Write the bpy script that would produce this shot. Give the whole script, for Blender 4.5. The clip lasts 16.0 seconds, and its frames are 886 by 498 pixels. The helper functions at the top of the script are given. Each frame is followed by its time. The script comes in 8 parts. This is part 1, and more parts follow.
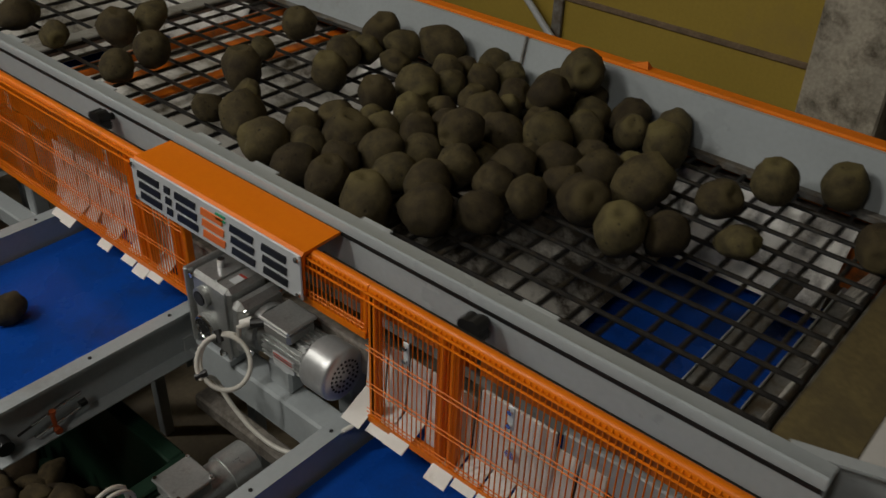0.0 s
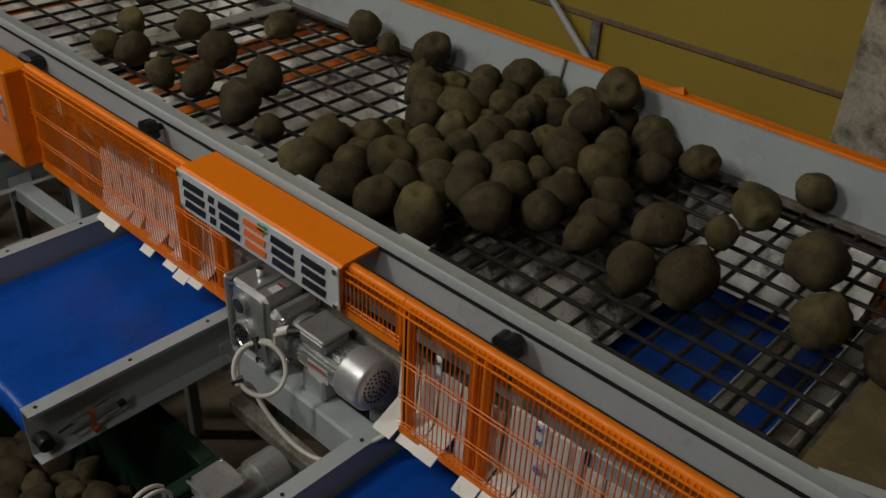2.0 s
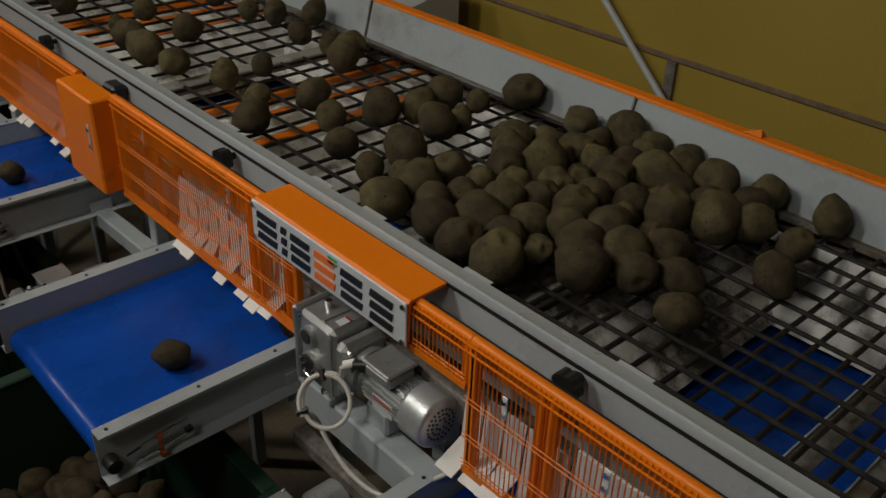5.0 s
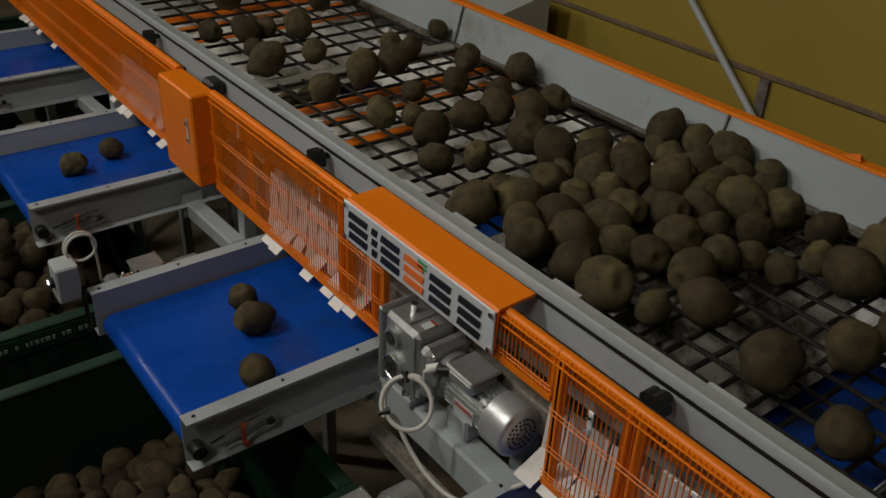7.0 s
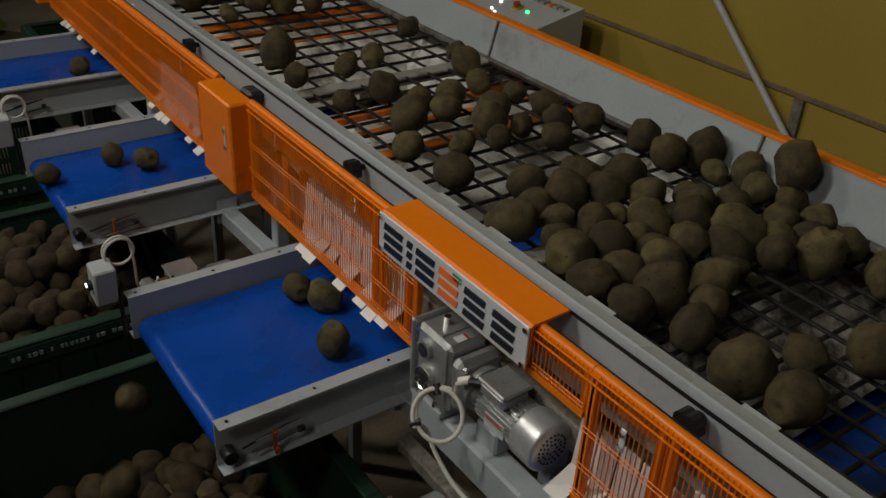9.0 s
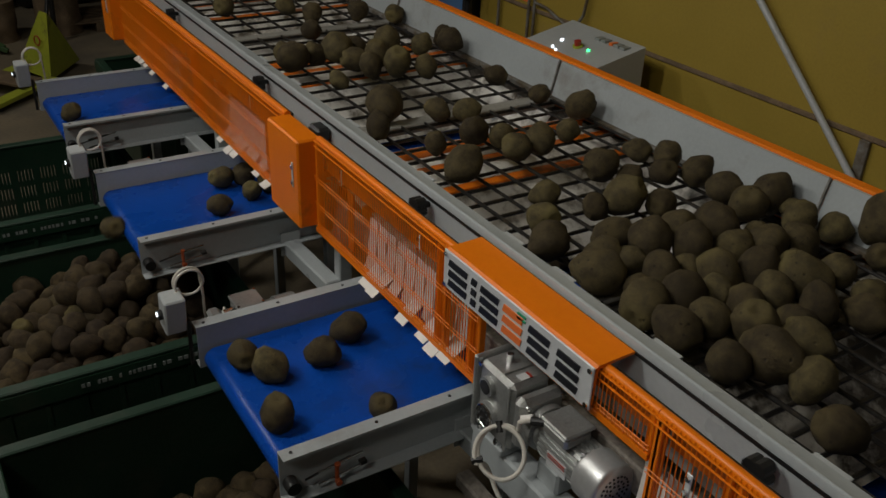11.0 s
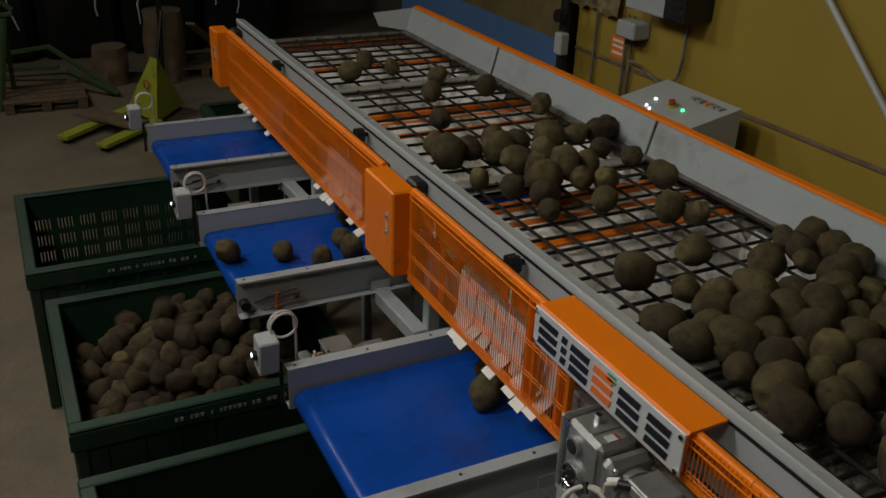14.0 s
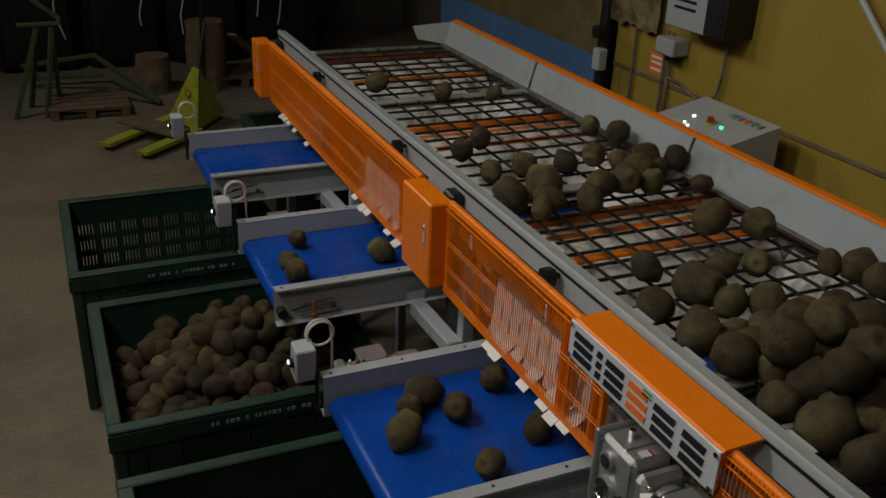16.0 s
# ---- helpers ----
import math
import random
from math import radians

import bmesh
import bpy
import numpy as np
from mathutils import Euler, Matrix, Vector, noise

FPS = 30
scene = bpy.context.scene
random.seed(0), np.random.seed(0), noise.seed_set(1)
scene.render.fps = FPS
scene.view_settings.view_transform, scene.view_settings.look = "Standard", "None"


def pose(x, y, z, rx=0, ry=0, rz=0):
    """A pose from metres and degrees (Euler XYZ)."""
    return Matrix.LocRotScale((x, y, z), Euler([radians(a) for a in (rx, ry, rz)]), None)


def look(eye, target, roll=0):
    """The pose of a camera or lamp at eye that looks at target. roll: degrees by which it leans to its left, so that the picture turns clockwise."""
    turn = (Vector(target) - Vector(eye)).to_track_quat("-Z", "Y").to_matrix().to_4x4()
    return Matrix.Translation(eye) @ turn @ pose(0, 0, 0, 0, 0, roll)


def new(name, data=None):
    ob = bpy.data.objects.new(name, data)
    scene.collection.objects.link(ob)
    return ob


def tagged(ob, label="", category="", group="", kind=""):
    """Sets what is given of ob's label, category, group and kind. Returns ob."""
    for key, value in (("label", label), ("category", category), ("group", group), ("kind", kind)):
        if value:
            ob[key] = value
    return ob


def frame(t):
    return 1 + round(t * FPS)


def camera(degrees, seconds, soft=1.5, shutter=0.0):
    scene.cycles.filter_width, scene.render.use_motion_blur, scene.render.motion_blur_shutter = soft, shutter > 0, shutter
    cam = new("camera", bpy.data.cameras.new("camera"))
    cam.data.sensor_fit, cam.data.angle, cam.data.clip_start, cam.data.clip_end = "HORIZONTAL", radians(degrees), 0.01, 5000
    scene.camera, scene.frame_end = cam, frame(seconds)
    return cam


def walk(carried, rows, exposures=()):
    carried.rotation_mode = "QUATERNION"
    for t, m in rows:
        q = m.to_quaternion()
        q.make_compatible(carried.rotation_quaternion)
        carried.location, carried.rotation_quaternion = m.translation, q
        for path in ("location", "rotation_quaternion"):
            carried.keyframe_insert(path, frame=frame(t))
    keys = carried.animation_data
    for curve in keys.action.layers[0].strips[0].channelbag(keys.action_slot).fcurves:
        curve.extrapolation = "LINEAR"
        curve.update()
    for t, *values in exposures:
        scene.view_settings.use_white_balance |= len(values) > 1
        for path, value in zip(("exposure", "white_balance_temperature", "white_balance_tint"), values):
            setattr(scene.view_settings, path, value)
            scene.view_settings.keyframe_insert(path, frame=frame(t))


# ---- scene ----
cam = camera(52.65, 16.0, soft=1.5, shutter=0.4)
PATH = [
    (0, -1.1835, -1.4286, 3.0858, 55.956, -1.799, -49.171),
    (0.5, -1.2074, -1.4220, 3.0930, 56.608, -2.589, -48.059),
    (1, -1.2201, -1.4351, 3.1087, 56.753, -2.554, -47.725),
    (1.5, -1.2216, -1.4369, 3.1197, 56.632, -2.473, -47.077),
    (2, -1.2304, -1.4380, 3.1224, 56.732, -2.486, -46.677),
    (2.5, -1.2196, -1.4263, 3.1103, 56.999, -2.549, -46.157),
    (3, -1.2254, -1.4301, 3.1143, 57.160, -2.422, -46.279),
    (5.5, -1.2302, -1.4160, 3.1334, 58.683, -1.629, -40.745),
    (6, -1.2710, -1.4026, 3.1584, 58.366, -1.596, -39.503),
    (6.5, -1.2863, -1.3939, 3.1517, 58.222, -2.042, -38.307),
    (7, -1.2862, -1.3841, 3.1404, 58.803, -2.271, -36.982),
    (7.5, -1.3154, -1.3747, 3.1650, 58.575, -2.588, -36.704),
    (8, -1.3265, -1.3721, 3.1593, 58.757, -2.886, -36.085),
    (8.5, -1.3358, -1.3692, 3.1660, 58.743, -2.998, -35.583),
    (9, -1.3260, -1.3734, 3.1598, 59.355, -2.814, -35.016),
    (9.5, -1.3411, -1.3737, 3.1663, 59.895, -2.601, -34.185),
    (12, -1.3924, -1.3621, 3.2052, 61.882, -2.181, -30.061),
    (12.5, -1.4087, -1.3626, 3.2117, 62.053, -2.308, -29.137),
    (13, -1.4256, -1.3571, 3.2152, 62.486, -2.237, -27.877),
    (13.5, -1.4349, -1.3566, 3.2225, 63.256, -2.132, -26.799),
    (14, -1.4265, -1.3697, 3.2276, 64.107, -2.055, -25.975),
    (14.5, -1.4302, -1.3824, 3.2362, 65.084, -2.056, -24.719),
    (15, -1.4391, -1.3887, 3.2318, 65.474, -2.116, -24.147),
    (15.5, -1.4441, -1.3939, 3.2383, 65.326, -2.292, -23.923),
    (16, -1.4549, -1.3867, 3.2386, 64.815, -2.265, -23.606),
]
walk(cam, [(t, pose(x, y, z, rx, ry, rz)) for t, x, y, z, rx, ry, rz in PATH],
     exposures=[(0.0, 0.0), (2.75, 0.0), (2.95, 0.42), (3.1, 0.34), (3.5, 0.0), (16.0, 0.0)])

# ---- world and light ----
world = bpy.data.worlds.new("hall_air")
scene.world = world
world.use_nodes = True
world.node_tree.nodes["Background"].inputs[0].default_value = (0.60, 0.61, 0.66, 1)
world.node_tree.nodes["Background"].inputs[1].default_value = 0.014


def area_lamp(name, place, target, watts, sx, sy, colour):
    d = bpy.data.lights.new(name, "AREA")
    d.shape, d.size, d.size_y, d.energy, d.color = "RECTANGLE", sx, sy, watts, colour
    ob = new(name, d)
    ob.matrix_basis = look(place, target)
    return ob


# unseen lamps: first and third follow the shadows, second and fourth are added fill
LAMPS = [(-2.5, 4.2, 5.45), (-3.2, 8.0, 5.5), (-2.9, 1.5, 5.45), (-3.2, -1.2, 5.3)]
area_lamp("unseen_lamp", LAMPS[0], (-0.4, 1.6, 1.2), 72, 0.35, 1.2, (1.0, 0.955, 0.87))
area_lamp("unseen_lamp", LAMPS[1], (-1.0, 6.6, 0.0), 72, 0.35, 1.2, (1.0, 0.955, 0.87))
area_lamp("unseen_lamp", LAMPS[2], (0.3, -0.6, 1.5), 104, 0.35, 1.2, (1.0, 0.965, 0.89))
area_lamp("unseen_lamp", LAMPS[3], (0.3, -0.9, 1.6), 38, 0.35, 1.2, (1.0, 0.955, 0.87))


# ---- materials ----
def mat(name, base, rough=0.5, metal=0.0, vary=0.15, scale=6.0, fine=60.0, bump=0.05, dirt=None, dirt_amount=0.0, spread=0.0, coat=0.0, spec=0.5):
    """A painted, plastic, metal or earthy surface with stains at a large scale and grain at a fine one."""
    m = bpy.data.materials.new(name)
    m.use_nodes = True
    nt = m.node_tree
    n, l = nt.nodes, nt.links
    b = n["Principled BSDF"]
    b.inputs["Metallic"].default_value = metal
    b.inputs["Coat Weight"].default_value = coat
    b.inputs["Specular IOR Level"].default_value = spec
    co = n.new("ShaderNodeTexCoord")
    big = n.new("ShaderNodeTexNoise")
    big.inputs["Scale"].default_value, big.inputs["Detail"].default_value = scale, 6
    l.new(co.outputs["Object"], big.inputs["Vector"])
    small = n.new("ShaderNodeTexNoise")
    small.inputs["Scale"].default_value, small.inputs["Detail"].default_value = fine, 4
    l.new(co.outputs["Object"], small.inputs["Vector"])
    ramp = n.new("ShaderNodeValToRGB")
    ramp.color_ramp.elements[0].position, ramp.color_ramp.elements[1].position = 0.3, 0.7
    ramp.color_ramp.elements[0].color = (*[c * (1 - vary) for c in base], 1)
    ramp.color_ramp.elements[1].color = (*[min(1, c * (1 + vary)) for c in base], 1)
    l.new(big.outputs["Fac"], ramp.inputs["Fac"])
    out = ramp.outputs["Color"]
    grain = n.new("ShaderNodeMix")
    grain.data_type, grain.blend_type = "RGBA", "OVERLAY"
    grain.inputs["Factor"].default_value = min(1.0, vary * 2)
    l.new(out, grain.inputs["A"])
    l.new(small.outputs["Fac"], grain.inputs["B"])
    out = grain.outputs["Result"]
    if dirt:
        mix = n.new("ShaderNodeMix")
        mix.data_type = "RGBA"
        patch = n.new("ShaderNodeTexNoise")
        patch.inputs["Scale"].default_value, patch.inputs["Detail"].default_value = scale * 0.7, 9
        patch.inputs["Roughness"].default_value = 0.7
        l.new(co.outputs["Object"], patch.inputs["Vector"])
        cut = n.new("ShaderNodeMapRange")
        cut.inputs["From Min"].default_value, cut.inputs["From Max"].default_value = 0.62 - 0.3 * dirt_amount, 0.78 - 0.3 * dirt_amount
        l.new(patch.outputs["Fac"], cut.inputs["Value"])
        l.new(cut.outputs["Result"], mix.inputs["Factor"])
        l.new(out, mix.inputs["A"])
        mix.inputs["B"].default_value = (*dirt, 1)
        out = mix.outputs["Result"]
    if spread:
        info = n.new("ShaderNodeObjectInfo")
        hsv = n.new("ShaderNodeHueSaturation")
        mr = n.new("ShaderNodeMapRange")
        mr.inputs["To Min"].default_value, mr.inputs["To Max"].default_value = 1 - spread, 1 + spread
        l.new(info.outputs["Random"], mr.inputs["Value"])
        l.new(mr.outputs["Result"], hsv.inputs["Value"])
        l.new(out, hsv.inputs["Color"])
        out = hsv.outputs["Color"]
    l.new(out, b.inputs["Base Color"])
    rr = n.new("ShaderNodeMapRange")
    rr.inputs["To Min"].default_value, rr.inputs["To Max"].default_value = max(0.05, rough - 0.12), min(1, rough + 0.12)
    l.new(big.outputs["Fac"], rr.inputs["Value"])
    l.new(rr.outputs["Result"], b.inputs["Roughness"])
    bp = n.new("ShaderNodeBump")
    bp.inputs["Strength"].default_value, bp.inputs["Distance"].default_value = bump * 4, 0.004
    l.new(small.outputs["Fac"], bp.inputs["Height"])
    l.new(bp.outputs["Normal"], b.inputs["Normal"])
    return m


def root_skin(name, soil, skin, crown):
    """Earthy skin of a root: soil patches over skin, dark pits, a paler scarred crown at the top, and a tone of its own for each root."""
    m = bpy.data.materials.new(name)
    m.use_nodes = True
    n, l = m.node_tree.nodes, m.node_tree.links
    b = n["Principled BSDF"]
    b.inputs["Roughness"].default_value = 0.78
    b.inputs["Specular IOR Level"].default_value = 0.3
    co, info = n.new("ShaderNodeTexCoord"), n.new("ShaderNodeObjectInfo")
    shift = n.new("ShaderNodeVectorMath")
    shift.operation = "MULTIPLY_ADD"
    l.new(info.outputs["Random"], shift.inputs[0])
    shift.inputs[1].default_value = (31, 17, 23)
    l.new(co.outputs["Object"], shift.inputs[2])

    def cloud(scale, detail, rough=0.6):
        t = n.new("ShaderNodeTexNoise")
        t.inputs["Scale"].default_value, t.inputs["Detail"].default_value, t.inputs["Roughness"].default_value = scale, detail, rough
        l.new(shift.outputs[0], t.inputs["Vector"])
        return t.outputs["Fac"]

    def span(value, a, c, lo=0.0, hi=1.0):
        t = n.new("ShaderNodeMapRange")
        for key, v in zip(("From Min", "From Max", "To Min", "To Max"), (a, c, lo, hi)):
            t.inputs[key].default_value = v
        l.new(value, t.inputs["Value"])
        return t.outputs["Result"]

    def blend(fac, a, c, how="MIX"):
        t = n.new("ShaderNodeMix")
        t.data_type, t.blend_type = "RGBA", how
        l.new(fac, t.inputs["Factor"])
        for key, v in (("A", a), ("B", c)):
            if isinstance(v, tuple):
                t.inputs[key].default_value = (*v, 1)
            else:
                l.new(v, t.inputs[key])
        return t.outputs["Result"]

    patches, grain = cloud(1.6, 6), cloud(12, 6, 0.75)
    out = blend(span(patches, 0.36, 0.62), soil, skin)
    out = blend(span(grain, 0.40, 0.66), blend(span(grain, 0, 1, 0.55, 0.55), out, soil), out)
    split = n.new("ShaderNodeSeparateXYZ")
    l.new(co.outputs["Object"], split.inputs[0])
    out = blend(span(split.outputs["Z"], 0.70, 1.05, 0.0, 0.5), out, crown)
    pits = n.new("ShaderNodeTexVoronoi")
    pits.inputs["Scale"].default_value = 2.3
    l.new(shift.outputs[0], pits.inputs["Vector"])
    out = blend(span(pits.outputs["Distance"], 0.05, 0.16, 0.85, 0.0), out, (0.012, 0.009, 0.006))
    tone = n.new("ShaderNodeHueSaturation")
    l.new(out, tone.inputs["Color"])
    l.new(span(info.outputs["Random"], 0, 1, 0.62, 1.42), tone.inputs["Value"])
    l.new(span(info.outputs["Random"], 0, 1, 0.494, 0.513), tone.inputs["Hue"])
    l.new(tone.outputs["Color"], b.inputs["Base Color"])
    total = n.new("ShaderNodeMath")
    l.new(span(pits.outputs["Distance"], 0.03, 0.2, -0.6, 0.0), total.inputs[0])
    l.new(grain, total.inputs[1])
    bp = n.new("ShaderNodeBump")
    bp.inputs["Strength"].default_value, bp.inputs["Distance"].default_value = 0.9, 0.006
    l.new(total.outputs[0], bp.inputs["Height"])
    l.new(bp.outputs["Normal"], b.inputs["Normal"])
    return m


def glow(name, colour, strength):
    m = bpy.data.materials.new(name)
    m.use_nodes = True
    b = m.node_tree.nodes["Principled BSDF"]
    b.inputs["Base Color"].default_value = (*colour, 1)
    b.inputs["Emission Color"].default_value = (*colour, 1)
    b.inputs["Emission Strength"].default_value = strength
    return m


MUD = (0.10, 0.075, 0.045)
ORANGE = mat("orange_paint", (0.78, 0.185, 0.004), 0.40, vary=0.05, scale=3, bump=0.01, dirt=(0.34, 0.12, 0.02), dirt_amount=0.1, spec=0.3)
ORANGE_OLD = mat("orange_paint_dusty", (0.60, 0.14, 0.006), 0.5, vary=0.12, scale=5, bump=0.02, dirt=MUD, dirt_amount=0.45)
GREY = mat("grey_paint", (0.355, 0.385, 0.395), 0.31, vary=0.05, scale=3, bump=0.012, dirt=(0.24, 0.235, 0.22), dirt_amount=0.12)
PALE = mat("pale_grey_paint", (0.40, 0.425, 0.43), 0.42, vary=0.05, scale=4, bump=0.012, dirt=(0.26, 0.245, 0.21), dirt_amount=0.18)
DARK_STEEL = mat("worn_dark_steel", (0.012, 0.011, 0.010), 0.40, 0.0, vary=0.3, scale=20, fine=160, bump=0.06, dirt=(0.035, 0.027, 0.017), dirt_amount=0.45, spec=0.4)
CROSS_BAR = mat("soiled_grey_bar", (0.27, 0.265, 0.24), 0.5, vary=0.12, scale=9, bump=0.03, dirt=MUD, dirt_amount=0.3)
ORANGE_SOILED = mat("orange_paint_soiled", (0.72, 0.165, 0.005), 0.45, vary=0.08, scale=6, bump=0.02, dirt=MUD, dirt_amount=0.36)
BAR_STEEL = mat("muddy_grey_steel", (0.17, 0.165, 0.15), 0.6, 0.1, vary=0.2, scale=12, bump=0.05, dirt=MUD, dirt_amount=0.6)
ALU = mat("cast_aluminium", (0.40, 0.41, 0.40), 0.32, 0.65, vary=0.1, scale=12, fine=120, bump=0.05, dirt=(0.2, 0.19, 0.17), dirt_amount=0.2)
COWL = mat("pressed_bright_steel", (0.50, 0.51, 0.51), 0.36, 0.6, vary=0.06, scale=14, bump=0.015)
CHROME = mat("bright_steel", (0.7, 0.7, 0.7), 0.18, 1.0, vary=0.05, bump=0.01)
BLACK = mat("black_plastic", (0.012, 0.012, 0.012), 0.45, vary=0.2, bump=0.03)
BELT = mat("blue_belt", (0.004, 0.058, 0.34), 0.28, vary=0.12, scale=4, fine=90, bump=0.01, dirt=(0.012, 0.04, 0.17), dirt_amount=0.25, spec=0.3)
# soil patches laid on thicker, also to darken for shade under the deck
CHUTE_SOIL_SHADE = mat("soiled_shaded_chute_sheet", (0.72, 0.69, 0.62), 0.5, vary=0.1, scale=7, bump=0.03, dirt=(0.075, 0.06, 0.043), dirt_amount=0.74)
WHITE = mat("white_plastic", (0.70, 0.68, 0.64), 0.5, vary=0.06, scale=5, bump=0.02, dirt=(0.32, 0.27, 0.2), dirt_amount=0.12)
CHUTE = mat("white_chute_sheet", (0.74, 0.72, 0.67), 0.45, vary=0.10, scale=8, bump=0.02, dirt=(0.13, 0.105, 0.075), dirt_amount=0.44)
# stained steel, coloured dark for the shade under the machine
SHADED_STEEL = mat("stained_shaded_steel", (0.19, 0.17, 0.145), 0.7, vary=0.35, scale=7, fine=60, bump=0.08, dirt=(0.06, 0.048, 0.032), dirt_amount=0.5)
SIGN = mat("brushed_sign_plate", (0.58, 0.60, 0.61), 0.4, 0.15, vary=0.04, scale=8, bump=0.01)
INK = mat("black_print", (0.012, 0.013, 0.016), 0.4, vary=0.1, bump=0.0)
INK_ORANGE = mat("orange_print", (0.75, 0.17, 0.03), 0.4, vary=0.05, bump=0.0)
INK_GREEN = mat("green_print", (0.02, 0.30, 0.14), 0.4, vary=0.05, bump=0.0)
PRINT = mat("faded_print", (0.22, 0.24, 0.23), 0.6, vary=0.2, bump=0.0)
CABLE = mat("white_cable", (0.58, 0.56, 0.50), 0.5, vary=0.08, bump=0.02)
BIN = mat("dark_green_plastic", (0.009, 0.034, 0.018), 0.5, vary=0.2, scale=4, bump=0.02, dirt=(0.035, 0.045, 0.03), dirt_amount=0.3)
ROOT = root_skin("muddy_root_skin", (0.046, 0.034, 0.017), (0.112, 0.085, 0.036), (0.165, 0.130, 0.050))
# redder copy of ROOT, darkened to carry the shade inside the bins
ROOT_SHADED = root_skin("shaded_root_skin", (0.034, 0.023, 0.012), (0.092, 0.062, 0.030), (0.110, 0.080, 0.038))
RUBBER = mat("muddy_rubber", (0.16, 0.122, 0.048), 0.8, vary=0.2, scale=5, bump=0.06, dirt=(0.11, 0.085, 0.038), dirt_amount=0.5)
CONCRETE = mat("dusty_concrete", (0.185, 0.150, 0.098), 0.85, vary=0.16, scale=1.2, fine=40, bump=0.06, dirt=(0.13, 0.11, 0.082), dirt_amount=0.45)
YELLOW = mat("yellow_wall_paint", (0.31, 0.222, 0.030), 0.6, vary=0.07, scale=1.5, bump=0.02, dirt=(0.27, 0.19, 0.045), dirt_amount=0.25)
OCHRE = mat("dull_ochre_panel", (0.15, 0.115, 0.045), 0.5, vary=0.2, scale=2.5, bump=0.03, dirt=(0.09, 0.075, 0.04), dirt_amount=0.35)
PILLAR = mat("stained_plaster", (0.36, 0.33, 0.26), 0.85, vary=0.2, scale=6, bump=0.1, dirt=(0.10, 0.085, 0.06), dirt_amount=0.5)
BLUE_WALL = mat("blue_panel", (0.07, 0.155, 0.32), 0.55, vary=0.08, scale=2, bump=0.02)
DULL = mat("dull_hall_wall", (0.16, 0.14, 0.11), 0.9, vary=0.2, scale=1.0, bump=0.05)
BAG = mat("black_bag_film", (0.010, 0.010, 0.011), 0.35, vary=0.3, scale=3, fine=14, bump=0.25)
STRAP = mat("white_strap", (0.6, 0.6, 0.58), 0.7, vary=0.1, bump=0.05)
WOOD = mat("weathered_wood", (0.15, 0.105, 0.062), 0.85, vary=0.3, scale=7, fine=70, bump=0.12)
LIME = mat("yellow_green_paint", (0.36, 0.40, 0.035), 0.5, vary=0.1, bump=0.02, dirt=MUD, dirt_amount=0.25)
GREEN_PAINT = mat("green_paint_old", (0.05, 0.10, 0.035), 0.6, vary=0.2, bump=0.04, dirt=MUD, dirt_amount=0.35)
RUST = mat("dull_orange_plastic", (0.36, 0.075, 0.02), 0.5, vary=0.15, bump=0.02)
RED = mat("red_plastic", (0.35, 0.03, 0.015), 0.45, vary=0.1, bump=0.02)
FILM = mat("dusty_plastic_film", (0.20, 0.165, 0.085), 0.28, vary=0.25, scale=9, fine=30, bump=0.2, dirt=(0.10, 0.08, 0.04), dirt_amount=0.4)
LED_WHITE = glow("lit_white_lamp", (0.85, 0.92, 1.0), 2.2)
LED_GREEN = glow("lit_green_lamp", (0.05, 0.9, 0.25), 3.0)


# ---- mesh helpers ----
def box(bm, x0, x1, y0, y1, z0, z1, bevel=0.0):
    vs = [bm.verts.new((x, y, z)) for x in (x0, x1) for y in (y0, y1) for z in (z0, z1)]
    fs = [bm.faces.new([vs[i] for i in f]) for f in ((0, 1, 3, 2), (4, 6, 7, 5), (0, 4, 5, 1), (2, 3, 7, 6), (0, 2, 6, 4), (1, 5, 7, 3))]
    if bevel:
        es = {e for f in fs for e in f.edges}
        bmesh.ops.bevel(bm, geom=list(es), offset=bevel, segments=1, affect="EDGES", profile=0.5)
    return vs


def tube(bm, a, b, r, seg=10, r2=None):
    a, b = Vector(a), Vector(b)
    q = (b - a).to_track_quat("Z", "Y").to_matrix().to_4x4()
    m = Matrix.Translation((a + b) / 2) @ q
    bmesh.ops.create_cone(bm, cap_ends=True, segments=seg, radius1=r, radius2=r if r2 is None else r2, depth=(b - a).length, matrix=m)


def rod(bm, a, b, r, seg=6):
    """A light rod without operators, for large counts."""
    a, b = Vector(a), Vector(b)
    q = (b - a).to_track_quat("Z", "Y")
    ring = [[bm.verts.new(c + q @ Vector((r * math.cos(2 * math.pi * i / seg), r * math.sin(2 * math.pi * i / seg), 0))) for i in range(seg)] for c in (a, b)]
    for i in range(seg):
        j = (i + 1) % seg
        bm.faces.new((ring[0][i], ring[0][j], ring[1][j], ring[1][i]))
    bm.faces.new(ring[0][::-1])
    bm.faces.new(ring[1])


def beam(bm, a, b, w, h):
    """A square tube from a to b."""
    a, b = Vector(a), Vector(b)
    q = (b - a).to_track_quat("Y", "Z").to_matrix().to_4x4()
    m = Matrix.Translation((a + b) / 2) @ q @ Matrix.Diagonal((w, (b - a).length, h, 1))
    r = bmesh.ops.create_cube(bm, size=1, matrix=m)
    es = {e for v in r["verts"] for e in v.link_edges}
    bmesh.ops.bevel(bm, geom=list(es), offset=min(w, h) * 0.08, segments=1, affect="EDGES", profile=0.5)


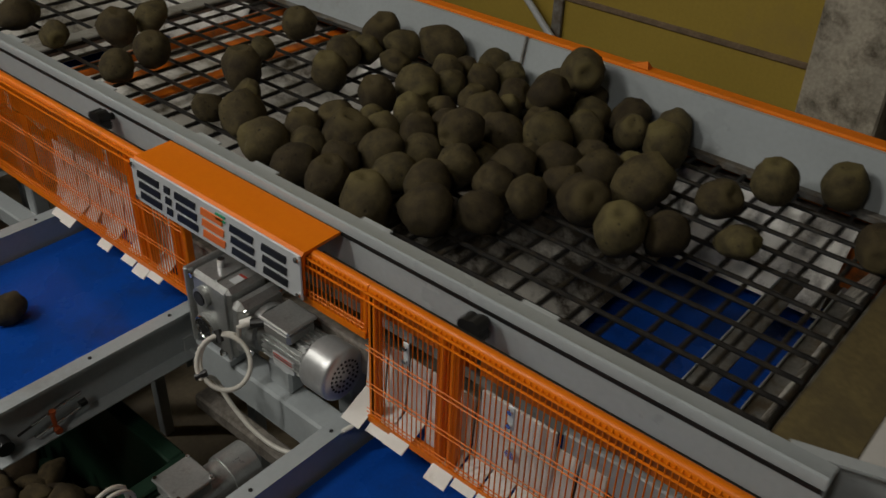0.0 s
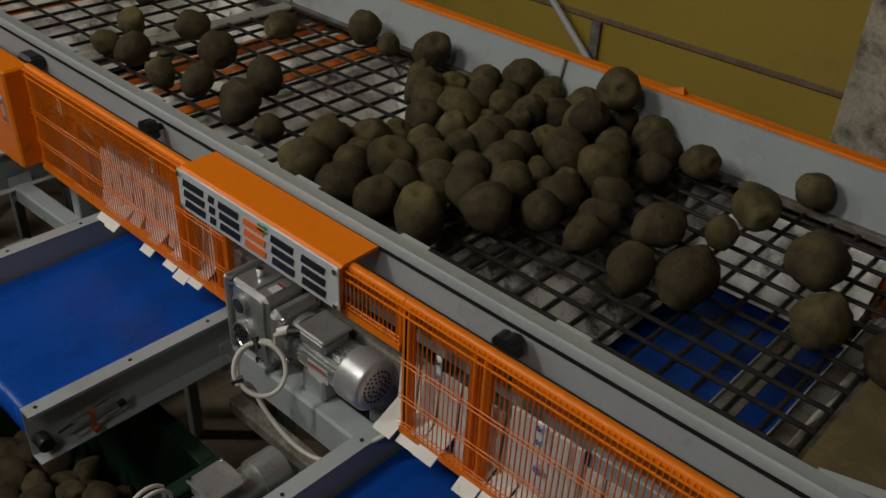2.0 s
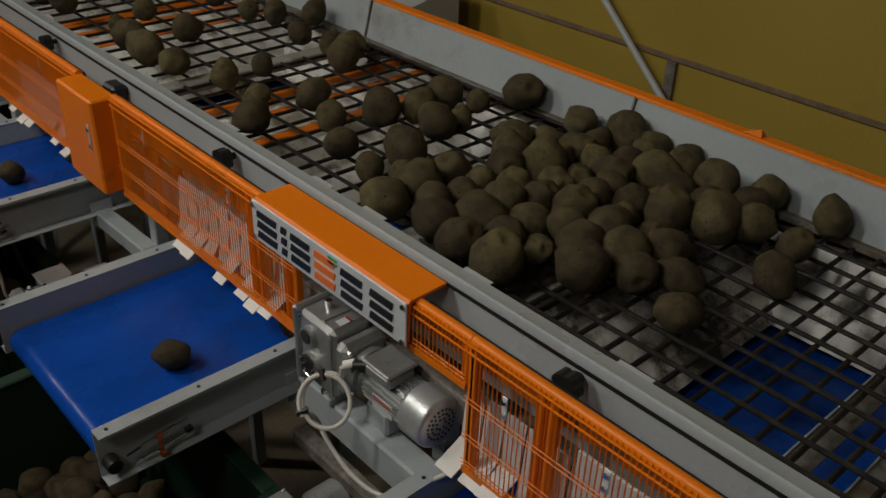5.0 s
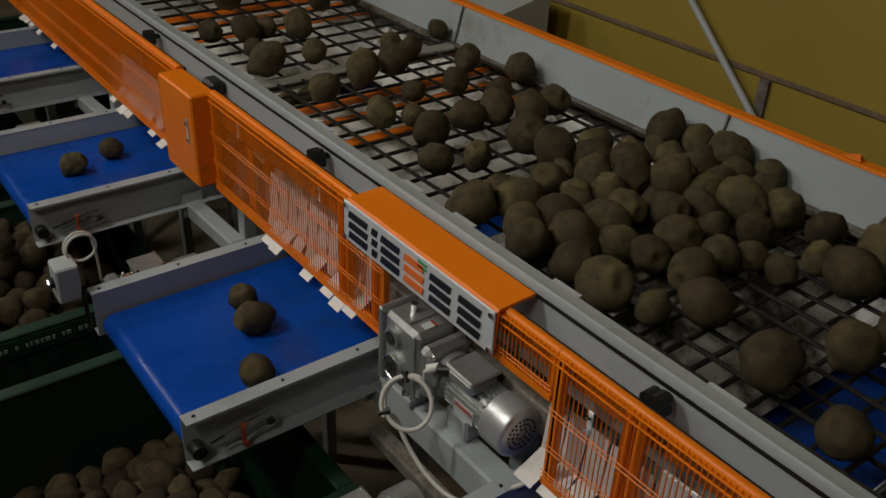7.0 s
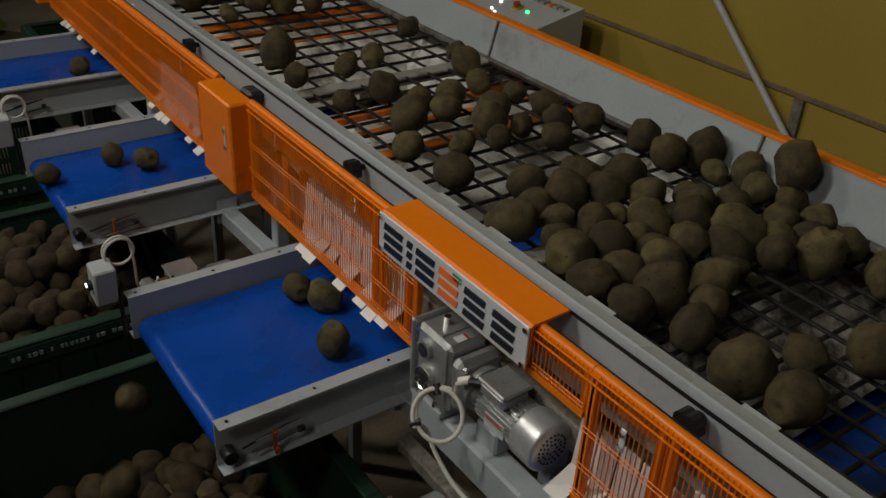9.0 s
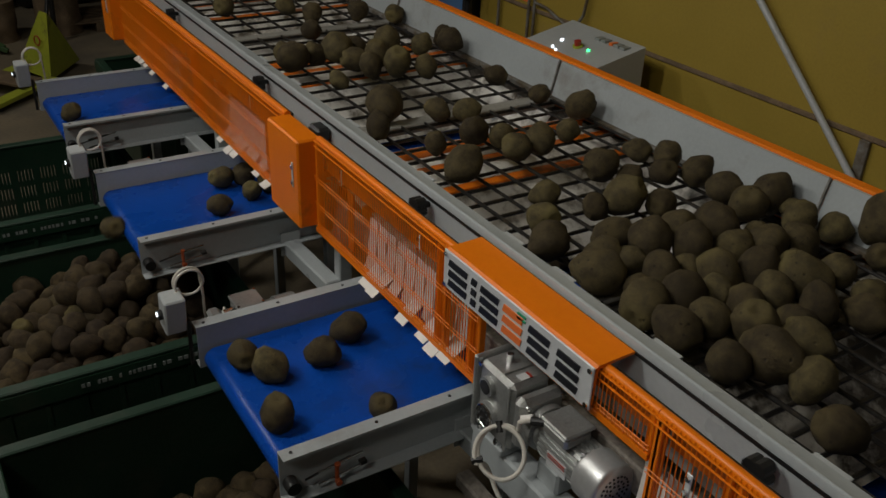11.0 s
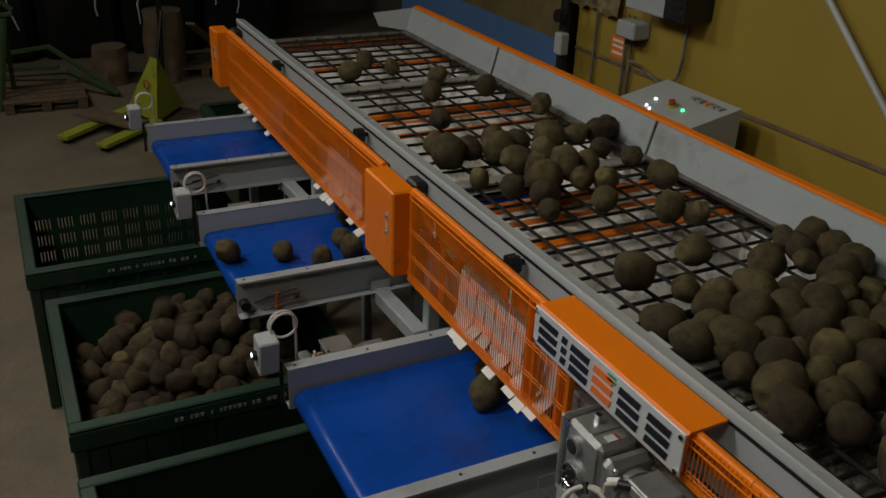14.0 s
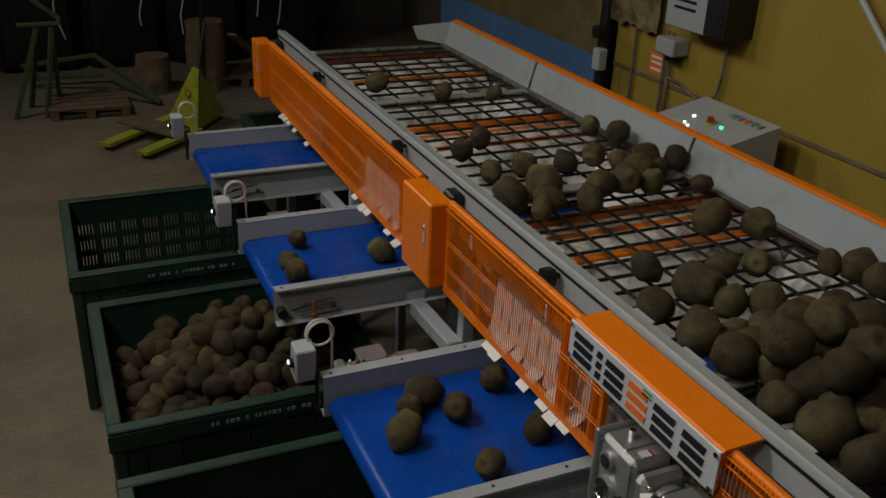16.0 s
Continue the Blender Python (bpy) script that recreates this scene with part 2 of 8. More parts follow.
def prism(bm, outline, y0, y1):
    """An outline in x and z, drawn out along y."""
    a = [bm.verts.new((x, y0, z)) for x, z in outline]
    b = [bm.verts.new((x, y1, z)) for x, z in outline]
    n = len(outline)
    for i in range(n):
        j = (i + 1) % n
        bm.faces.new((a[i], a[j], b[j], b[i]))
    bm.faces.new(a[::-1])
    bm.faces.new(b)


def sweep(bm, pts, r, seg=8):
    """A bent round cable through points."""
    pts = [Vector(p) for p in pts]
    rings = []
    for i, p in enumerate(pts):
        d = (pts[min(i + 1, len(pts) - 1)] - pts[max(i - 1, 0)]).normalized()
        u = d.orthogonal().normalized() if not rings else (rings[-1][1] - d * rings[-1][1].dot(d)).normalized()
        v = d.cross(u)
        rings.append(([bm.verts.new(p + r * (u * math.cos(2 * math.pi * k / seg) + v * math.sin(2 * math.pi * k / seg))) for k in range(seg)], u))
    for (a, _), (b, _) in zip(rings, rings[1:]):
        for k in range(seg):
            j = (k + 1) % seg
            bm.faces.new((a[k], a[j], b[j], b[k]))
    bm.faces.new(rings[0][0][::-1])
    bm.faces.new(rings[-1][0])


def thing(name, place, label, category, group="", kind=""):
    ob = new(name)
    ob.empty_display_size = 0.1
    ob.location = place
    return tagged(ob, label, category, group, kind)


def root_of(ob):
    while ob.parent:
        ob = ob.parent
    return ob


def finish(name, bm, material, smooth=True, soft=False):
    bmesh.ops.recalc_face_normals(bm, faces=bm.faces[:])
    me = bpy.data.meshes.new(name)
    bm.to_mesh(me)
    bm.free()
    me.materials.append(material)
    if smooth:
        me.polygons.foreach_set("use_smooth", [True] * len(me.polygons))
        if not soft:
            me.set_sharp_from_angle(angle=radians(29))
    return me


def part(name, bm, material, parent, label="", smooth=True, kind=""):
    """Links a bmesh, drawn in the world's metres, as one mesh under a thing or a part."""
    base = root_of(parent).matrix_basis.translation.copy()
    for v in bm.verts:
        v.co -= base
    ob = new(name, finish(name, bm, material, smooth))
    ob.parent = parent
    return tagged(ob, label, kind=kind)


def piece(name, mesh, parent, place):
    """An object of its own on a shared mesh, at a place in the world's metres."""
    ob = new(name, mesh)
    ob.parent = parent
    ob.location = Vector(place) - root_of(parent).matrix_basis.translation
    return ob


def boxed(name, parent, material, *dims, bevel=0.0, label=""):
    bm = bmesh.new()
    box(bm, *dims, bevel=bevel)
    return part(name, bm, material, parent, label)


def solid(name, material, label, category, *dims, kind="structure", bevel=0.0):
    bm = bmesh.new()
    box(bm, *dims, bevel=bevel)
    return tagged(new(name, finish(name, bm, material)), label, category, kind=kind)


# ---- hall ----
solid("floor", CONCRETE, "dusty brown concrete hall floor", "floor", -9, 9, -7, 14, -0.12, 0)
solid("ceiling", DULL, "dim hall ceiling high overhead", "ceiling", -9, 9, -7, 14, 6.0, 6.12)
solid("wall_north", DULL, "dark far hall wall", "wall", -9, 9, 14, 14.2, 0, 6)
solid("wall_south", DULL, "plain hall wall", "wall", -9, 9, -7.2, -7, 0, 6)
solid("wall_west", DULL, "plain hall wall", "wall", -9.2, -9, -7, 14, 0, 6)
wall_e = solid("wall_east", YELLOW, "yellow painted panel wall with a dark joint rail", "wall", 2.75, 2.95, -0.27, 4.62, 0, 6)
boxed("trim", wall_e, WOOD, 2.736, 2.748, -0.27, 4.62, 1.568, 1.598, bevel=0.004, label="dark brown joint rail")
boxed("trim", wall_e, BAR_STEEL, 2.725, 2.748, 1.06, 1.12, 1.2, 1.568, bevel=0.004, label="short dark upright stub")
pil = solid("pillar", PILLAR, "stained plastered pillar with dark damp patches", "pillar", 2.62, 3.0, -0.62, -0.272, 0, 6, bevel=0.01)
solid("wall_east_dark", DULL, "dark wall beyond the pillar", "wall", 3.3, 3.5, -7, -0.62, 0, 6)
blue = solid("wall_east_blue", BLUE_WALL, "blue painted lower wall of a loading bay", "wall", 2.80, 2.95, 4.64, 8.22, 0, 1.55)
solid("wall_east_upper", OCHRE, "dull yellow upper wall above the blue panel", "wall", 2.83, 2.95, 4.64, 8.22, 1.55, 6)
solid("wall_east_far", DULL, "dark unlit wall at the far end", "wall", 4.6, 4.8, 8.0, 14.0, 0, 6)
boxed("trim", blue, BLACK, 2.66, 2.80, 4.66, 4.76, 0, 3.2, bevel=0.01, label="black upright post")

# ---- leaning pole, electrical cabinet and sticker on the yellow wall ----
pole = thing("pole", (2.69, 0.0, 0.35), "grey galvanised pole leaning along the yellow wall", "pole")
bm = bmesh.new()
tube(bm, (2.69, 0.0, 0.37), (2.69, 3.3, 3.42), 0.019, 14)
part("shaft", bm, PALE, pole)
bm = bmesh.new()
tube(bm, (2.69, 0.0, 0.0), (2.69, 0.0, 0.40), 0.03, 14)
part("foot", bm, BAR_STEEL, pole)

elec = thing("electrical_cabinet", (2.7, 3.55, 1.95), "grey electrical cabinet with a black side on the yellow wall", "cabinet")
boxed("body", elec, GREY, 2.52, 2.75, 3.325, 3.75, 2.07, 2.55, bevel=0.008)
boxed("side_module", elec, BLACK, 2.50, 2.75, 3.12, 3.32, 2.08, 2.55, bevel=0.008, label="black ventilated side module")
for k in range(7):
    boxed("vent_slat", elec, BLACK, 2.493, 2.4995, 3.14, 3.30, 2.11 + 0.055 * k, 2.135 + 0.055 * k)
boxed("junction_box", elec, GREY, 2.60, 2.75, 3.72, 3.93, 1.83, 1.95, bevel=0.012)
for y in (3.77, 3.86):
    bm = bmesh.new()
    tube(bm, (2.67, y, 1.78), (2.67, y, 1.83), 0.02, 12)
    part("cable_gland", bm, BLACK, elec)
for k, z in enumerate((2.20, 2.25, 2.36)):
    boxed("label_bar", elec, INK, 2.514, 2.519, 3.44, 3.66, z, z + 0.018)
for y, z0 in ((3.95, 1.15), (3.88, 1.25), (4.33, 1.2)):
    bm = bmesh.new()
    tube(bm, (2.72, y, z0), (2.72, y, 1.97 if y < 4.2 else 2.1), 0.012, 10)
    part("conduit", bm, BAR_STEEL, elec)
bm = bmesh.new()
sweep(bm, [(2.71, 3.30, 2.03), (2.71, 3.30, 1.78), (2.71, 3.32, 1.68), (2.71, 3.38, 1.60), (2.71, 3.48, 1.57), (2.71, 3.60, 1.60), (2.71, 3.72, 1.64), (2.71, 3.86, 1.65)], 0.011)
part("cable", bm, BAR_STEEL, elec)
bm = bmesh.new()
net = {}
for i in range(15):
    for k in range(13):
        y, z = 4.02 + 0.045 * i, 1.93 + 0.055 * k + 0.06 * noise.noise(Vector((i * 0.5, 3, 0)))
        fold = noise.noise(Vector((y * 7, z * 9, 1.0)))
        net[i, k] = bm.verts.new((2.68 + 0.03 * fold, y, z))
for i in range(14):
    for k in range(12):
        bm.faces.new((net[i, k], net[i + 1, k], net[i + 1, k + 1], net[i, k + 1]))
bm.normal_update()
bmesh.ops.solidify(bm, geom=bm.faces[:], thickness=0.002)
part("plastic_cover", bm, FILM, elec, "crumpled dusty plastic film cover")
stk = thing("safety_sticker", (2.745, 4.07, 1.7), "small orange safety sticker on the yellow wall", "sticker")
boxed("sheet", stk, INK_ORANGE, 2.744, 2.7485, 3.98, 4.15, 1.62, 1.78)
for z in (1.74, 1.70, 1.65):
    boxed("text_bar", stk, WHITE, 2.742, 2.7435, 4.0, 4.13, z, z + 0.018)
valve = thing("pipe_valve", (2.62, 4.9, 0), "dark wall pipes with a valve and pressure gauge", "valve")
bm = bmesh.new()
tube(bm, (2.60, 4.58, 0.0), (2.60, 4.58, 2.3), 0.03, 12)
part("pipe", bm, BLACK, valve)
boxed("valve_body", valve, PALE, 2.52, 2.60, 4.50, 4.60, 1.55, 1.72, bevel=0.01)
bm = bmesh.new()
tube(bm, (2.50, 4.56, 1.85), (2.56, 4.56, 1.85), 0.05, 18)
part("gauge", bm, BLACK, valve)

# ---- operator's control panel ----
desk = thing("control_panel", (2.15, 2.85, 0), "pale grey control desk with lit push buttons", "control panel")
bm = bmesh.new()
prism(bm, [(1.86, 0.1), (2.52, 0.1), (2.52, 1.70), (1.86, 1.56)], 2.50, 3.20)
part("cabinet", bm, PALE, desk)
boxed("plinth", desk, GREY, 1.9, 2.48, 2.54, 3.16, 0, 0.1)


def on_desk(name, y, s, r, h, material, label=""):
    x, z = 1.86 + 0.66 * s, 1.56 + 0.14 * s
    bm = bmesh.new()
    tube(bm, (x, y, z - 0.005), (x - 0.21 * h, y, z + h), r, 14)
    return part(name, bm, material, desk, label)


on_desk("button", 2.99, 0.62, 0.011, 0.010, LED_WHITE, "lit white push button")
on_desk("button", 2.955, 0.47, 0.009, 0.010, LED_WHITE, "lit white push button")
on_desk("button", 2.90, 0.44, 0.009, 0.010, LED_WHITE, "lit white push button")
on_desk("collar", 2.83, 0.62, 0.034, 0.012, LIME, "yellow collar")
on_desk("emergency_stop", 2.83, 0.62, 0.022, 0.04, RED, "red mushroom stop button")
on_desk("button", 2.73, 0.62, 0.011, 0.010, LED_GREEN, "lit green push button")
for k, (w, m_) in enumerate(((0.05, PRINT), (0.05, PRINT), (0.03, INK_ORANGE), (0.05, PRINT), (0.05, PRINT))):
    x, z = 1.86 + 0.66 * 0.86, 1.56 + 0.14 * 0.86
    boxed("logo_bar", desk, m_, x - 0.028, x + 0.028, 2.79 - k * 0.058, 2.79 - k * 0.058 + w * 0.85, z - 0.004, z + 0.012)

# ---- sorting machine: fixed frame, guards, hood and sign ----
mach = thing("sorting_machine", (0.9, 2.0, 0), "orange and grey root vegetable sorting machine frame with mesh guards", "sorting machine")
NEAR_Y, FAR_Y = -1.32, 5.14
# side beams, with the shade below the deck put into their colour
for x in (0.10, 1.68):
    bm = bmesh.new()
    box(bm, x, x + 0.04 if x < 1 else x + 0.06, NEAR_Y, 5.1, 1.42, 1.52, bevel=0.006)
    part("side_beam", bm, SHADED_STEEL, mach, "steel side beam coloured dark for the shade under the deck")
for y in (-1.2, -0.02, 1.78, 3.36, 4.9):
    for x in (0.13, 1.71):
        bm = bmesh.new()
        beam(bm, (x, y, 0), (x, y, 1.42), 0.06, 0.06)
        box(bm, x - 0.07, x + 0.07, y - 0.07, y + 0.07, 0, 0.012)
        part("leg", bm, GREY, mach)
for y in (0.18, 1.75, 3.33):
    bm = bmesh.new()
    beam(bm, (0.07, y, 1.10), (0.07, y + 0.48, 1.08), 0.075, 0.075)
    part("rail_tube", bm, GREY, mach)
    boxed("foot_plate", mach, PALE, 0.02, 0.12, y + 0.481, y + 0.489, 1.04, 1.16)
for name, dims in (("motor_beam", (-0.028, 0.062, -0.10, 0.50, 1.150, 1.280)), ("motor_post", (0.005, 0.075, 0.10, 0.20, 1.281, 1.365)), ("beam_foot", (-0.01, 0.05, -0.06, 0.02, 0.0, 1.149))):
    boxed(name, mach, GREY, *dims, bevel=0.008)
# tie beam darkened by colour for the shade below the motor
boxed("tie_beam", mach, SHADED_STEEL, 0.0, 0.06, -0.08, 0.62, 0.90, 0.96, bevel=0.008)
boxed("mounting_foot", mach, GREY, -0.04, 0.10, 0.32, 0.49, 1.281, 1.306, bevel=0.003)
for y in (0.36, 0.45):
    bm = bmesh.new()
    tube(bm, (-0.031, y, 1.306), (-0.031, y, 1.322), 0.010, 6)
    part("bolt", bm, CHROME, mach)


def guard(y0, y1, z0, z1, posts=(), name="guard_panel", pitch=0.0155):
    """A wire guard: rounded top, frame, upright wires and two pairs of cross wires."""
    g = new(name)
    g.parent = mach
    tagged(g, "orange wire mesh guard panel")
    bm = bmesh.new()
    arc = [(0.036 + 0.016 * math.cos(radians(a)), z1 - 0.010 + 0.016 * math.sin(radians(a))) for a in range(0, 181, 20)]
    prism(bm, [(0.052, z1 - 0.05), *arc, (0.020, z1 - 0.022), (0.024, z1 - 0.022), (0.026, z1 - 0.008), (0.046, z1 - 0.008), (0.048, z1 - 0.05)], y0, y1)
    part("top_rail", bm, ORANGE, g)
    bm = bmesh.new()
    box(bm, 0.010, 0.05, y0, y1, z0, z0 + 0.006)
    box(bm, 0.010, 0.015, y0, y1, z0 + 0.006, z0 + 0.020)
    part("bottom_rail", bm, ORANGE, g)
    for y in (y0, y1 - 0.022, *posts):
        boxed("post", g, ORANGE, 0.016, 0.042, y, y + 0.022, z0 + 0.007, z1 - 0.012, bevel=0.003)
    bm = bmesh.new()
    n = int((y1 - y0) / pitch)
    for i in range(1, n):
        y = y0 + i * pitch
        rod(bm, (0.0125, y, z0 + 0.01), (0.0125, y, z1 - 0.010), 0.0022, 4)
        rod(bm, (0.0125, y, z1 - 0.011), (0.022, y, z1 - 0.004), 0.0026, 4)
    for z in ([z0 + 0.125, z0 + 0.14, z0 + 0.245, z0 + 0.26] if z1 - z0 > 0.25 else []) + [z0 + 0.035, z0 + 0.048]:
        rod(bm, (0.0088, y0, z), (0.0088, y1, z), 0.0017, 4)
    for x, z in ((0.0125, z1 - 0.010), (0.0125, z1 - 0.034)):
        rod(bm, (x, y0, z), (x, y1, z), 0.0034, 6)
    part("wire_mesh", bm, ORANGE, g, kind="stuff")
    return g


guard(-1.18, -0.205, 1.385, 1.814, posts=(-0.235, -0.49, -0.455))
guard(-0.203, 0.55, 1.66, 1.814)
guard(0.552, 1.788, 1.390, 1.814, posts=(0.60, 0.76, 0.80))
guard(2.112, 4.928, 1.390, 1.814, posts=(3.35, 3.39), pitch=0.017)
boxed("end_plate", mach, ORANGE, 0.010, 0.06, -1.34, -1.182, 1.385, 1.815, bevel=0.004)


def guard_box(y0, y1):
    bm = bmesh.new()
    box(bm, -0.062, 0.05, y0, y1, 1.41, 1.808, bevel=0.008)
    b = part("guard_box", bm, ORANGE, mach, "orange sheet metal cover box with a slotted latch")
    boxed("latch_plate", b, SIGN, -0.066, -0.0627, y0 + 0.047, y0 + 0.060, 1.59, 1.70, label="bright steel latch plate")
    for z in (1.60, 1.67):
        boxed("latch", b, CHROME, -0.072, -0.0665, y0 + 0.047, y0 + 0.060, z, z + 0.02, bevel=0.003)


# black strips added to draw the dark gap between guards and deck side
for y0, y1 in ((-1.18, -0.004), (0.735, 1.785), (2.115, 4.718)):
    boxed("dark_gap_strip", mach, BLACK, 0.0535, 0.066, y0, y1, 1.78, 1.806, bevel=0.003, label="added black strip for the dark gap behind the guard")
guard_box(1.79, 2.11)
guard_box(4.93, FAR_Y)
# solid backing sheets with gaps behind the wires
for y0, y1, z0 in ((-0.50, -0.22, 1.70), (-1.17, -0.52, 1.70), (-0.21, 0.53, 1.70), (0.56, 1.78, 1.66), (2.13, 4.70, 1.64)):
    boxed("backing_sheet", mach, ORANGE_OLD, 0.067, 0.071, y0, y1, z0, 1.790)
for y0, y1 in ((0.80, 0.84), (1.52, 1.57), (2.35, 2.45), (3.2, 3.4), (4.1, 4.2)):
    boxed("backing_strip", mach, ORANGE_OLD, 0.056, 0.059, y0, y1, 1.40, 1.66)
for y, x in ((-0.355, 0.002), (-0.665, 0.002), (0.98, 0.045), (1.60, 0.045), (2.6, 0.045), (3.6, 0.045)):
    boxed("hinge_plate", mach, SIGN, x, x + 0.0045, y, y + 0.018, 1.665, 1.735, bevel=0.002, label="bright steel hinge plate")
    for z in (1.68, 1.72):
        bm = bmesh.new()
        tube(bm, (x - 0.007, y + 0.010, z), (x, y + 0.010, z), 0.007, 6)
        part("bolt", bm, CHROME, mach)
board = boxed("inner_board", mach, WHITE, 0.070, 0.080, -0.735, -0.525, 1.40, 1.655, bevel=0.002, label="white plastic board bolted behind the guard")
bm = bmesh.new()
tube(bm, (0.058, -0.625, 1.52), (0.070, -0.625, 1.52), 0.014, 8)
part("bolt", bm, CHROME, board)
bm = bmesh.new()
beam(bm, (0.115, -0.74, 1.60), (0.115, -1.25, 1.60), 0.05, 0.10)
part("inner_beam", bm, GREY, mach)
# far side guard: its inner sheet and top edge
boxed("far_sheet", mach, ORANGE_OLD, 1.700, 1.708, NEAR_Y, 5.45, 1.25, 1.77)
bm = bmesh.new()
prism(bm, [(1.680, 1.775), (1.680, 1.798), (1.686, 1.804), (1.730, 1.806), (1.736, 1.800), (1.736, 1.38), (1.728, 1.38), (1.728, 1.796), (1.688, 1.794), (1.686, 1.775)], -1.6, 5.45)
part("far_guard", bm, ORANGE, mach)
bm = bmesh.new()
vs = [bm.verts.new(v) for v in ((1.69, 0.0, 1.8065), (1.69, 0.08, 1.8065), (1.70, 0.01, 1.835), (1.725, 0.0, 1.8065), (1.725, 0.08, 1.8065))]
for f in ((0, 1, 2), (3, 2, 4), (0, 2, 3), (1, 4, 2), (0, 3, 4, 1)):
    bm.faces.new([vs[i] for i in f])
part("gusset", bm, ORANGE, mach)

# hood over the drive, and the name plate
bm = bmesh.new()
prism(bm, [(-0.004, 1.70), (-0.004, 1.818), (0.004, 1.826), (0.127, 1.830), (0.130, 1.826), (0.127, 1.822), (0.006, 1.816), (0.0, 1.70)], 0.0, 0.73)
part("hood", bm, ORANGE, mach, "orange folded sheet metal hood")
bm = bmesh.new()
box(bm, -0.012, -0.0055, 0.0, 0.735, 1.684, 1.822, bevel=0.002)
sign = part("name_plate", bm, SIGN, mach, "silver name plate with dark and orange printed shapes")


def mark(y0, y1, z0, z1, material, lean=0.25):
    bm = bmesh.new()
    o = [(y0, z0), (y1, z0), (y1 - lean * (z1 - z0), z1), (y0 - lean * (z1 - z0), z1)]
    a = [bm.verts.new((-0.0155, y, z)) for y, z in o]
    b = [bm.verts.new((-0.0125, y, z)) for y, z in o]
    bm.faces.new(a)
    bm.faces.new(b[::-1])
    for i in range(4):
        j = (i + 1) % 4
        bm.faces.new((a[i], b[i], b[j], a[j]))
    part("printed_bar", bm, material, sign)


for y1, w, m_ in ((0.705, 0.115, INK), (0.575, 0.03, INK), (0.525, 0.105, INK), (0.405, 0.105, INK_ORANGE), (0.28, 0.105, INK), (0.15, 0.105, INK)):
    for k in range(3):
        z = 1.702 + 0.036 * k
        mark(y1 - w * 0.9, y1, z, z + 0.024, m_)
for z in (1.789, 1.803):
    mark(0.295, 0.335, z, z + 0.007, INK_GREEN)
for y in (0.012, 0.722):
    for z in (1.698, 1.808):
        bm = bmesh.new()
        tube(bm, (-0.018, y, z), (-0.012, y, z), 0.008, 10)
        part("screw", bm, CHROME, sign)

# ---- white curtain flaps and chute plates over each cross belt ----
BELTS = [(-0.895, -0.115), (0.674, 1.455), (2.260, 3.034), (3.814, 4.605)]
rng = random.Random(4)
for b0, b1 in BELTS:
    y = b0 + 0.03
    while y < b1 - 0.08:
        bm = bmesh.new()
        sw = rng.choice((-0.062, -0.055, -0.045, -0.01, 0.02, 0.03))
        zb = 1.374 + rng.uniform(-0.008, 0.012)
        lo = [bm.verts.new(v) for v in ((0.085, y, 1.60), (0.085, y + 0.066, 1.60), (0.070, y + 0.066, 1.43), (0.070, y, 1.43), (0.035 + sw, y + 0.066, zb), (0.035 + sw, y, zb))]
        bm.faces.new([lo[i] for i in (0, 1, 2, 3)])
        bm.faces.new([lo[i] for i in (3, 2, 4, 5)])
        bm.normal_update()
        bmesh.ops.solidify(bm, geom=bm.faces[:], thickness=0.004)
        part("curtain_flap", bm, WHITE, mach, "white rubber curtain strip")
        y += 0.073
gaps = [(-1.40, -0.90)] + [(BELTS[i][1], BELTS[i + 1][0]) for i in range(3)] + [(4.61, 5.7)]
for number, (g0, g1) in enumerate(gaps):
    # the two nearest gaps get soil plus painted shade
    skin = CHUTE_SOIL_SHADE if number < 2 else CHUTE

    def plate(a, za, b, zb):
        bm = bmesh.new()
        bm.faces.new([bm.verts.new(v) for v in ((0.18, a, za), (1.66, a, za), (1.66, b, zb), (0.18, b, zb))])
        bm.normal_update()
        bmesh.ops.solidify(bm, geom=bm.faces[:], thickness=0.006)
        part("chute_plate", bm, skin, mach, "white chute plate caked with soil and darkened for the deck's shade" if number < 2 else "white plastic chute plate streaked with soil")
    plate(g0 - 0.20, 1.255, g0 + 0.14, 1.52)
    plate(g1 - 0.01, 1.28, g1 - 0.14, 1.52)
    plate(g0 + 0.215, 1.50, (g0 + g1) / 2 - 0.03, 1.53)
    plate((g0 + g1) / 2 + 0.03, 1.53, g1 - 0.215, 1.50)
    for y in (g0 + 0.145, g1 - 0.21, (g0 + g1) / 2 - 0.028):
        boxed("cross_beam", mach, BAR_STEEL if number < 2 else ORANGE_SOILED, 0.165, 1.699, y, y + 0.06, 1.47, 1.528, bevel=0.004)
for b0, b1 in BELTS:
    # steep white sheet at the closed end of each belt
    bm = bmesh.new()
    bm.faces.new([bm.verts.new(v) for v in ((1.47, b0 + 0.02, 1.24), (1.66, b0 + 0.02, 1.50), (1.66, b1 - 0.02, 1.50), (1.47, b1 - 0.02, 1.24))])
    bm.normal_update()
    bmesh.ops.solidify(bm, geom=bm.faces[:], thickness=0.006)
    part("end_chute", bm, CHUTE, mach, "white sloping end plate over the belt")
for y in (-0.775, -0.945):
    boxed("angle_bar", mach, BAR_STEEL, 0.165, 1.36, y - 0.07, y, 1.44, 1.446)
    boxed("angle_edge", mach, PALE, 0.165, 1.36, y + 0.0005, y + 0.006, 1.43, 1.455, bevel=0.001, label="bright worn edge of a steel angle")

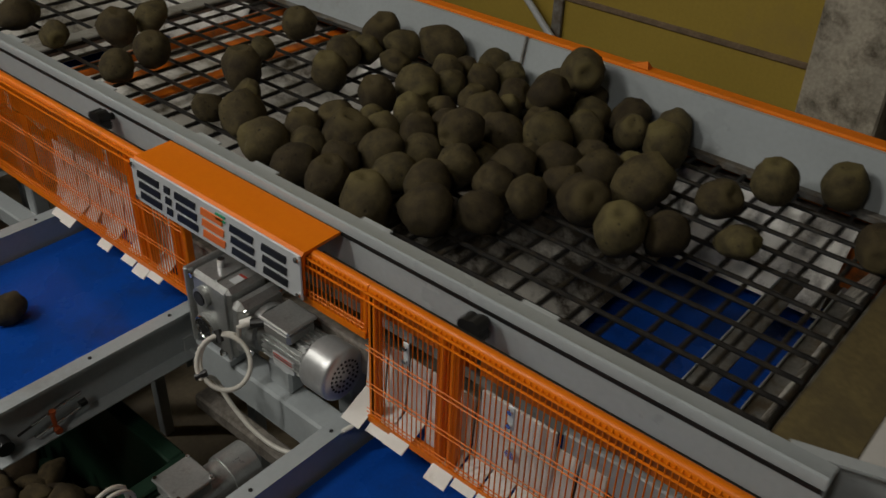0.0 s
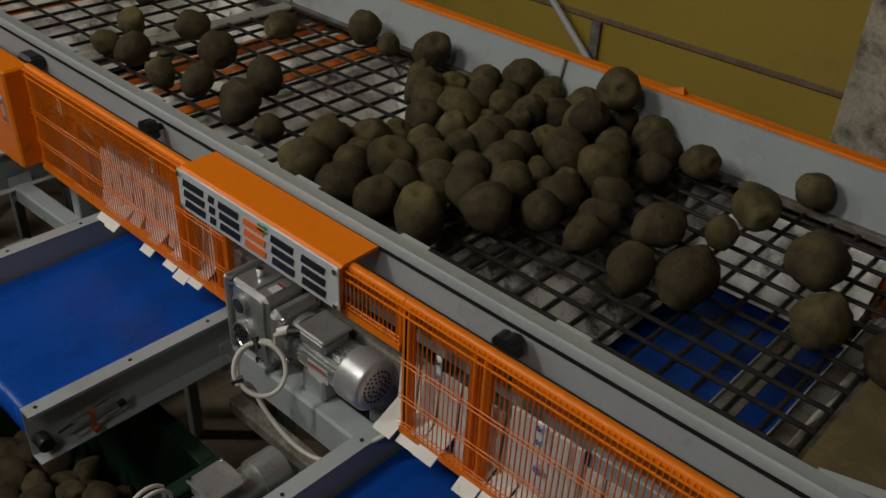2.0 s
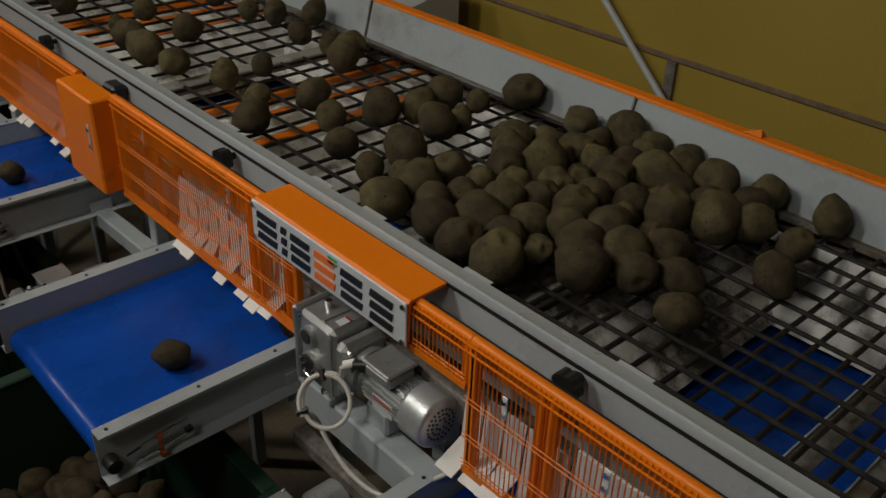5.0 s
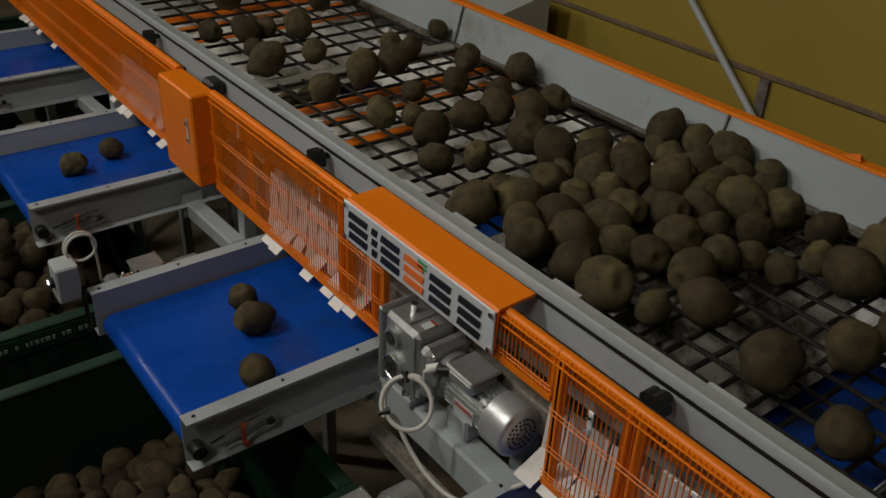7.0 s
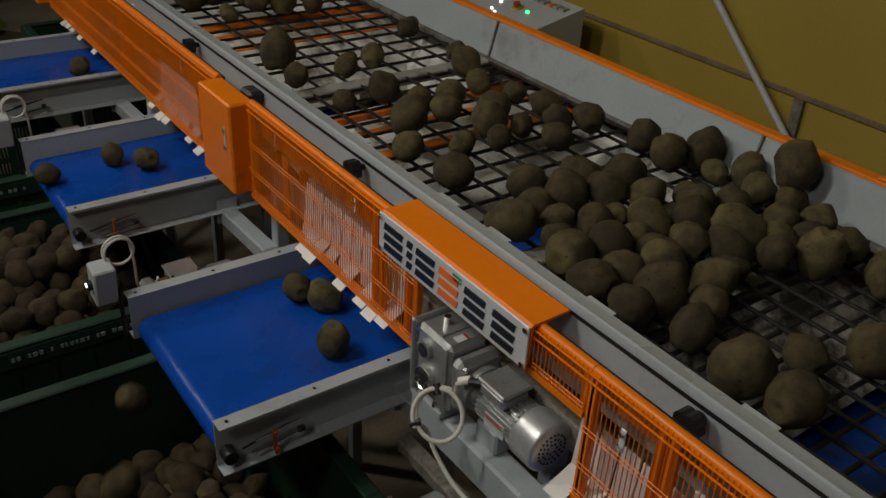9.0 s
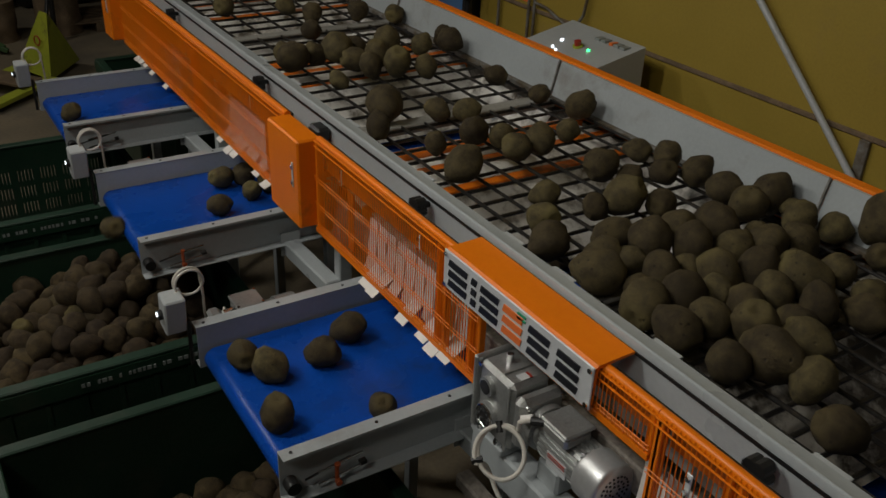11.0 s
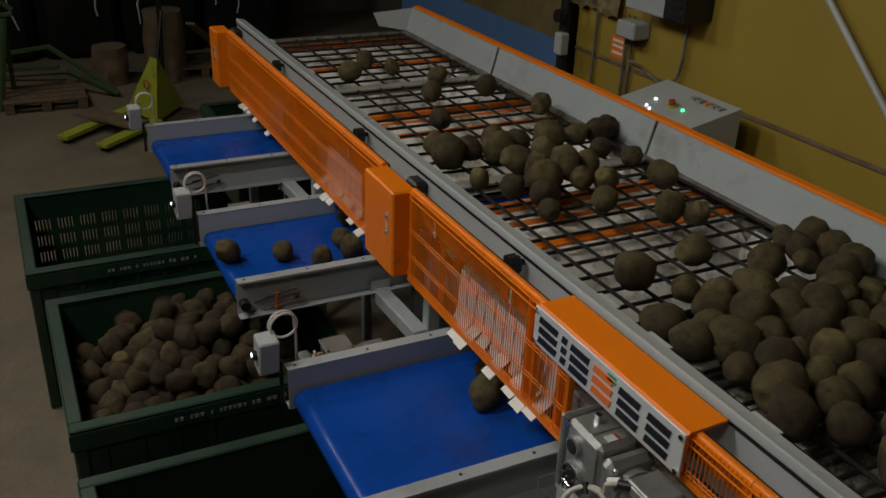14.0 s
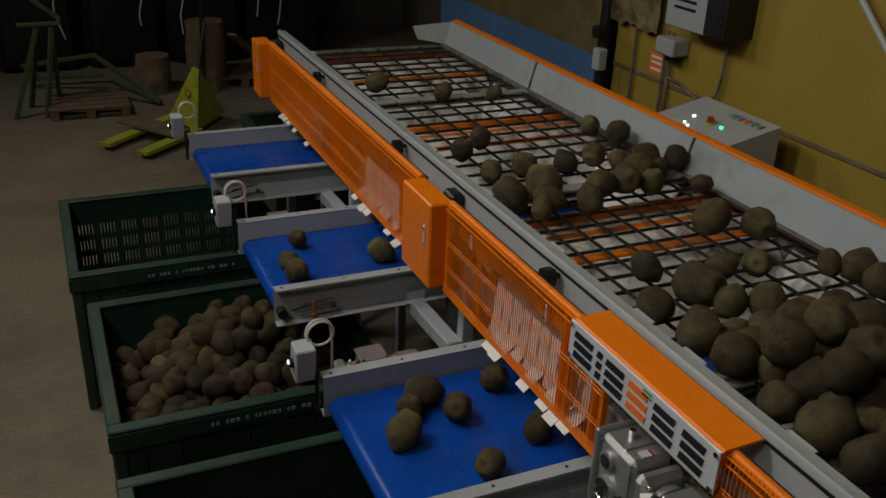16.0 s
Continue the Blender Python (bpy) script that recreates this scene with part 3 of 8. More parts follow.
# ---- gear motor that drives the deck ----
gm = thing("gear_motor", (0.05, 0.27, 1.24), "cast aluminium gear motor with finned housing", "gear motor")
boxed("mounting_plate", gm, ALU, -0.055, 0.12, 0.515, 0.535, 1.245, 1.53, bevel=0.006)
gb = boxed("gearbox", gm, ALU, -0.045, 0.11, 0.33, 0.514, 1.26, 1.525, bevel=0.016)
for y, z, r in ((0.45, 1.455, 0.034), (0.44, 1.345, 0.048)):
    bm = bmesh.new()
    tube(bm, (-0.062, y, z), (-0.045, y, z), r, 24)
    ring = part("shaft_cover", bm, ALU, gb)
    bm = bmesh.new()
    tube(bm, (-0.066, y, z), (-0.0625, y, z), r * 0.72, 24)
    part("shaft_end", bm, BLACK, gb)
    if r > 0.04:
        bm = bmesh.new()
        sweep(bm, [(-0.066, y + r * 0.82 * math.cos(k * math.pi / 16), z + r * 0.82 * math.sin(k * math.pi / 16)) for k in range(33)], 0.005)
        part("bright_ring", bm, CHROME, gb, "bright turned steel ring")
        for k in range(8):
            a0 = 2 * math.pi * k / 8
            bm = bmesh.new()
            tube(bm, (-0.070, y + r * 0.5 * math.cos(a0), z + r * 0.5 * math.sin(a0)), (-0.066, y + r * 0.5 * math.cos(a0), z + r * 0.5 * math.sin(a0)), 0.004, 6)
            part("bolt", bm, CHROME, gb)
for y in (0.345, 0.50):
    for z in (1.275, 1.51):
        bm = bmesh.new()
        tube(bm, (-0.052, y, z), (-0.045, y, z), 0.009, 8)
        part("bolt", bm, CHROME, gb)
boxed("rating_plate", gb, SIGN, 0.0, 0.035, 0.345, 0.375, 1.5255, 1.528, label="small pale rating plate")
boxed("rating_stripe", gb, RED, 0.036, 0.044, 0.345, 0.375, 1.5255, 1.528)
boxed("top_rib", gb, ALU, -0.03, 0.10, 0.395, 0.405, 1.5255, 1.531, bevel=0.002)
boxed("side_rib", gb, ALU, -0.053, -0.0455, 0.336, 0.352, 1.265, 1.52, bevel=0.002)
bm = bmesh.new()
tube(bm, (0.03, 0.45, 1.526), (0.03, 0.45, 1.555), 0.012, 10)
part("breather_plug", bm, CHROME, gb)
bm = bmesh.new()
tube(bm, (0.035, 0.235, 1.40), (0.035, 0.2615, 1.40), 0.078, 28)
part("flange", bm, ALU, gm)
adapter = boxed("adapter_housing", gm, ALU, -0.052, 0.12, 0.262, 0.322, 1.315, 1.508, bevel=0.02)
for x in (-0.035, 0.10):
    for z in (1.335, 1.49):
        bm = bmesh.new()
        tube(bm, (x, 0.252, z), (x, 0.262, z), 0.009, 6)
        part("bolt", bm, CHROME, adapter)
bm = bmesh.new()
tube(bm, (0.035, 0.03, 1.40), (0.035, 0.234, 1.40), 0.062, 28)
mot = part("motor_body", bm, ALU, gm)
for k in range(26):
    a = 2 * math.pi * k / 26
    bm = bmesh.new()
    box(bm, 0.060, 0.074, 0.035, 0.20, -0.0022, 0.0022)
    bmesh.ops.transform(bm, matrix=Matrix.Translation((0.035, 0, 1.40)) @ Matrix.Rotation(a, 4, "Y"), verts=bm.verts[:])
    part("fin", bm, ALU, mot)
bm = bmesh.new()
tube(bm, (0.035, 0.03, 1.40), (0.035, -0.075, 1.40), 0.084, 32)
bmesh.ops.bevel(bm, geom=[e for e in bm.edges if abs(e.calc_face_angle(0)) > 1.0], offset=0.014, segments=4, affect="EDGES", profile=0.5)
cowl = part("fan_cover", bm, COWL, gm, "bright domed fan cover")
for r in (0.018, 0.034, 0.050):
    for k in range(int(r * 420)):
        a = 2 * math.pi * k / int(r * 420)
        bm = bmesh.new()
        tube(bm, (0.035 + r * math.cos(a), -0.0775, 1.40 + r * math.sin(a)), (0.035 + r * math.cos(a), -0.0755, 1.40 + r * math.sin(a)), 0.0042, 6)
        part("air_hole", bm, BLACK, cowl)
tb = boxed("terminal_box", gm, ALU, -0.035, 0.07, 0.075, 0.19, 1.455, 1.500, bevel=0.010)
boxed("terminal_lid", tb, ALU, -0.04, 0.075, 0.07, 0.195, 1.5005, 1.514, bevel=0.005)
bm = bmesh.new()
tube(bm, (-0.020, 0.189, 1.482), (-0.045, 0.225, 1.472), 0.014, 12)
part("cable_gland", bm, BLACK, tb)
def under_motor(x, y, z):
    """A place in the hall as the motor's own drawing has it, which is drawn a little larger."""
    return Vector((0.05 + (x - 0.05) / 0.95, 0.27 + (y - 0.233) / 0.95, 1.24 + (z - 1.304) / 0.95))


COIL, ACROSS, UPWARD = Vector((-0.118, 0.205, 1.425)), Vector((0.70, -0.66, 0.0)).normalized(), Vector((0.38, 0.47, 0.80)).normalized()
pts = [Vector((-0.045, 0.225, 1.472)), Vector((-0.065, 0.232, 1.474)), Vector((-0.082, 0.236, 1.474))]
for k in range(43):
    a = radians(62 + 12 * k)
    size = 0.071 + 0.006 * math.sin(k * 0.21)
    p = COIL + ACROSS * size * math.cos(a) + UPWARD * (size + 0.006) * math.sin(a) + Vector((-0.00035 * k, 0, 0))
    pts.append(under_motor(*p))
tail = [pts[-1]] + [under_motor(*p) for p in ((-0.13, 0.27, 1.33), (-0.12, 0.22, 1.26), (-0.11, 0.14, 1.20), (-0.09, 0.05, 1.17), (-0.06, -0.03, 1.19), (-0.03, -0.09, 1.26), (0.05, -0.14, 1.31))]
for k in range(len(tail) - 1):
    a, b, c, d = (tail[min(max(k + o, 0), len(tail) - 1)] for o in (-1, 0, 1, 2))
    for u in (0.25, 0.5, 0.75, 1.0):
        pts.append(b + (c - a) * 0.5 * u + (2 * a - 5 * b + 4 * c - d) * 0.5 * u * u + (3 * b - a - 3 * c + d) * 0.5 * u ** 3)
bm = bmesh.new()
sweep(bm, pts, 0.0074, 10)
cable = part("motor_cable", bm, CABLE, gm, "pale coiled power cable")
for a in (100, 200):
    p = under_motor(*(COIL + ACROSS * 0.073 * math.cos(radians(a)) + UPWARD * 0.079 * math.sin(radians(a)) + Vector((-0.011, 0, 0))))
    out = (ACROSS * math.cos(radians(a)) + UPWARD * math.sin(radians(a))) * 0.018
    bm = bmesh.new()
    tube(bm, p - out, p + out, 0.011, 8)
    part("cable_tie", bm, BLACK, cable, "black cable tie")
boxed("motor_rating_plate", gm, SIGN, -0.036, -0.033, 0.06, 0.15, 1.36, 1.41, label="small rating plate with a red stripe")
boxed("motor_rating_stripe", gm, RED, -0.0385, -0.0362, 0.065, 0.145, 1.392, 1.405)
bm = bmesh.new()
rod(bm, (-0.03, 0.235, 1.47), (-0.055, 0.262, 1.455), 0.013, 10)
part("white_label", bm, WHITE, gm, "white cable tag")

gm.scale = (0.95, 0.95, 0.95)
gm.location += Vector((0, -0.037, 0.064))

# ---- shaking deck ----
deck = thing("shaking_deck", (0.9, 2.2, 1.6), "grey shaking deck of black steel grids between sheet metal sides", "shaking deck")
bm = bmesh.new()
prism(bm, [(0.145, 1.58), (0.145, 1.804), (0.162, 1.806), (0.162, 1.818), (0.141, 1.820), (0.140, 1.838), (0.143, 1.846), (0.149, 1.849), (0.156, 1.846), (0.197, 1.840), (0.197, 1.832), (0.170, 1.834), (0.170, 1.60)], -1.26, 5.16)
part("near_side", bm, GREY, deck, "grey folded steel deck side")
# black strip that puts the shadow line of the joint into colour
boxed("joint_shade_strip", deck, BLACK, 0.1412, 0.1615, -1.255, 5.155, 1.8065, 1.8175, label="black strip standing for the shadow in the joint")
for y in (-0.62, -0.10, 0.34, 0.60, 1.15, 1.75, 2.35, 2.75, 3.6, 4.4):
    boxed("tab", deck, PALE, 0.1975, 0.214, y, y + 0.10, 1.834, 1.838)
NOTCH = [-1.20, 0.53, 2.24, 3.97, 5.44]
for y0, y1 in zip(NOTCH, NOTCH[1:]):
    bm = bmesh.new()
    prism(bm, [(1.618, 1.612), (1.664, 1.788), (1.676, 1.790), (1.676, 1.794), (1.660, 1.793), (1.613, 1.613)], y0 + 0.006, y1 - 0.006)
    part("far_side", bm, GREY, deck, "pale grey sloping deck side sheet")
    boxed("side_angle", deck, BAR_STEEL, 1.580, 1.612, y0 + 0.006, y1 - 0.006, 1.590, 1.616, bevel=0.003)
    if y0 > 0:
        bm = bmesh.new()
        prism(bm, [(1.615, 1.618), (1.661, 1.794), (1.650, 1.806), (1.602, 1.618)], y0 - 0.004, y0 + 0.004)
        part("side_joint", bm, BAR_STEEL, deck)
        boxed("cross_bar", deck, CROSS_BAR, 0.171, 1.60, y0 - 0.06, y0 + 0.03, 1.568, 1.612, bevel=0.005, label="grey flat steel cross bar caked with soil")
bm = bmesh.new()
vs = [bm.verts.new(v) for v in ((1.618, 5.437, 1.612), (1.664, 5.437, 1.792), (1.37, 5.56, 1.745), (1.375, 5.45, 1.66))]
bm.faces.new(vs)
bm.normal_update()
bmesh.ops.solidify(bm, geom=bm.faces[:], thickness=0.006)
part("feed_guide", bm, PALE, deck, "pale grey bent feed guide")
boxed("end_bar", deck, BAR_STEEL, 0.171, 1.60, 5.40, 5.50, 1.57, 1.60, bevel=0.005)
KNOBS = (-0.466, 1.076, 2.59, 4.0)
for y in KNOBS:
    bm = bmesh.new()
    tube(bm, (0.10, y, 1.79), (0.142, y, 1.79), 0.012, 10)
    for a in range(4):
        tube(bm, (0.078, y + 0.018 * math.cos(a * 1.57 + 0.6), 1.79 + 0.018 * math.sin(a * 1.57 + 0.6)), (0.116, y + 0.018 * math.cos(a * 1.57 + 0.6), 1.79 + 0.018 * math.sin(a * 1.57 + 0.6)), 0.021, 10)
    part("clamp_knob", bm, BLACK, deck, "black plastic star knob")
for y in (1.93, 5.05):
    boxed("rubber_mount", deck, BLACK, 0.075, 0.142, y - 0.05, y + 0.05, 1.74, 1.80, bevel=0.012, label="black rubber mount")
PITCHES = ((0.102, 0.098), (0.130, 0.124), (0.156, 0.150), (0.176, 0.156))
bm = bmesh.new()
rod(bm, (0.17, 0, 0), (1.60, 0, 0), 0.0086, 8)
cross_mesh = finish("cross_rod", bm, DARK_STEEL)
for (y0, y1), (px, py) in zip(zip(NOTCH, NOTCH[1:]), PITCHES):
    y0 = -1.06 if y0 < -1 else y0 + 0.03
    y1 = y1 - 0.05
    bm = bmesh.new()
    rod(bm, (0, y0, 0), (0, y1, 0), 0.0080, 8)
    long_mesh = finish("long_rod", bm, DARK_STEEL)
    across = 0.262 if px < 0.11 else 0.172 + px * 0.75
    while across < 1.585:
        piece("long_rod", long_mesh, deck, (across, 0, 1.606))
        across += px
    n = round((y1 - y0 - 0.02) / py)
    for i in range(n + 1):
        piece("cross_rod", cross_mesh, deck, (0, y0 + 0.01 + i * (y1 - y0 - 0.02) / n, 1.593))
bm = bmesh.new()
bm.faces.new([bm.verts.new(v) for v in ((0.172, -1.07, 1.588), (1.62, -1.07, 1.588), (1.62, -1.243, 1.548), (0.172, -1.243, 1.548))])
bm.normal_update()
bmesh.ops.solidify(bm, geom=bm.faces[:], thickness=0.008)
part("outlet_apron", bm, RUBBER, deck, "brown muddy rubber outlet apron")
bm = bmesh.new()
vs = [bm.verts.new(v) for v in ((0.172, -1.246, 1.546), (1.62, -1.246, 1.546), (1.62, -1.45, 1.50), (0.172, -1.45, 1.50), (1.62, -1.9, 1.25), (0.172, -1.9, 1.25))]
bm.faces.new([vs[i] for i in (0, 1, 2, 3)])
bm.faces.new([vs[i] for i in (3, 2, 4, 5)])
bm.normal_update()
bmesh.ops.solidify(bm, geom=bm.faces[:], thickness=0.008)
part("outlet_sheet", bm, WHITE, deck, "white plastic outlet sheet")
bm = bmesh.new()
beam(bm, (0.205, -1.165, 1.825), (0.275, -1.36, 1.815), 0.030, 0.008)
beam(bm, (0.215, -1.165, 1.735), (0.285, -1.36, 1.725), 0.005, 0.17)
part("outlet_guide", bm, PALE, deck, "pale grey bent outlet guide")
bm = bmesh.new()
box(bm, 0.145, 0.165, -1.75, -1.262, 1.50, 1.72)
part("outlet_side", bm, GREY, deck)

# outlet table below the deck's end
oc = thing("outlet_chute", (0.9, -1.9, 0), "pale steel outlet chute at the end of the machine", "chute")
boxed("tray", oc, WHITE, 0.3, 1.7, -2.4, -1.78, 1.08, 1.12, bevel=0.006)
for x in (0.34, 1.62):
    boxed("leg", oc, GREY, x, x + 0.05, -2.1, -2.05, 0, 1.079, bevel=0.005)


# ---- cross conveyors ----
def conveyor(y0, y1, number):
    c = thing("conveyor", (0.4, (y0 + y1) / 2, 0), "blue cross belt conveyor with grey channel sides", "conveyor", group="cross conveyors")
    bm = bmesh.new()
    n = 10
    zt, th, xr = 1.190, 0.09, -0.575
    outline = [(1.62, zt), (xr, zt)]
    for i in range(1, n):
        a = math.pi / 2 + math.pi * i / n
        outline.append((xr + th / 2 * math.cos(a), zt - th / 2 + th / 2 * math.sin(a)))
    outline += [(xr, zt - th), (1.62, zt - th)]
    prism(bm, outline, y0 + 0.012, y1 - 0.012)
    part("belt", bm, BELT, c, "smooth blue conveyor belt")
    for y, s in ((y0, 1), (y1, -1)):
        bm = bmesh.new()
        o = [(y, 1.105), (y, 1.286), (y + 0.003 * s, 1.290), (y - 0.050 * s, 1.290), (y - 0.050 * s, 1.280), (y - 0.047 * s, 1.280), (y - 0.047 * s, 1.286), (y - 0.004 * s, 1.286), (y - 0.004 * s, 1.109), (y - 0.055 * s, 1.109), (y - 0.055 * s, 1.105)]
        a = [bm.verts.new((-0.635, p, z)) for p, z in o]
        b = [bm.verts.new((1.64, p, z)) for p, z in o]
        for i in range(len(o)):
            j = (i + 1) % len(o)
            bm.faces.new((a[i], a[j], b[j], b[i]))
        bm.faces.new(a)
        bm.faces.new(b[::-1])
        r = part("side_channel", bm, GREY, c, "grey folded steel channel")
        for x in (-0.60, -0.30, -0.02):
            bm = bmesh.new()
            tube(bm, (x, y - 0.022 * s, 1.2895), (x, y - 0.022 * s, 1.2925), 0.006, 8)
            part("screw", bm, BLACK, r)
    # belt tensioner on the near channel
    yt = y0 - 0.03
    bm = bmesh.new()
    tube(bm, (-0.56, yt, 1.165), (-0.40, yt, 1.195), 0.004, 8)
    part("tension_rod", bm, BLACK, c)
    bm = bmesh.new()
    tube(bm, (-0.605, yt + 0.02, 1.165), (-0.605, yt - 0.025, 1.165), 0.024, 16)
    part("bearing", bm, BLACK, c, "black roller bearing housing")
    for dz in (-0.028, 0.022):
        bm = bmesh.new()
        tube(bm, (-0.52, yt - 0.012, 1.165 + dz), (-0.36, yt - 0.012, 1.185 + dz), 0.0045, 8)
        part("guide_rod", bm, CHROME, c, "thin bright guide rod")
    bm = bmesh.new()
    box(bm, -0.467, -0.455, yt - 0.034, yt - 0.020, 1.140, 1.200, bevel=0.003)
    tube(bm, (-0.46, yt - 0.03, 1.205), (-0.46, yt - 0.03, 1.214), 0.010, 12)
    tube(bm, (-0.46, yt - 0.045, 1.142), (-0.46, yt - 0.03, 1.142), 0.011, 12)
    part("sensor", bm, RUST, c, "orange red sensor bracket with a round knob")
    bm = bmesh.new()
    tube(bm, (-0.372, yt - 0.012, 1.165), (-0.350, yt - 0.012, 1.168), 0.012, 6)
    part("lock_nut", bm, BLACK, c)
    # drive under the far channel
    ym = y1 + 0.27
    bm = bmesh.new()
    tube(bm, (-0.44, ym, 1.08), (-0.22, ym, 1.08), 0.062, 22)
    tube(bm, (-0.22, ym, 1.08), (-0.13, ym, 1.08), 0.07, 22)
    part("drive_motor", bm, ALU, c, "small aluminium drive motor")
    tbx = boxed("drive_terminal_box", c, ALU, -0.40, -0.29, ym - 0.06, ym + 0.05, 1.135, 1.178, bevel=0.008)
    boxed("terminal_lid", tbx, ALU, -0.406, -0.284, ym - 0.066, ym + 0.056, 1.1785, 1.189, bevel=0.003)
    for x in (-0.398, -0.292):
        for y in (ym - 0.058, ym + 0.048):
            bm = bmesh.new()
            tube(bm, (x, y, 1.189), (x, y, 1.194), 0.006, 8)
            part("screw", bm, CHROME, tbx)
    bm = bmesh.new()
    tube(bm, (-0.405, ym - 0.02, 1.16), (-0.455, ym - 0.03, 1.165), 0.013, 10)
    part("cable_gland", bm, CHROME, tbx, "bright nickel cable gland")
    bm = bmesh.new()
    box(bm, -0.51, -0.441, ym - 0.07, ym + 0.07, 1.0, 1.15, bevel=0.02)
    part("drive_gearbox", bm, ALU, c)
    bm = bmesh.new()
    beam(bm, (-0.46, y1 + 0.045, 1.0), (-0.46, ym + 0.06, 1.0), 0.06, 0.012)
    part("drive_bracket", bm, GREY, c)
    for x in (0.30, 1.4):
        bm = bmesh.new()
        beam(bm, (x, y0 + 0.03, 0), (x, y0 + 0.03, 1.09), 0.05, 0.05)
        part("leg", bm, GREY, c)
        bm = bmesh.new()
        beam(bm, (x, y1 - 0.03, 0), (x, y1 - 0.03, 1.09), 0.05, 0.05)
        part("leg", bm, GREY, c)
    # switch box on a stalk at the far corner
    s = thing("switch_box", (-0.68, y1 + 0.06, 1.17), "pale grey switch box with a lit round button", "switch box", group="switch boxes")
    bm = bmesh.new()
    box(bm, -0.735, -0.655, y1 + 0.03, y1 + 0.115, 1.262, 1.415, bevel=0.006)
    bmesh.ops.rotate(bm, cent=(-0.69, y1 + 0.07, 1.34), matrix=Matrix.Rotation(radians(8), 3, "X"), verts=bm.verts[:])
    part("housing", bm, PALE, s)
    bm = bmesh.new()
    tube(bm, (-0.752, y1 + 0.072, 1.34), (-0.734, y1 + 0.072, 1.34), 0.020, 14)
    part("button_ring", bm, BLACK, s)
    bm = bmesh.new()
    tube(bm, (-0.756, y1 + 0.072, 1.345), (-0.7525, y1 + 0.072, 1.345), 0.009, 10)
    part("button_lamp", bm, LED_WHITE, s)
    bm = bmesh.new()
    tube(bm, (-0.648, y1 + 0.05, 1.10), (-0.648, y1 + 0.05, 1.30), 0.009, 8)
    part("stalk", bm, BLACK, s)
    pts = [(-0.68, y1 + 0.075, 1.412)]
    for k in range(32):
        a = math.radians(200 - 17 * k)
        pts.append((-0.62 + 0.055 * math.cos(a), y1 + 0.08 + 0.001 * k, 1.435 + 0.055 * math.sin(a)))
    pts += [(-0.56, y1 + 0.13, 1.36), (-0.555, y1 + 0.15, 1.25), (-0.53, y1 + 0.17, 1.16), (-0.48, y1 + 0.19, 1.14), (-0.44, ym, 1.17)]
    bm = bmesh.new()
    sweep(bm, pts, 0.0054)
    part("cable", bm, CABLE, s)


for k, (a, b) in enumerate(BELTS):
    conveyor(a, b, k)


# ---- harvest bins ----
def slotted_wall(bm, axis, at, t, lo, hi, z0, z1, cols=6, rows=4, slots=5):
    """One bin wall whose middle is cut by groups of upright slots."""
    def slab(u0, u1, w0, w1):
        if axis == "y":
            box(bm, u0, u1, at, at + t, w0, w1)
        else:
            box(bm, at, at + t, u0, u1, w0, w1)
    zz0, zz1 = z0 + 0.16, z1 - 0.13
    rh = (zz1 - zz0) / rows
    slab(lo, hi, z0, zz0)
    for r in range(rows):
        a = zz0 + r * rh
        cw = (hi - lo - 0.10) / cols
        edges = [lo]
        for c in range(cols):
            s0 = lo + 0.05 + c * cw + cw * 0.12
            sw = cw * 0.76 / slots
            for k in range(slots):
                edges += [s0 + k * sw, s0 + k * sw + sw * 0.28]
        edges.append(hi)
        for u0, u1 in zip(edges[::2], edges[1::2]):
            slab(u0, u1, a, a + rh * 0.72)
        slab(lo, hi, a + rh * 0.72, a + rh)
    slab(lo, hi, zz1, z1)


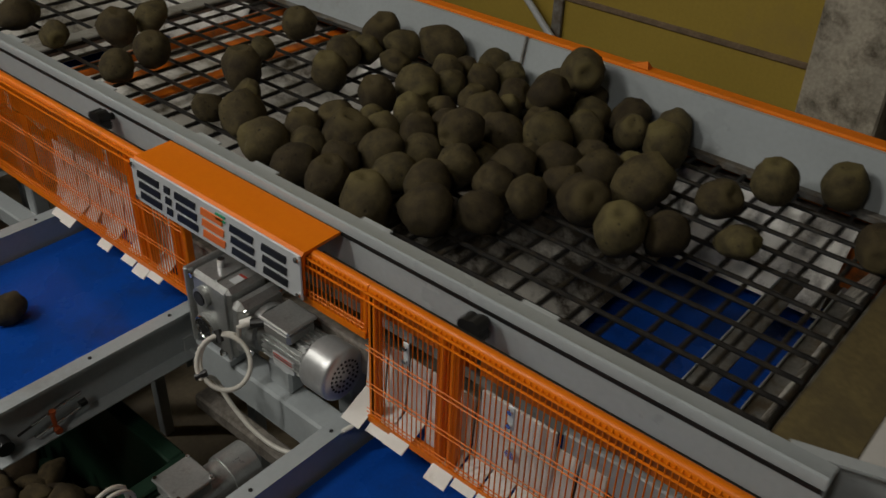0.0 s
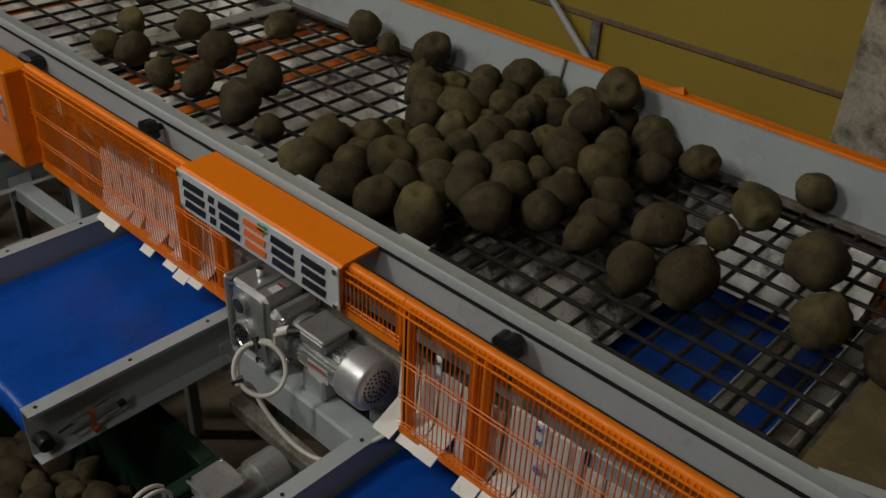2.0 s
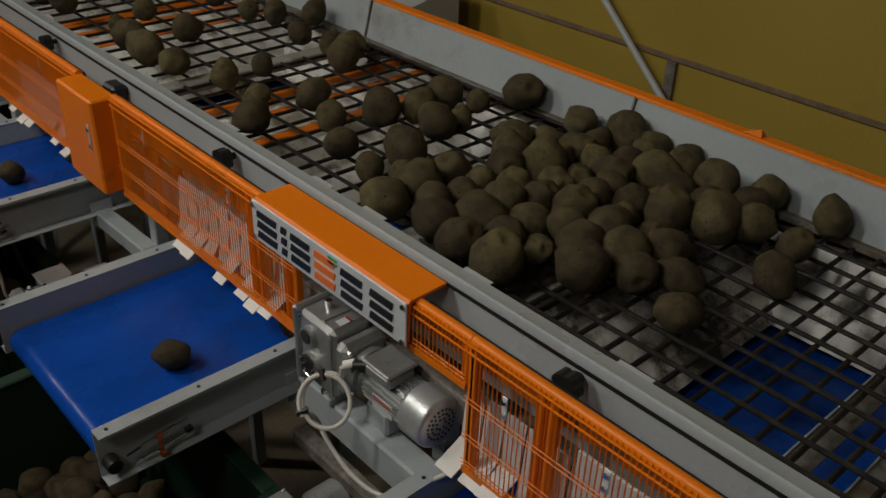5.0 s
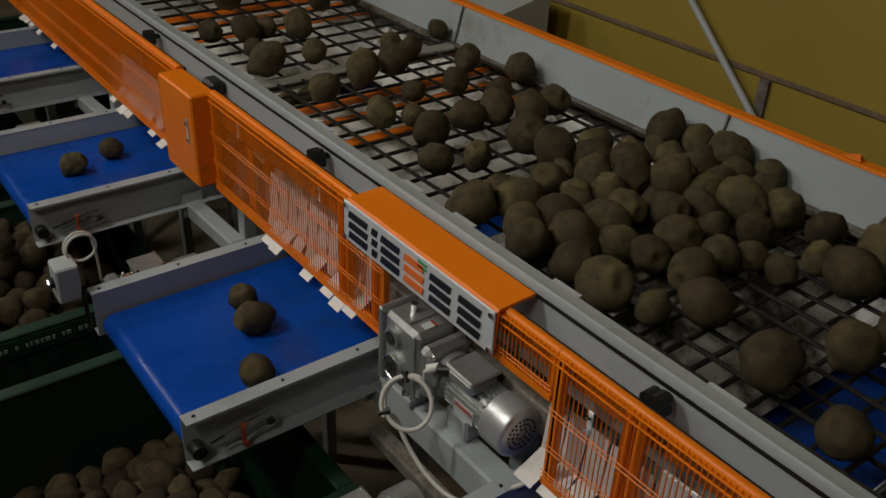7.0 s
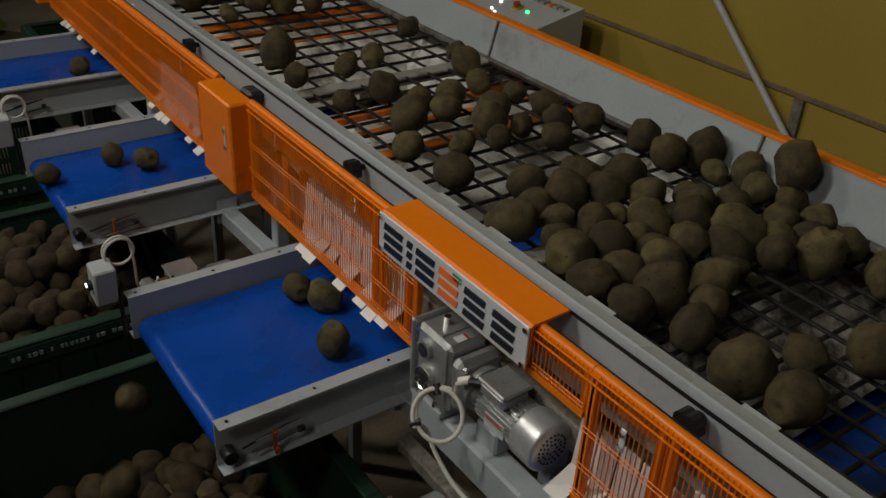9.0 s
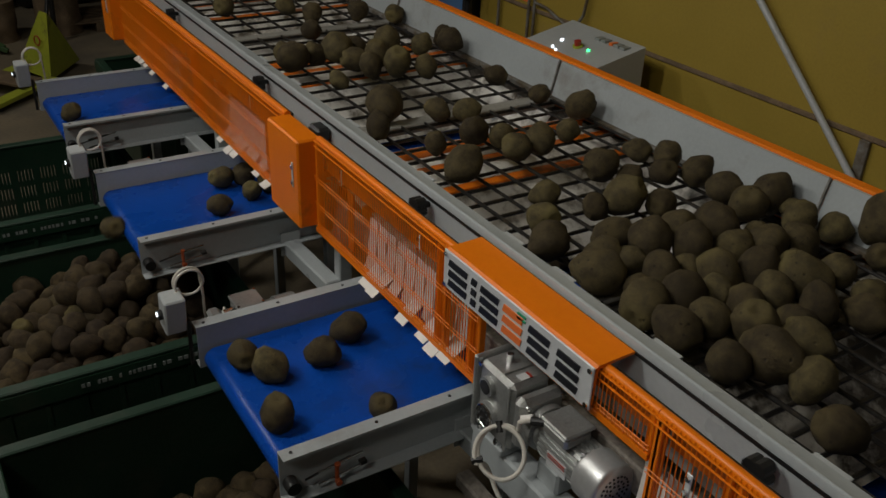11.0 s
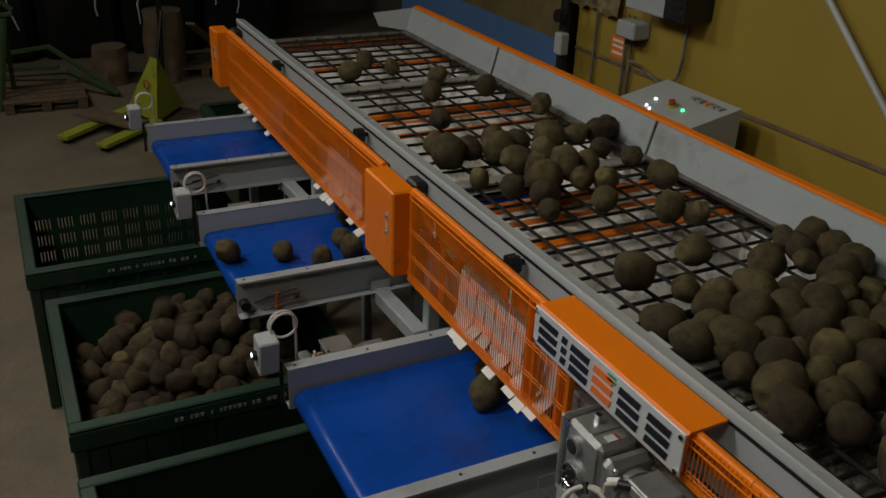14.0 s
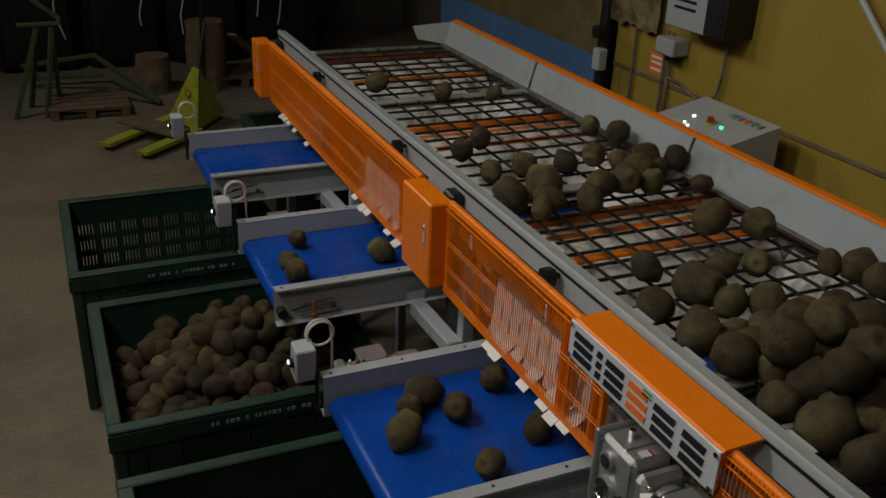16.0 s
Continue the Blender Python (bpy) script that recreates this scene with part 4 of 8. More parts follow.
def harvest_bin(x0, y0, label, slots=False):
    x1, y1, zt = x0 + 1.28, y0 + 1.20, 0.90
    b = thing("harvest_bin", ((x0 + x1) / 2, (y0 + y1) / 2, 0), label, "harvest bin", group="harvest bins")
    for axis, at in (("y", y0 + 0.02), ("y", y1 - 0.05)):
        bm = bmesh.new()
        if slots and at > y0 + 0.5:
            slotted_wall(bm, axis, at, 0.03, x0 + 0.03, x1 - 0.03, 0.13, zt - 0.02, cols=8)
        else:
            box(bm, x0 + 0.03, x1 - 0.03, at, at + 0.03, 0.13, zt - 0.02)
        part("end_wall", bm, BIN, b, smooth=False)
    for k in range(8):
        u = x0 + 0.12 + k * 0.15
        boxed("rib", b, BIN, u, u + 0.02, y0 + 0.010, y0 + 0.0195, 0.14, zt - 0.12)
    for axis, at in (("x", x0 + 0.02), ("x", x1 - 0.05)):
        bm = bmesh.new()
        if slots:
            slotted_wall(bm, axis, at, 0.03, y0 + 0.051, y1 - 0.051, 0.13, zt - 0.02, cols=7)
        else:
            box(bm, at, at + 0.03, y0 + 0.051, y1 - 0.051, 0.13, zt - 0.02)
        part("side_wall", bm, BIN, b, smooth=False)
    bm = bmesh.new()
    for d in ((x0, x1, y0, y0 + 0.06), (x0, x1, y1 - 0.06, y1), (x0, x0 + 0.06, y0 + 0.061, y1 - 0.061), (x1 - 0.06, x1, y0 + 0.061, y1 - 0.061)):
        box(bm, *d, zt - 0.019, zt, bevel=0.006)
    for d in ((x0 - 0.004, x1 + 0.004, y0 - 0.004, y0 + 0.008), (x0 - 0.004, x1 + 0.004, y1 - 0.008, y1 + 0.004), (x0 - 0.004, x0 + 0.008, y0 + 0.009, y1 - 0.009), (x1 - 0.008, x1 + 0.004, y0 + 0.009, y1 - 0.009)):
        box(bm, *d, zt - 0.10, zt - 0.02)
    part("rim", bm, BIN, b, "thick rounded bin rim")
    boxed("base", b, BIN, x0 + 0.02, x1 - 0.02, y0 + 0.02, y1 - 0.02, 0.10, 0.129)
    for k in range(3):
        xx = x0 + 0.03 + k * 0.56
        boxed("runner", b, BIN, xx, xx + 0.10, y0 + 0.02, y1 - 0.02, 0, 0.099, bevel=0.008)
    for x in (x0 + 0.005, x1 - 0.065):
        for y in (y0 + 0.005, y1 - 0.065):
            boxed("corner_post", b, BIN, x, x + 0.06, y, y + 0.06, 0, zt - 0.105, bevel=0.01)
    # unreadable print on the near rim
    rr = random.Random(7)
    u = x0 + 0.42
    while u < x0 + 0.92:
        w = rr.choice((0.010, 0.014, 0.018))
        boxed("print_bar", b, PRINT, u, u + w, y0 - 0.0075, y0 - 0.0045, zt - 0.068, zt - 0.050)
        u += w + rr.choice((0.008, 0.010, 0.03))
    return b


harvest_bin(-1.503, 3.47, "empty dark green slotted harvest bin", True)
harvest_bin(-1.430, 1.93, "dark green harvest bin heaped with muddy roots")
harvest_bin(-1.430, 0.42, "dark green harvest bin part filled with muddy roots")
harvest_bin(-1.40, -1.12, "dark green harvest bin beneath the first belt")
harvest_bin(0.05, 5.08, "dark green harvest bin standing behind the machine")


# ---- muddy round roots ----
def root_mesh(seed, skin):
    bm = bmesh.new()
    bmesh.ops.create_icosphere(bm, subdivisions=3, radius=1.0)
    r = random.Random(seed)
    off = Vector((r.uniform(-9, 9), r.uniform(-9, 9), r.uniform(-9, 9)))
    sx, sy, sz = r.uniform(0.88, 1.06), r.uniform(0.86, 1.04), r.uniform(0.92, 1.22)
    for v in bm.verts:
        d = v.co.normalized()
        k = 1.03 + 0.15 * noise.noise(d * 1.15 + off) + 0.08 * noise.noise(d * 2.6 + off) + 0.035 * noise.noise(d * 6.5 + off) + 0.025 * noise.noise(d * 13 + off)
        # a knobbly collar round a sunken crown, and a blunt tail
        ring = math.exp(-((d.z - 0.86) / 0.05) ** 2)
        k += 0.06 * ring - 0.30 * max(0.0, (d.z - 0.88) / 0.12) ** 2
        k += 0.16 * max(0.0, (-d.z - 0.82) / 0.18) ** 2
        v.co = Vector((d.x * sx, d.y * sy, d.z * sz)) * k
    return finish("root_vegetable", bm, skin, soft=True)


ROOTS = [root_mesh(s, ROOT) for s in range(10)]
# roots for the bins, with the bins' shade in their colour
SHADED_ROOTS = [root_mesh(s + 20, ROOT_SHADED) for s in range(10)]


def root_at(p, r, rng, group, label, shapes=ROOTS):
    ob = new("root_vegetable", rng.choice(shapes))
    ob.scale = (r, r, r)
    ob.location = p
    ob.rotation_euler = (rng.uniform(0, 6), rng.uniform(0, 6), rng.uniform(0, 6))
    return tagged(ob, label, "root vegetable", group)


def heap(x0, x1, y0, y1, height, rng, group, label, single, depth):
    """Roots packed in layers below a surface. The single ones are things; the rest is one mass."""
    cell = 0.124
    mass = bmesh.new()
    nx, ny = int((x1 - x0) / cell), int((y1 - y0) / (cell * 0.88))
    for layer in range(12):
        for j in range(ny + 1):
            for i in range(nx + 1):
                x = x0 + (i + 0.5 * ((j + layer) % 2)) * cell + rng.uniform(-0.02, 0.02)
                y = y0 + (j + 0.33 * (layer % 2)) * cell * 0.88 + rng.uniform(-0.02, 0.02)
                z = 0.20 + layer * 0.09
                h = height(x, y)
                if x > x1 or y > y1 or z > h or z < h - depth:
                    continue
                r = rng.uniform(0.052, 0.070)
                z += rng.uniform(-0.015, 0.02)
                if single and z > h - 0.095:
                    root_at((x, y, z), r, rng, group, label, SHADED_ROOTS)
                else:
                    n0 = len(mass.verts)
                    mass.from_mesh(rng.choice(SHADED_ROOTS))
                    mass.verts.ensure_lookup_table()
                    m = Matrix.LocRotScale((x, y, z), Euler((rng.uniform(0, 6), rng.uniform(0, 6), rng.uniform(0, 6))), (r, r, r))
                    for v in mass.verts[n0:]:
                        v.co = m @ v.co
    me = bpy.data.meshes.new("root_heap")
    mass.to_mesh(me)
    mass.free()
    me.materials.append(ROOT_SHADED)
    me.polygons.foreach_set("use_smooth", [True] * len(me.polygons))
    tagged(new("root_heap", me), "heap of muddy brown root vegetables in a green bin", "root vegetables", kind="stuff")


rng = random.Random(11)
heap(-1.335, -0.30, 2.03, 3.04, lambda x, y: 0.71 + 0.19 * math.exp(-((x + 0.72) / 0.35) ** 2 - ((y - 2.75) / 0.38) ** 2), rng, "roots in the full bin", "muddy brown root vegetable heaped in a green bin", True, 0.20)
heap(-1.335, -0.30, 0.53, 1.52, lambda x, y: 0.47 + 0.28 * math.exp(-((x + 0.90) / 0.50) ** 2 - ((y - 0.84) / 0.45) ** 2), rng, "roots in the part filled bin", "muddy brown root vegetable lying in a green bin", True, 0.19)
heap(-1.30, -0.30, -1.01, -0.03, lambda x, y: 0.52, rng, "roots in the first bin", "muddy brown root vegetable lying in a green bin", False, 0.12)
for x, y in ((-0.75, 4.25), (-0.68, 4.33), (-0.85, 4.36)):
    root_at((x, y, 0.185), 0.055, rng, "roots in the empty bin", "muddy brown root vegetable in an almost empty bin")

# ---- far end of the hall ----
jack = thing("pallet_jack", (-0.1, 8.7, 0), "yellow green hand pallet jack parked on the floor", "pallet jack")
for a, b in (((-1.0, 8.27, 0.07), (-0.15, 9.03, 0.10)), ((-0.665, 7.88, 0.07), (0.0, 8.43, 0.10))):
    bm = bmesh.new()
    beam(bm, a, b, 0.14, 0.045)
    part("fork", bm, LIME, jack)
    bm = bmesh.new()
    tube(bm, (a[0] + 0.02, a[1] + 0.10, 0.033), (a[0] + 0.10, a[1] + 0.03, 0.033), 0.033, 14)
    part("fork_roller", bm, BLACK, jack)
bm = bmesh.new()
vs = [bm.verts.new(v) for v in ((-0.23, 9.10, 0.06), (0.0, 8.50, 0.06), (0.10, 8.74, 0.70), (0.05, 8.86, 0.70), (0.05, 9.35, 0.06), (0.42, 9.12, 0.06), (0.13, 8.80, 0.66))]
for f in ((0, 1, 2, 3), (1, 5, 6, 2), (5, 4, 3, 6), (6, 3, 2), (4, 0, 3), (0, 4, 5, 1)):
    bm.faces.new([vs[i] for i in f])
part("head", bm, LIME, jack, "tapered yellow green lifting head")
bm = bmesh.new()
tube(bm, (0.10, 8.84, 0.6), (0.26, 9.10, 1.15), 0.02, 10)
part("handle", bm, BLACK, jack)
bm = bmesh.new()
sweep(bm, [(-0.035 - 0.02 * math.cos(k * math.pi / 8), 8.755 + 0.04 * math.cos(k * math.pi / 8), 0.42 + 0.05 * math.sin(k * math.pi / 8)) for k in range(17)], 0.007)
part("painted_mark", bm, RED, jack)
board = thing("plank", (-0.5, 8.6, 0.15), "weathered wooden plank lying over the pallet jack forks", "plank")
bm = bmesh.new()
beam(bm, (-0.72, 8.90, 0.145), (-0.22, 8.22, 0.145), 0.28, 0.03)
part("board", bm, WOOD, board)

tre = thing("trestle", (-1.6, 9.75, 0), "old green steel trestle standing on the floor", "trestle")
for a, b in (((-1.85, 9.70, 0), (-1.50, 9.74, 1.02)), ((-1.52, 9.66, 0), (-1.34, 9.74, 1.02)), ((-1.68, 10.15, 0), (-1.50, 9.82, 1.02)), ((-1.36, 10.1, 0), (-1.34, 9.82, 1.02))):
    bm = bmesh.new()
    beam(bm, a, b, 0.05, 0.05)
    part("leg", bm, GREEN_PAINT, tre)
bm = bmesh.new()
beam(bm, (-1.70, 9.78, 1.05), (-1.24, 9.78, 1.06), 0.05, 0.04)
part("top_bar", bm, GREEN_PAINT, tre)
bm = bmesh.new()
beam(bm, (-1.24, 9.80, 1.10), (-1.70, 9.80, 1.50), 0.06, 0.05)
part("arm", bm, GREEN_PAINT, tre)

har = thing("green_implement", (-0.7, 10.3, 0), "green painted farm implement frame lying on pallets", "implement")
for a, b in (((-1.75, 11.0, 0.30), (-0.85, 10.9, 0.42)), ((-0.88, 10.9, 0.42), (-0.25, 9.85, 0.08)), ((-0.74, 10.15, 0.30), (-0.22, 9.80, 0.05)), ((-1.7, 11.0, 0.14), (-0.80, 10.7, 0.20))):
    bm = bmesh.new()
    beam(bm, a, b, 0.05, 0.05)
    part("bar", bm, GREEN_PAINT, har)
for k, (x, y) in enumerate(((-1.05, 9.85), (0.95, 10.75))):
    p = thing("pallet", (x, y, 0), "weathered wooden pallet on the floor", "pallet", group="pallets")
    for i in range(5):
        boxed("deck_board", p, WOOD, x - 0.45, x + 0.45, y - 0.38 + 0.17 * i, y - 0.25 + 0.17 * i, 0.115, 0.135, bevel=0.003)
    for i in range(3):
        boxed("bearer", p, WOOD, x - 0.44 + 0.39 * i, x - 0.34 + 0.39 * i, y - 0.38, y + 0.43, 0, 0.114, bevel=0.004)
for x, y, r, h in ((-0.20, 10.5, 0.22, 0.47), (0.50, 10.6, 0.27, 0.86)):
    w = thing("log_section", (x, y, 0), "upright sawn log section standing on the floor", "log", group="log sections")
    bm = bmesh.new()
    tube(bm, (x, y, 0), (x, y, h), r, 22, r * 0.94)
    bmesh.ops.subdivide_edges(bm, edges=[e for e in bm.edges if abs(e.verts[0].co.z - e.verts[1].co.z) > 0.1], cuts=6)
    for v in bm.verts:
        v.co.x += 0.04 * noise.noise(v.co * 6)
        v.co.y += 0.04 * noise.noise(v.co * 6 + Vector((5, 5, 5)))
    part("trunk", bm, WOOD, w)
post = thing("prop", (0.40, 10.15, 0), "dark steel prop standing on the floor", "prop")
bm = bmesh.new()
tube(bm, (0.36, 10.15, 0), (0.42, 10.15, 1.5), 0.032, 12)
part("tube", bm, BLACK, post)
lean = thing("plank", (0.87, 9.8, 0), "grey weathered plank leaning over a pallet", "plank")
bm = bmesh.new()
beam(bm, (0.656, 9.60, 0.88), (1.40, 10.37, 0.147), 0.13, 0.03)
part("board", bm, WOOD, lean)
rng = random.Random(21)
STRAPS = (-1.21, -0.13, 0.40, 1.44, 1.77)
for k in range(7):
    x0 = -5.4 + 1.12 * k
    bg = thing("bulk_bag", (x0 + 0.5, 12.4, 0), "black film wrapped bulk bag with a white strap", "bulk bag", group="bulk bags")
    bm = bmesh.new()
    box(bm, x0, x0 + 1.06, 11.8, 12.9, 0, 2.2, bevel=0.12)
    bmesh.ops.subdivide_edges(bm, edges=bm.edges[:], cuts=5, use_grid_fill=True)
    for v in bm.verts:
        v.co += 0.05 * Vector((noise.noise(v.co * 2), noise.noise(v.co * 2 + Vector((3, 1, 7))), 0))
        v.co.z = max(0.0, v.co.z)
    part("bag", bm, BAG, bg)
    for x in STRAPS:
        if x0 < x <= x0 + 1.12:
            bm = bmesh.new()
            pts = [(x + 0.05 * math.sin(z * 7 + x) + 0.03 * noise.noise(Vector((k, z * 5, x))), 11.73, z) for z in [0.42 + 0.25 * rng.random() + 0.12 * q for q in range(14)]]
            sweep(bm, pts, 0.012, 6)
            part("strap", bm, STRAP, bg)

# made-up casings above the unseen lamps
for x, y, z in LAMPS:
    lamp = thing("added_light_casing", (x, y, z), "made-up casing over an unseen lamp high in the hall", "lamp", group="ceiling lights")
    boxed("casing", lamp, PALE, x - 0.3, x + 0.3, y - 0.85, y + 0.85, z + 0.05, z + 0.13, bevel=0.01)
    boxed("hanger", lamp, GREY, x - 0.02, x + 0.02, y - 0.02, y + 0.02, z + 0.131, 6.0)


BELT_V = 0.238
# seconds, x and y at which each root rides its belt
RIDERS = {
    1: [
        (0.0, -0.319, 1.118), (5.5, -0.38, 0.909), (7.0, -0.173, 1.195), (7.0, -0.196, 1.06), (7.0, -0.325, 0.783), (9.0, -0.049, 1.271),
        (9.0, 0.016, 1.164), (9.0, -0.096, 0.895), (12.5, -0.464, 1.245), (12.5, -0.619, 1.148), (12.5, -0.57, 0.771), (16.0, -0.28, 1.293),
        (16.0, -0.367, 1.225), (16.0, -0.444, 1.084), (16.0, -0.198, 1.154), (16.0, -0.228, 0.813), (16.0, 0.025, 1.287), (16.0, 0.039, 0.94),
    ],
    2: [
        (5.5, 0.014, 2.652), (5.5, -0.296, 2.587), (7.0, -0.324, 2.647), (7.0, -0.125, 2.723), (9.0, -0.276, 2.79), (9.0, -0.153, 2.662),
        (12.5, -0.419, 2.805), (12.5, -0.306, 2.792), (12.5, -0.335, 2.601), (12.5, -0.221, 2.642), (12.5, -0.536, 2.509), (12.5, 0.034, 2.564),
        (14.5, -0.003, 2.845), (14.5, -0.118, 2.597), (14.5, -0.29, 2.406), (14.5, -0.112, 2.474), (16.0, 0.002, 2.547),
    ],
    3: [
        (9.0, -0.056, 4.11), (3.0, -0.2, 4.3),
    ],
}


def motions():
    # the deck swings along its length
    rows = []
    base = deck.matrix_basis.translation.copy()
    for k in range(0, 481):
        t = k / 30
        s = -0.0159 * math.sin(2 * math.pi * 4.53 * t) - 0.0025 * math.cos(2 * math.pi * 4.53 * t)
        rows.append((t, pose(base.x, base.y + s, base.z)))
    walk(deck, rows)
    rng = random.Random(31)

    def ride(r, *marks):
        """One root carried along the deck through (seconds, x, y, z), hopping and rolling as it goes."""
        ob = root_at((0, 0, 0), r * 0.97, rng, "roots on the deck", "round brown muddy root vegetable on the shaking deck")
        axis = Vector((rng.uniform(-1, 1), rng.uniform(-1, 1), rng.uniform(0.2, 1))).normalized()
        spin = Matrix.Rotation(rng.uniform(0, 6), 4, axis)
        ph, roll, rows = rng.uniform(0, 6), 0.0, []
        (t0, x0, y0, z0), last = marks[0], marks[0][2]
        for t1, x1, y1, z1 in marks[1:]:
            n = max(1, round((t1 - t0) / 0.2))
            pace = abs(y1 - y0) / (t1 - t0)
            for k in range(n if t1 < 16 else n + 1):
                u = k / n
                t, x, y, z = t0 + (t1 - t0) * u, x0 + (x1 - x0) * u, y0 + (y1 - y0) * u, z0 + (z1 - z0) * u
                roll += (last - y) / r * 0.6
                last = y
                free = min(1.0, pace / 0.15) if -1.2 < y < 5.5 else 0.0
                hop = (0.004 + 0.012 * free) * abs(math.sin(t * 7.3 + ph)) if -1.2 < y < 5.5 else 0.0
                rock = Matrix.Rotation((0.10 + 0.2 * free) * math.sin(t * 5.1 + ph), 4, "Y")
                rows.append((t, Matrix.Translation((x, y, z + hop)) @ Matrix.Rotation(roll, 4, "X") @ rock @ spin))
            t0, x0, y0, z0 = t1, x1, y1, z1
        walk(ob, rows)

    ride(0.079, (0, 1.26, -1.03, 1.69), (0.5, 1.26, -1.16, 1.65), (1.5, 1.26, -1.46, 1.58), (2.5, 1.26, -1.76, 1.41), (3.3, 0.40, -2.33, 1.20), (16, 0.40, -2.33, 1.20))
    ride(0.079, (0, 1.56, -0.81, 1.69), (0.5, 1.56, -0.94, 1.69), (2, 1.56, -1.39, 1.60), (3.5, 1.56, -1.84, 1.37), (4.3, 0.55, -2.33, 1.20), (16, 0.55, -2.33, 1.20))
    ride(0.061, (0, 1.03, -0.70, 1.67), (0.5, 1.03, -0.83, 1.67), (1, 1.03, -0.98, 1.67), (2.5, 1.03, -1.43, 1.57), (4, 1.03, -1.88, 1.33), (4.8, 0.70, -2.33, 1.18), (16, 0.70, -2.33, 1.18))
    ride(0.079, (0, 1.41, -0.64, 1.69), (0.5, 1.41, -0.77, 1.69), (1.5, 1.41, -1.07, 1.69), (3, 1.41, -1.52, 1.55), (3.8, 0.85, -2.33, 1.20), (16, 0.85, -2.33, 1.20))
    ride(0.074, (0, 1.21, -0.55, 1.68), (0.5, 1.21, -0.67, 1.68), (1.5, 1.21, -0.97, 1.68), (3, 1.21, -1.42, 1.59), (4, 1.21, -1.72, 1.43), (4.8, 1.00, -2.33, 1.20), (16, 1.00, -2.33, 1.20))
    ride(0.066, (0, 0.93, -0.52, 1.67), (0.5, 0.93, -0.65, 1.67), (1.5, 0.93, -0.95, 1.67), (3, 0.93, -1.40, 1.58), (4.5, 0.93, -1.85, 1.35), (5.3, 1.15, -2.33, 1.19), (16, 1.15, -2.33, 1.19))
    ride(0.087, (0, 0.82, -0.43, 1.69), (2, 0.88, -0.92, 1.69), (2.5, 0.89, -1.07, 1.69), (4, 0.89, -1.52, 1.55), (4.8, 1.30, -2.33, 1.21), (16, 1.30, -2.33, 1.21))
    ride(0.087, (0, 1.12, -0.33, 1.69), (0.5, 1.12, -0.41, 1.69), (2, 1.14, -0.79, 1.69), (3, 1.14, -1.09, 1.68), (4, 1.14, -1.39, 1.61), (5.5, 1.13, -1.84, 1.38), (6.3, 1.45, -2.33, 1.21), (16, 1.45, -2.33, 1.21))
    ride(0.074, (0, 1.41, -0.25, 1.68), (1.5, 1.36, -0.42, 1.68), (2, 1.34, -0.50, 1.68), (3.5, 1.34, -0.94, 1.68), (5, 1.34, -1.39, 1.59), (6.5, 1.36, -1.82, 1.37), (7.3, 1.60, -2.33, 1.20), (16, 1.60, -2.33, 1.20))
    ride(0.079, (0, 0.90, -0.25, 1.69), (1.5, 0.81, -0.48, 1.69), (2, 0.78, -0.57, 1.69), (3.5, 0.77, -1.01, 1.69), (5, 0.77, -1.46, 1.58), (6, 0.77, -1.76, 1.41), (6.8, 0.40, -2.19, 1.20), (16, 0.40, -2.19, 1.20))
    ride(0.055, (0, 1.22, -0.23, 1.66), (1.5, 1.16, -0.41, 1.66), (2, 1.14, -0.49, 1.66), (4, 1.14, -1.07, 1.65), (5, 1.14, -1.37, 1.58), (5.5, 1.14, -1.52, 1.52), (6.3, 0.55, -2.19, 1.18), (16, 0.55, -2.19, 1.18))
    ride(0.070, (0, 1.57, -0.20, 1.68), (2, 1.57, -0.60, 1.68), (3.5, 1.57, -1.04, 1.68), (5, 1.57, -1.49, 1.56), (6, 1.57, -1.79, 1.39), (6.8, 0.70, -2.19, 1.19), (16, 0.70, -2.19, 1.19))
    ride(0.074, (0, 1.09, -0.18, 1.68), (1.5, 1.02, -0.29, 1.68), (2, 0.99, -0.35, 1.68), (4, 0.99, -0.93, 1.68), (5.5, 0.99, -1.38, 1.60), (7, 0.99, -1.83, 1.37), (7.8, 0.85, -2.19, 1.20), (16, 0.85, -2.19, 1.20))
    ride(0.066, (0, 0.97, -0.13, 1.67), (3, 0.90, -0.20, 1.67), (5, 0.85, -0.26, 1.67), (5.5, 0.83, -0.30, 1.67), (6, 0.84, -0.46, 1.67), (6.5, 0.85, -0.64, 1.67), (7.5, 0.85, -0.95, 1.67), (9, 0.85, -1.40, 1.58), (10.5, 0.87, -1.83, 1.36), (11.3, 1.00, -2.19, 1.19), (16, 1.00, -2.19, 1.19))
    ride(0.070, (0, 1.42, -0.11, 1.68), (1.5, 1.47, -0.19, 1.68), (4.5, 1.54, -0.34, 1.68), (5.5, 1.57, -0.42, 1.68), (7.5, 1.57, -1.00, 1.68), (9, 1.57, -1.45, 1.58), (10, 1.57, -1.75, 1.41), (10.8, 1.15, -2.19, 1.19), (16, 1.15, -2.19, 1.19))
    ride(0.066, (0, 0.82, -0.10, 1.67), (3, 0.79, -0.26, 1.67), (5, 0.70, -0.36, 1.67), (5.5, 0.67, -0.42, 1.67), (6.5, 0.49, -0.79, 1.67), (7.5, 0.47, -1.10, 1.65), (8.5, 0.47, -1.40, 1.58), (10, 0.47, -1.85, 1.35), (10.8, 1.30, -2.19, 1.19), (16, 1.30, -2.19, 1.19))
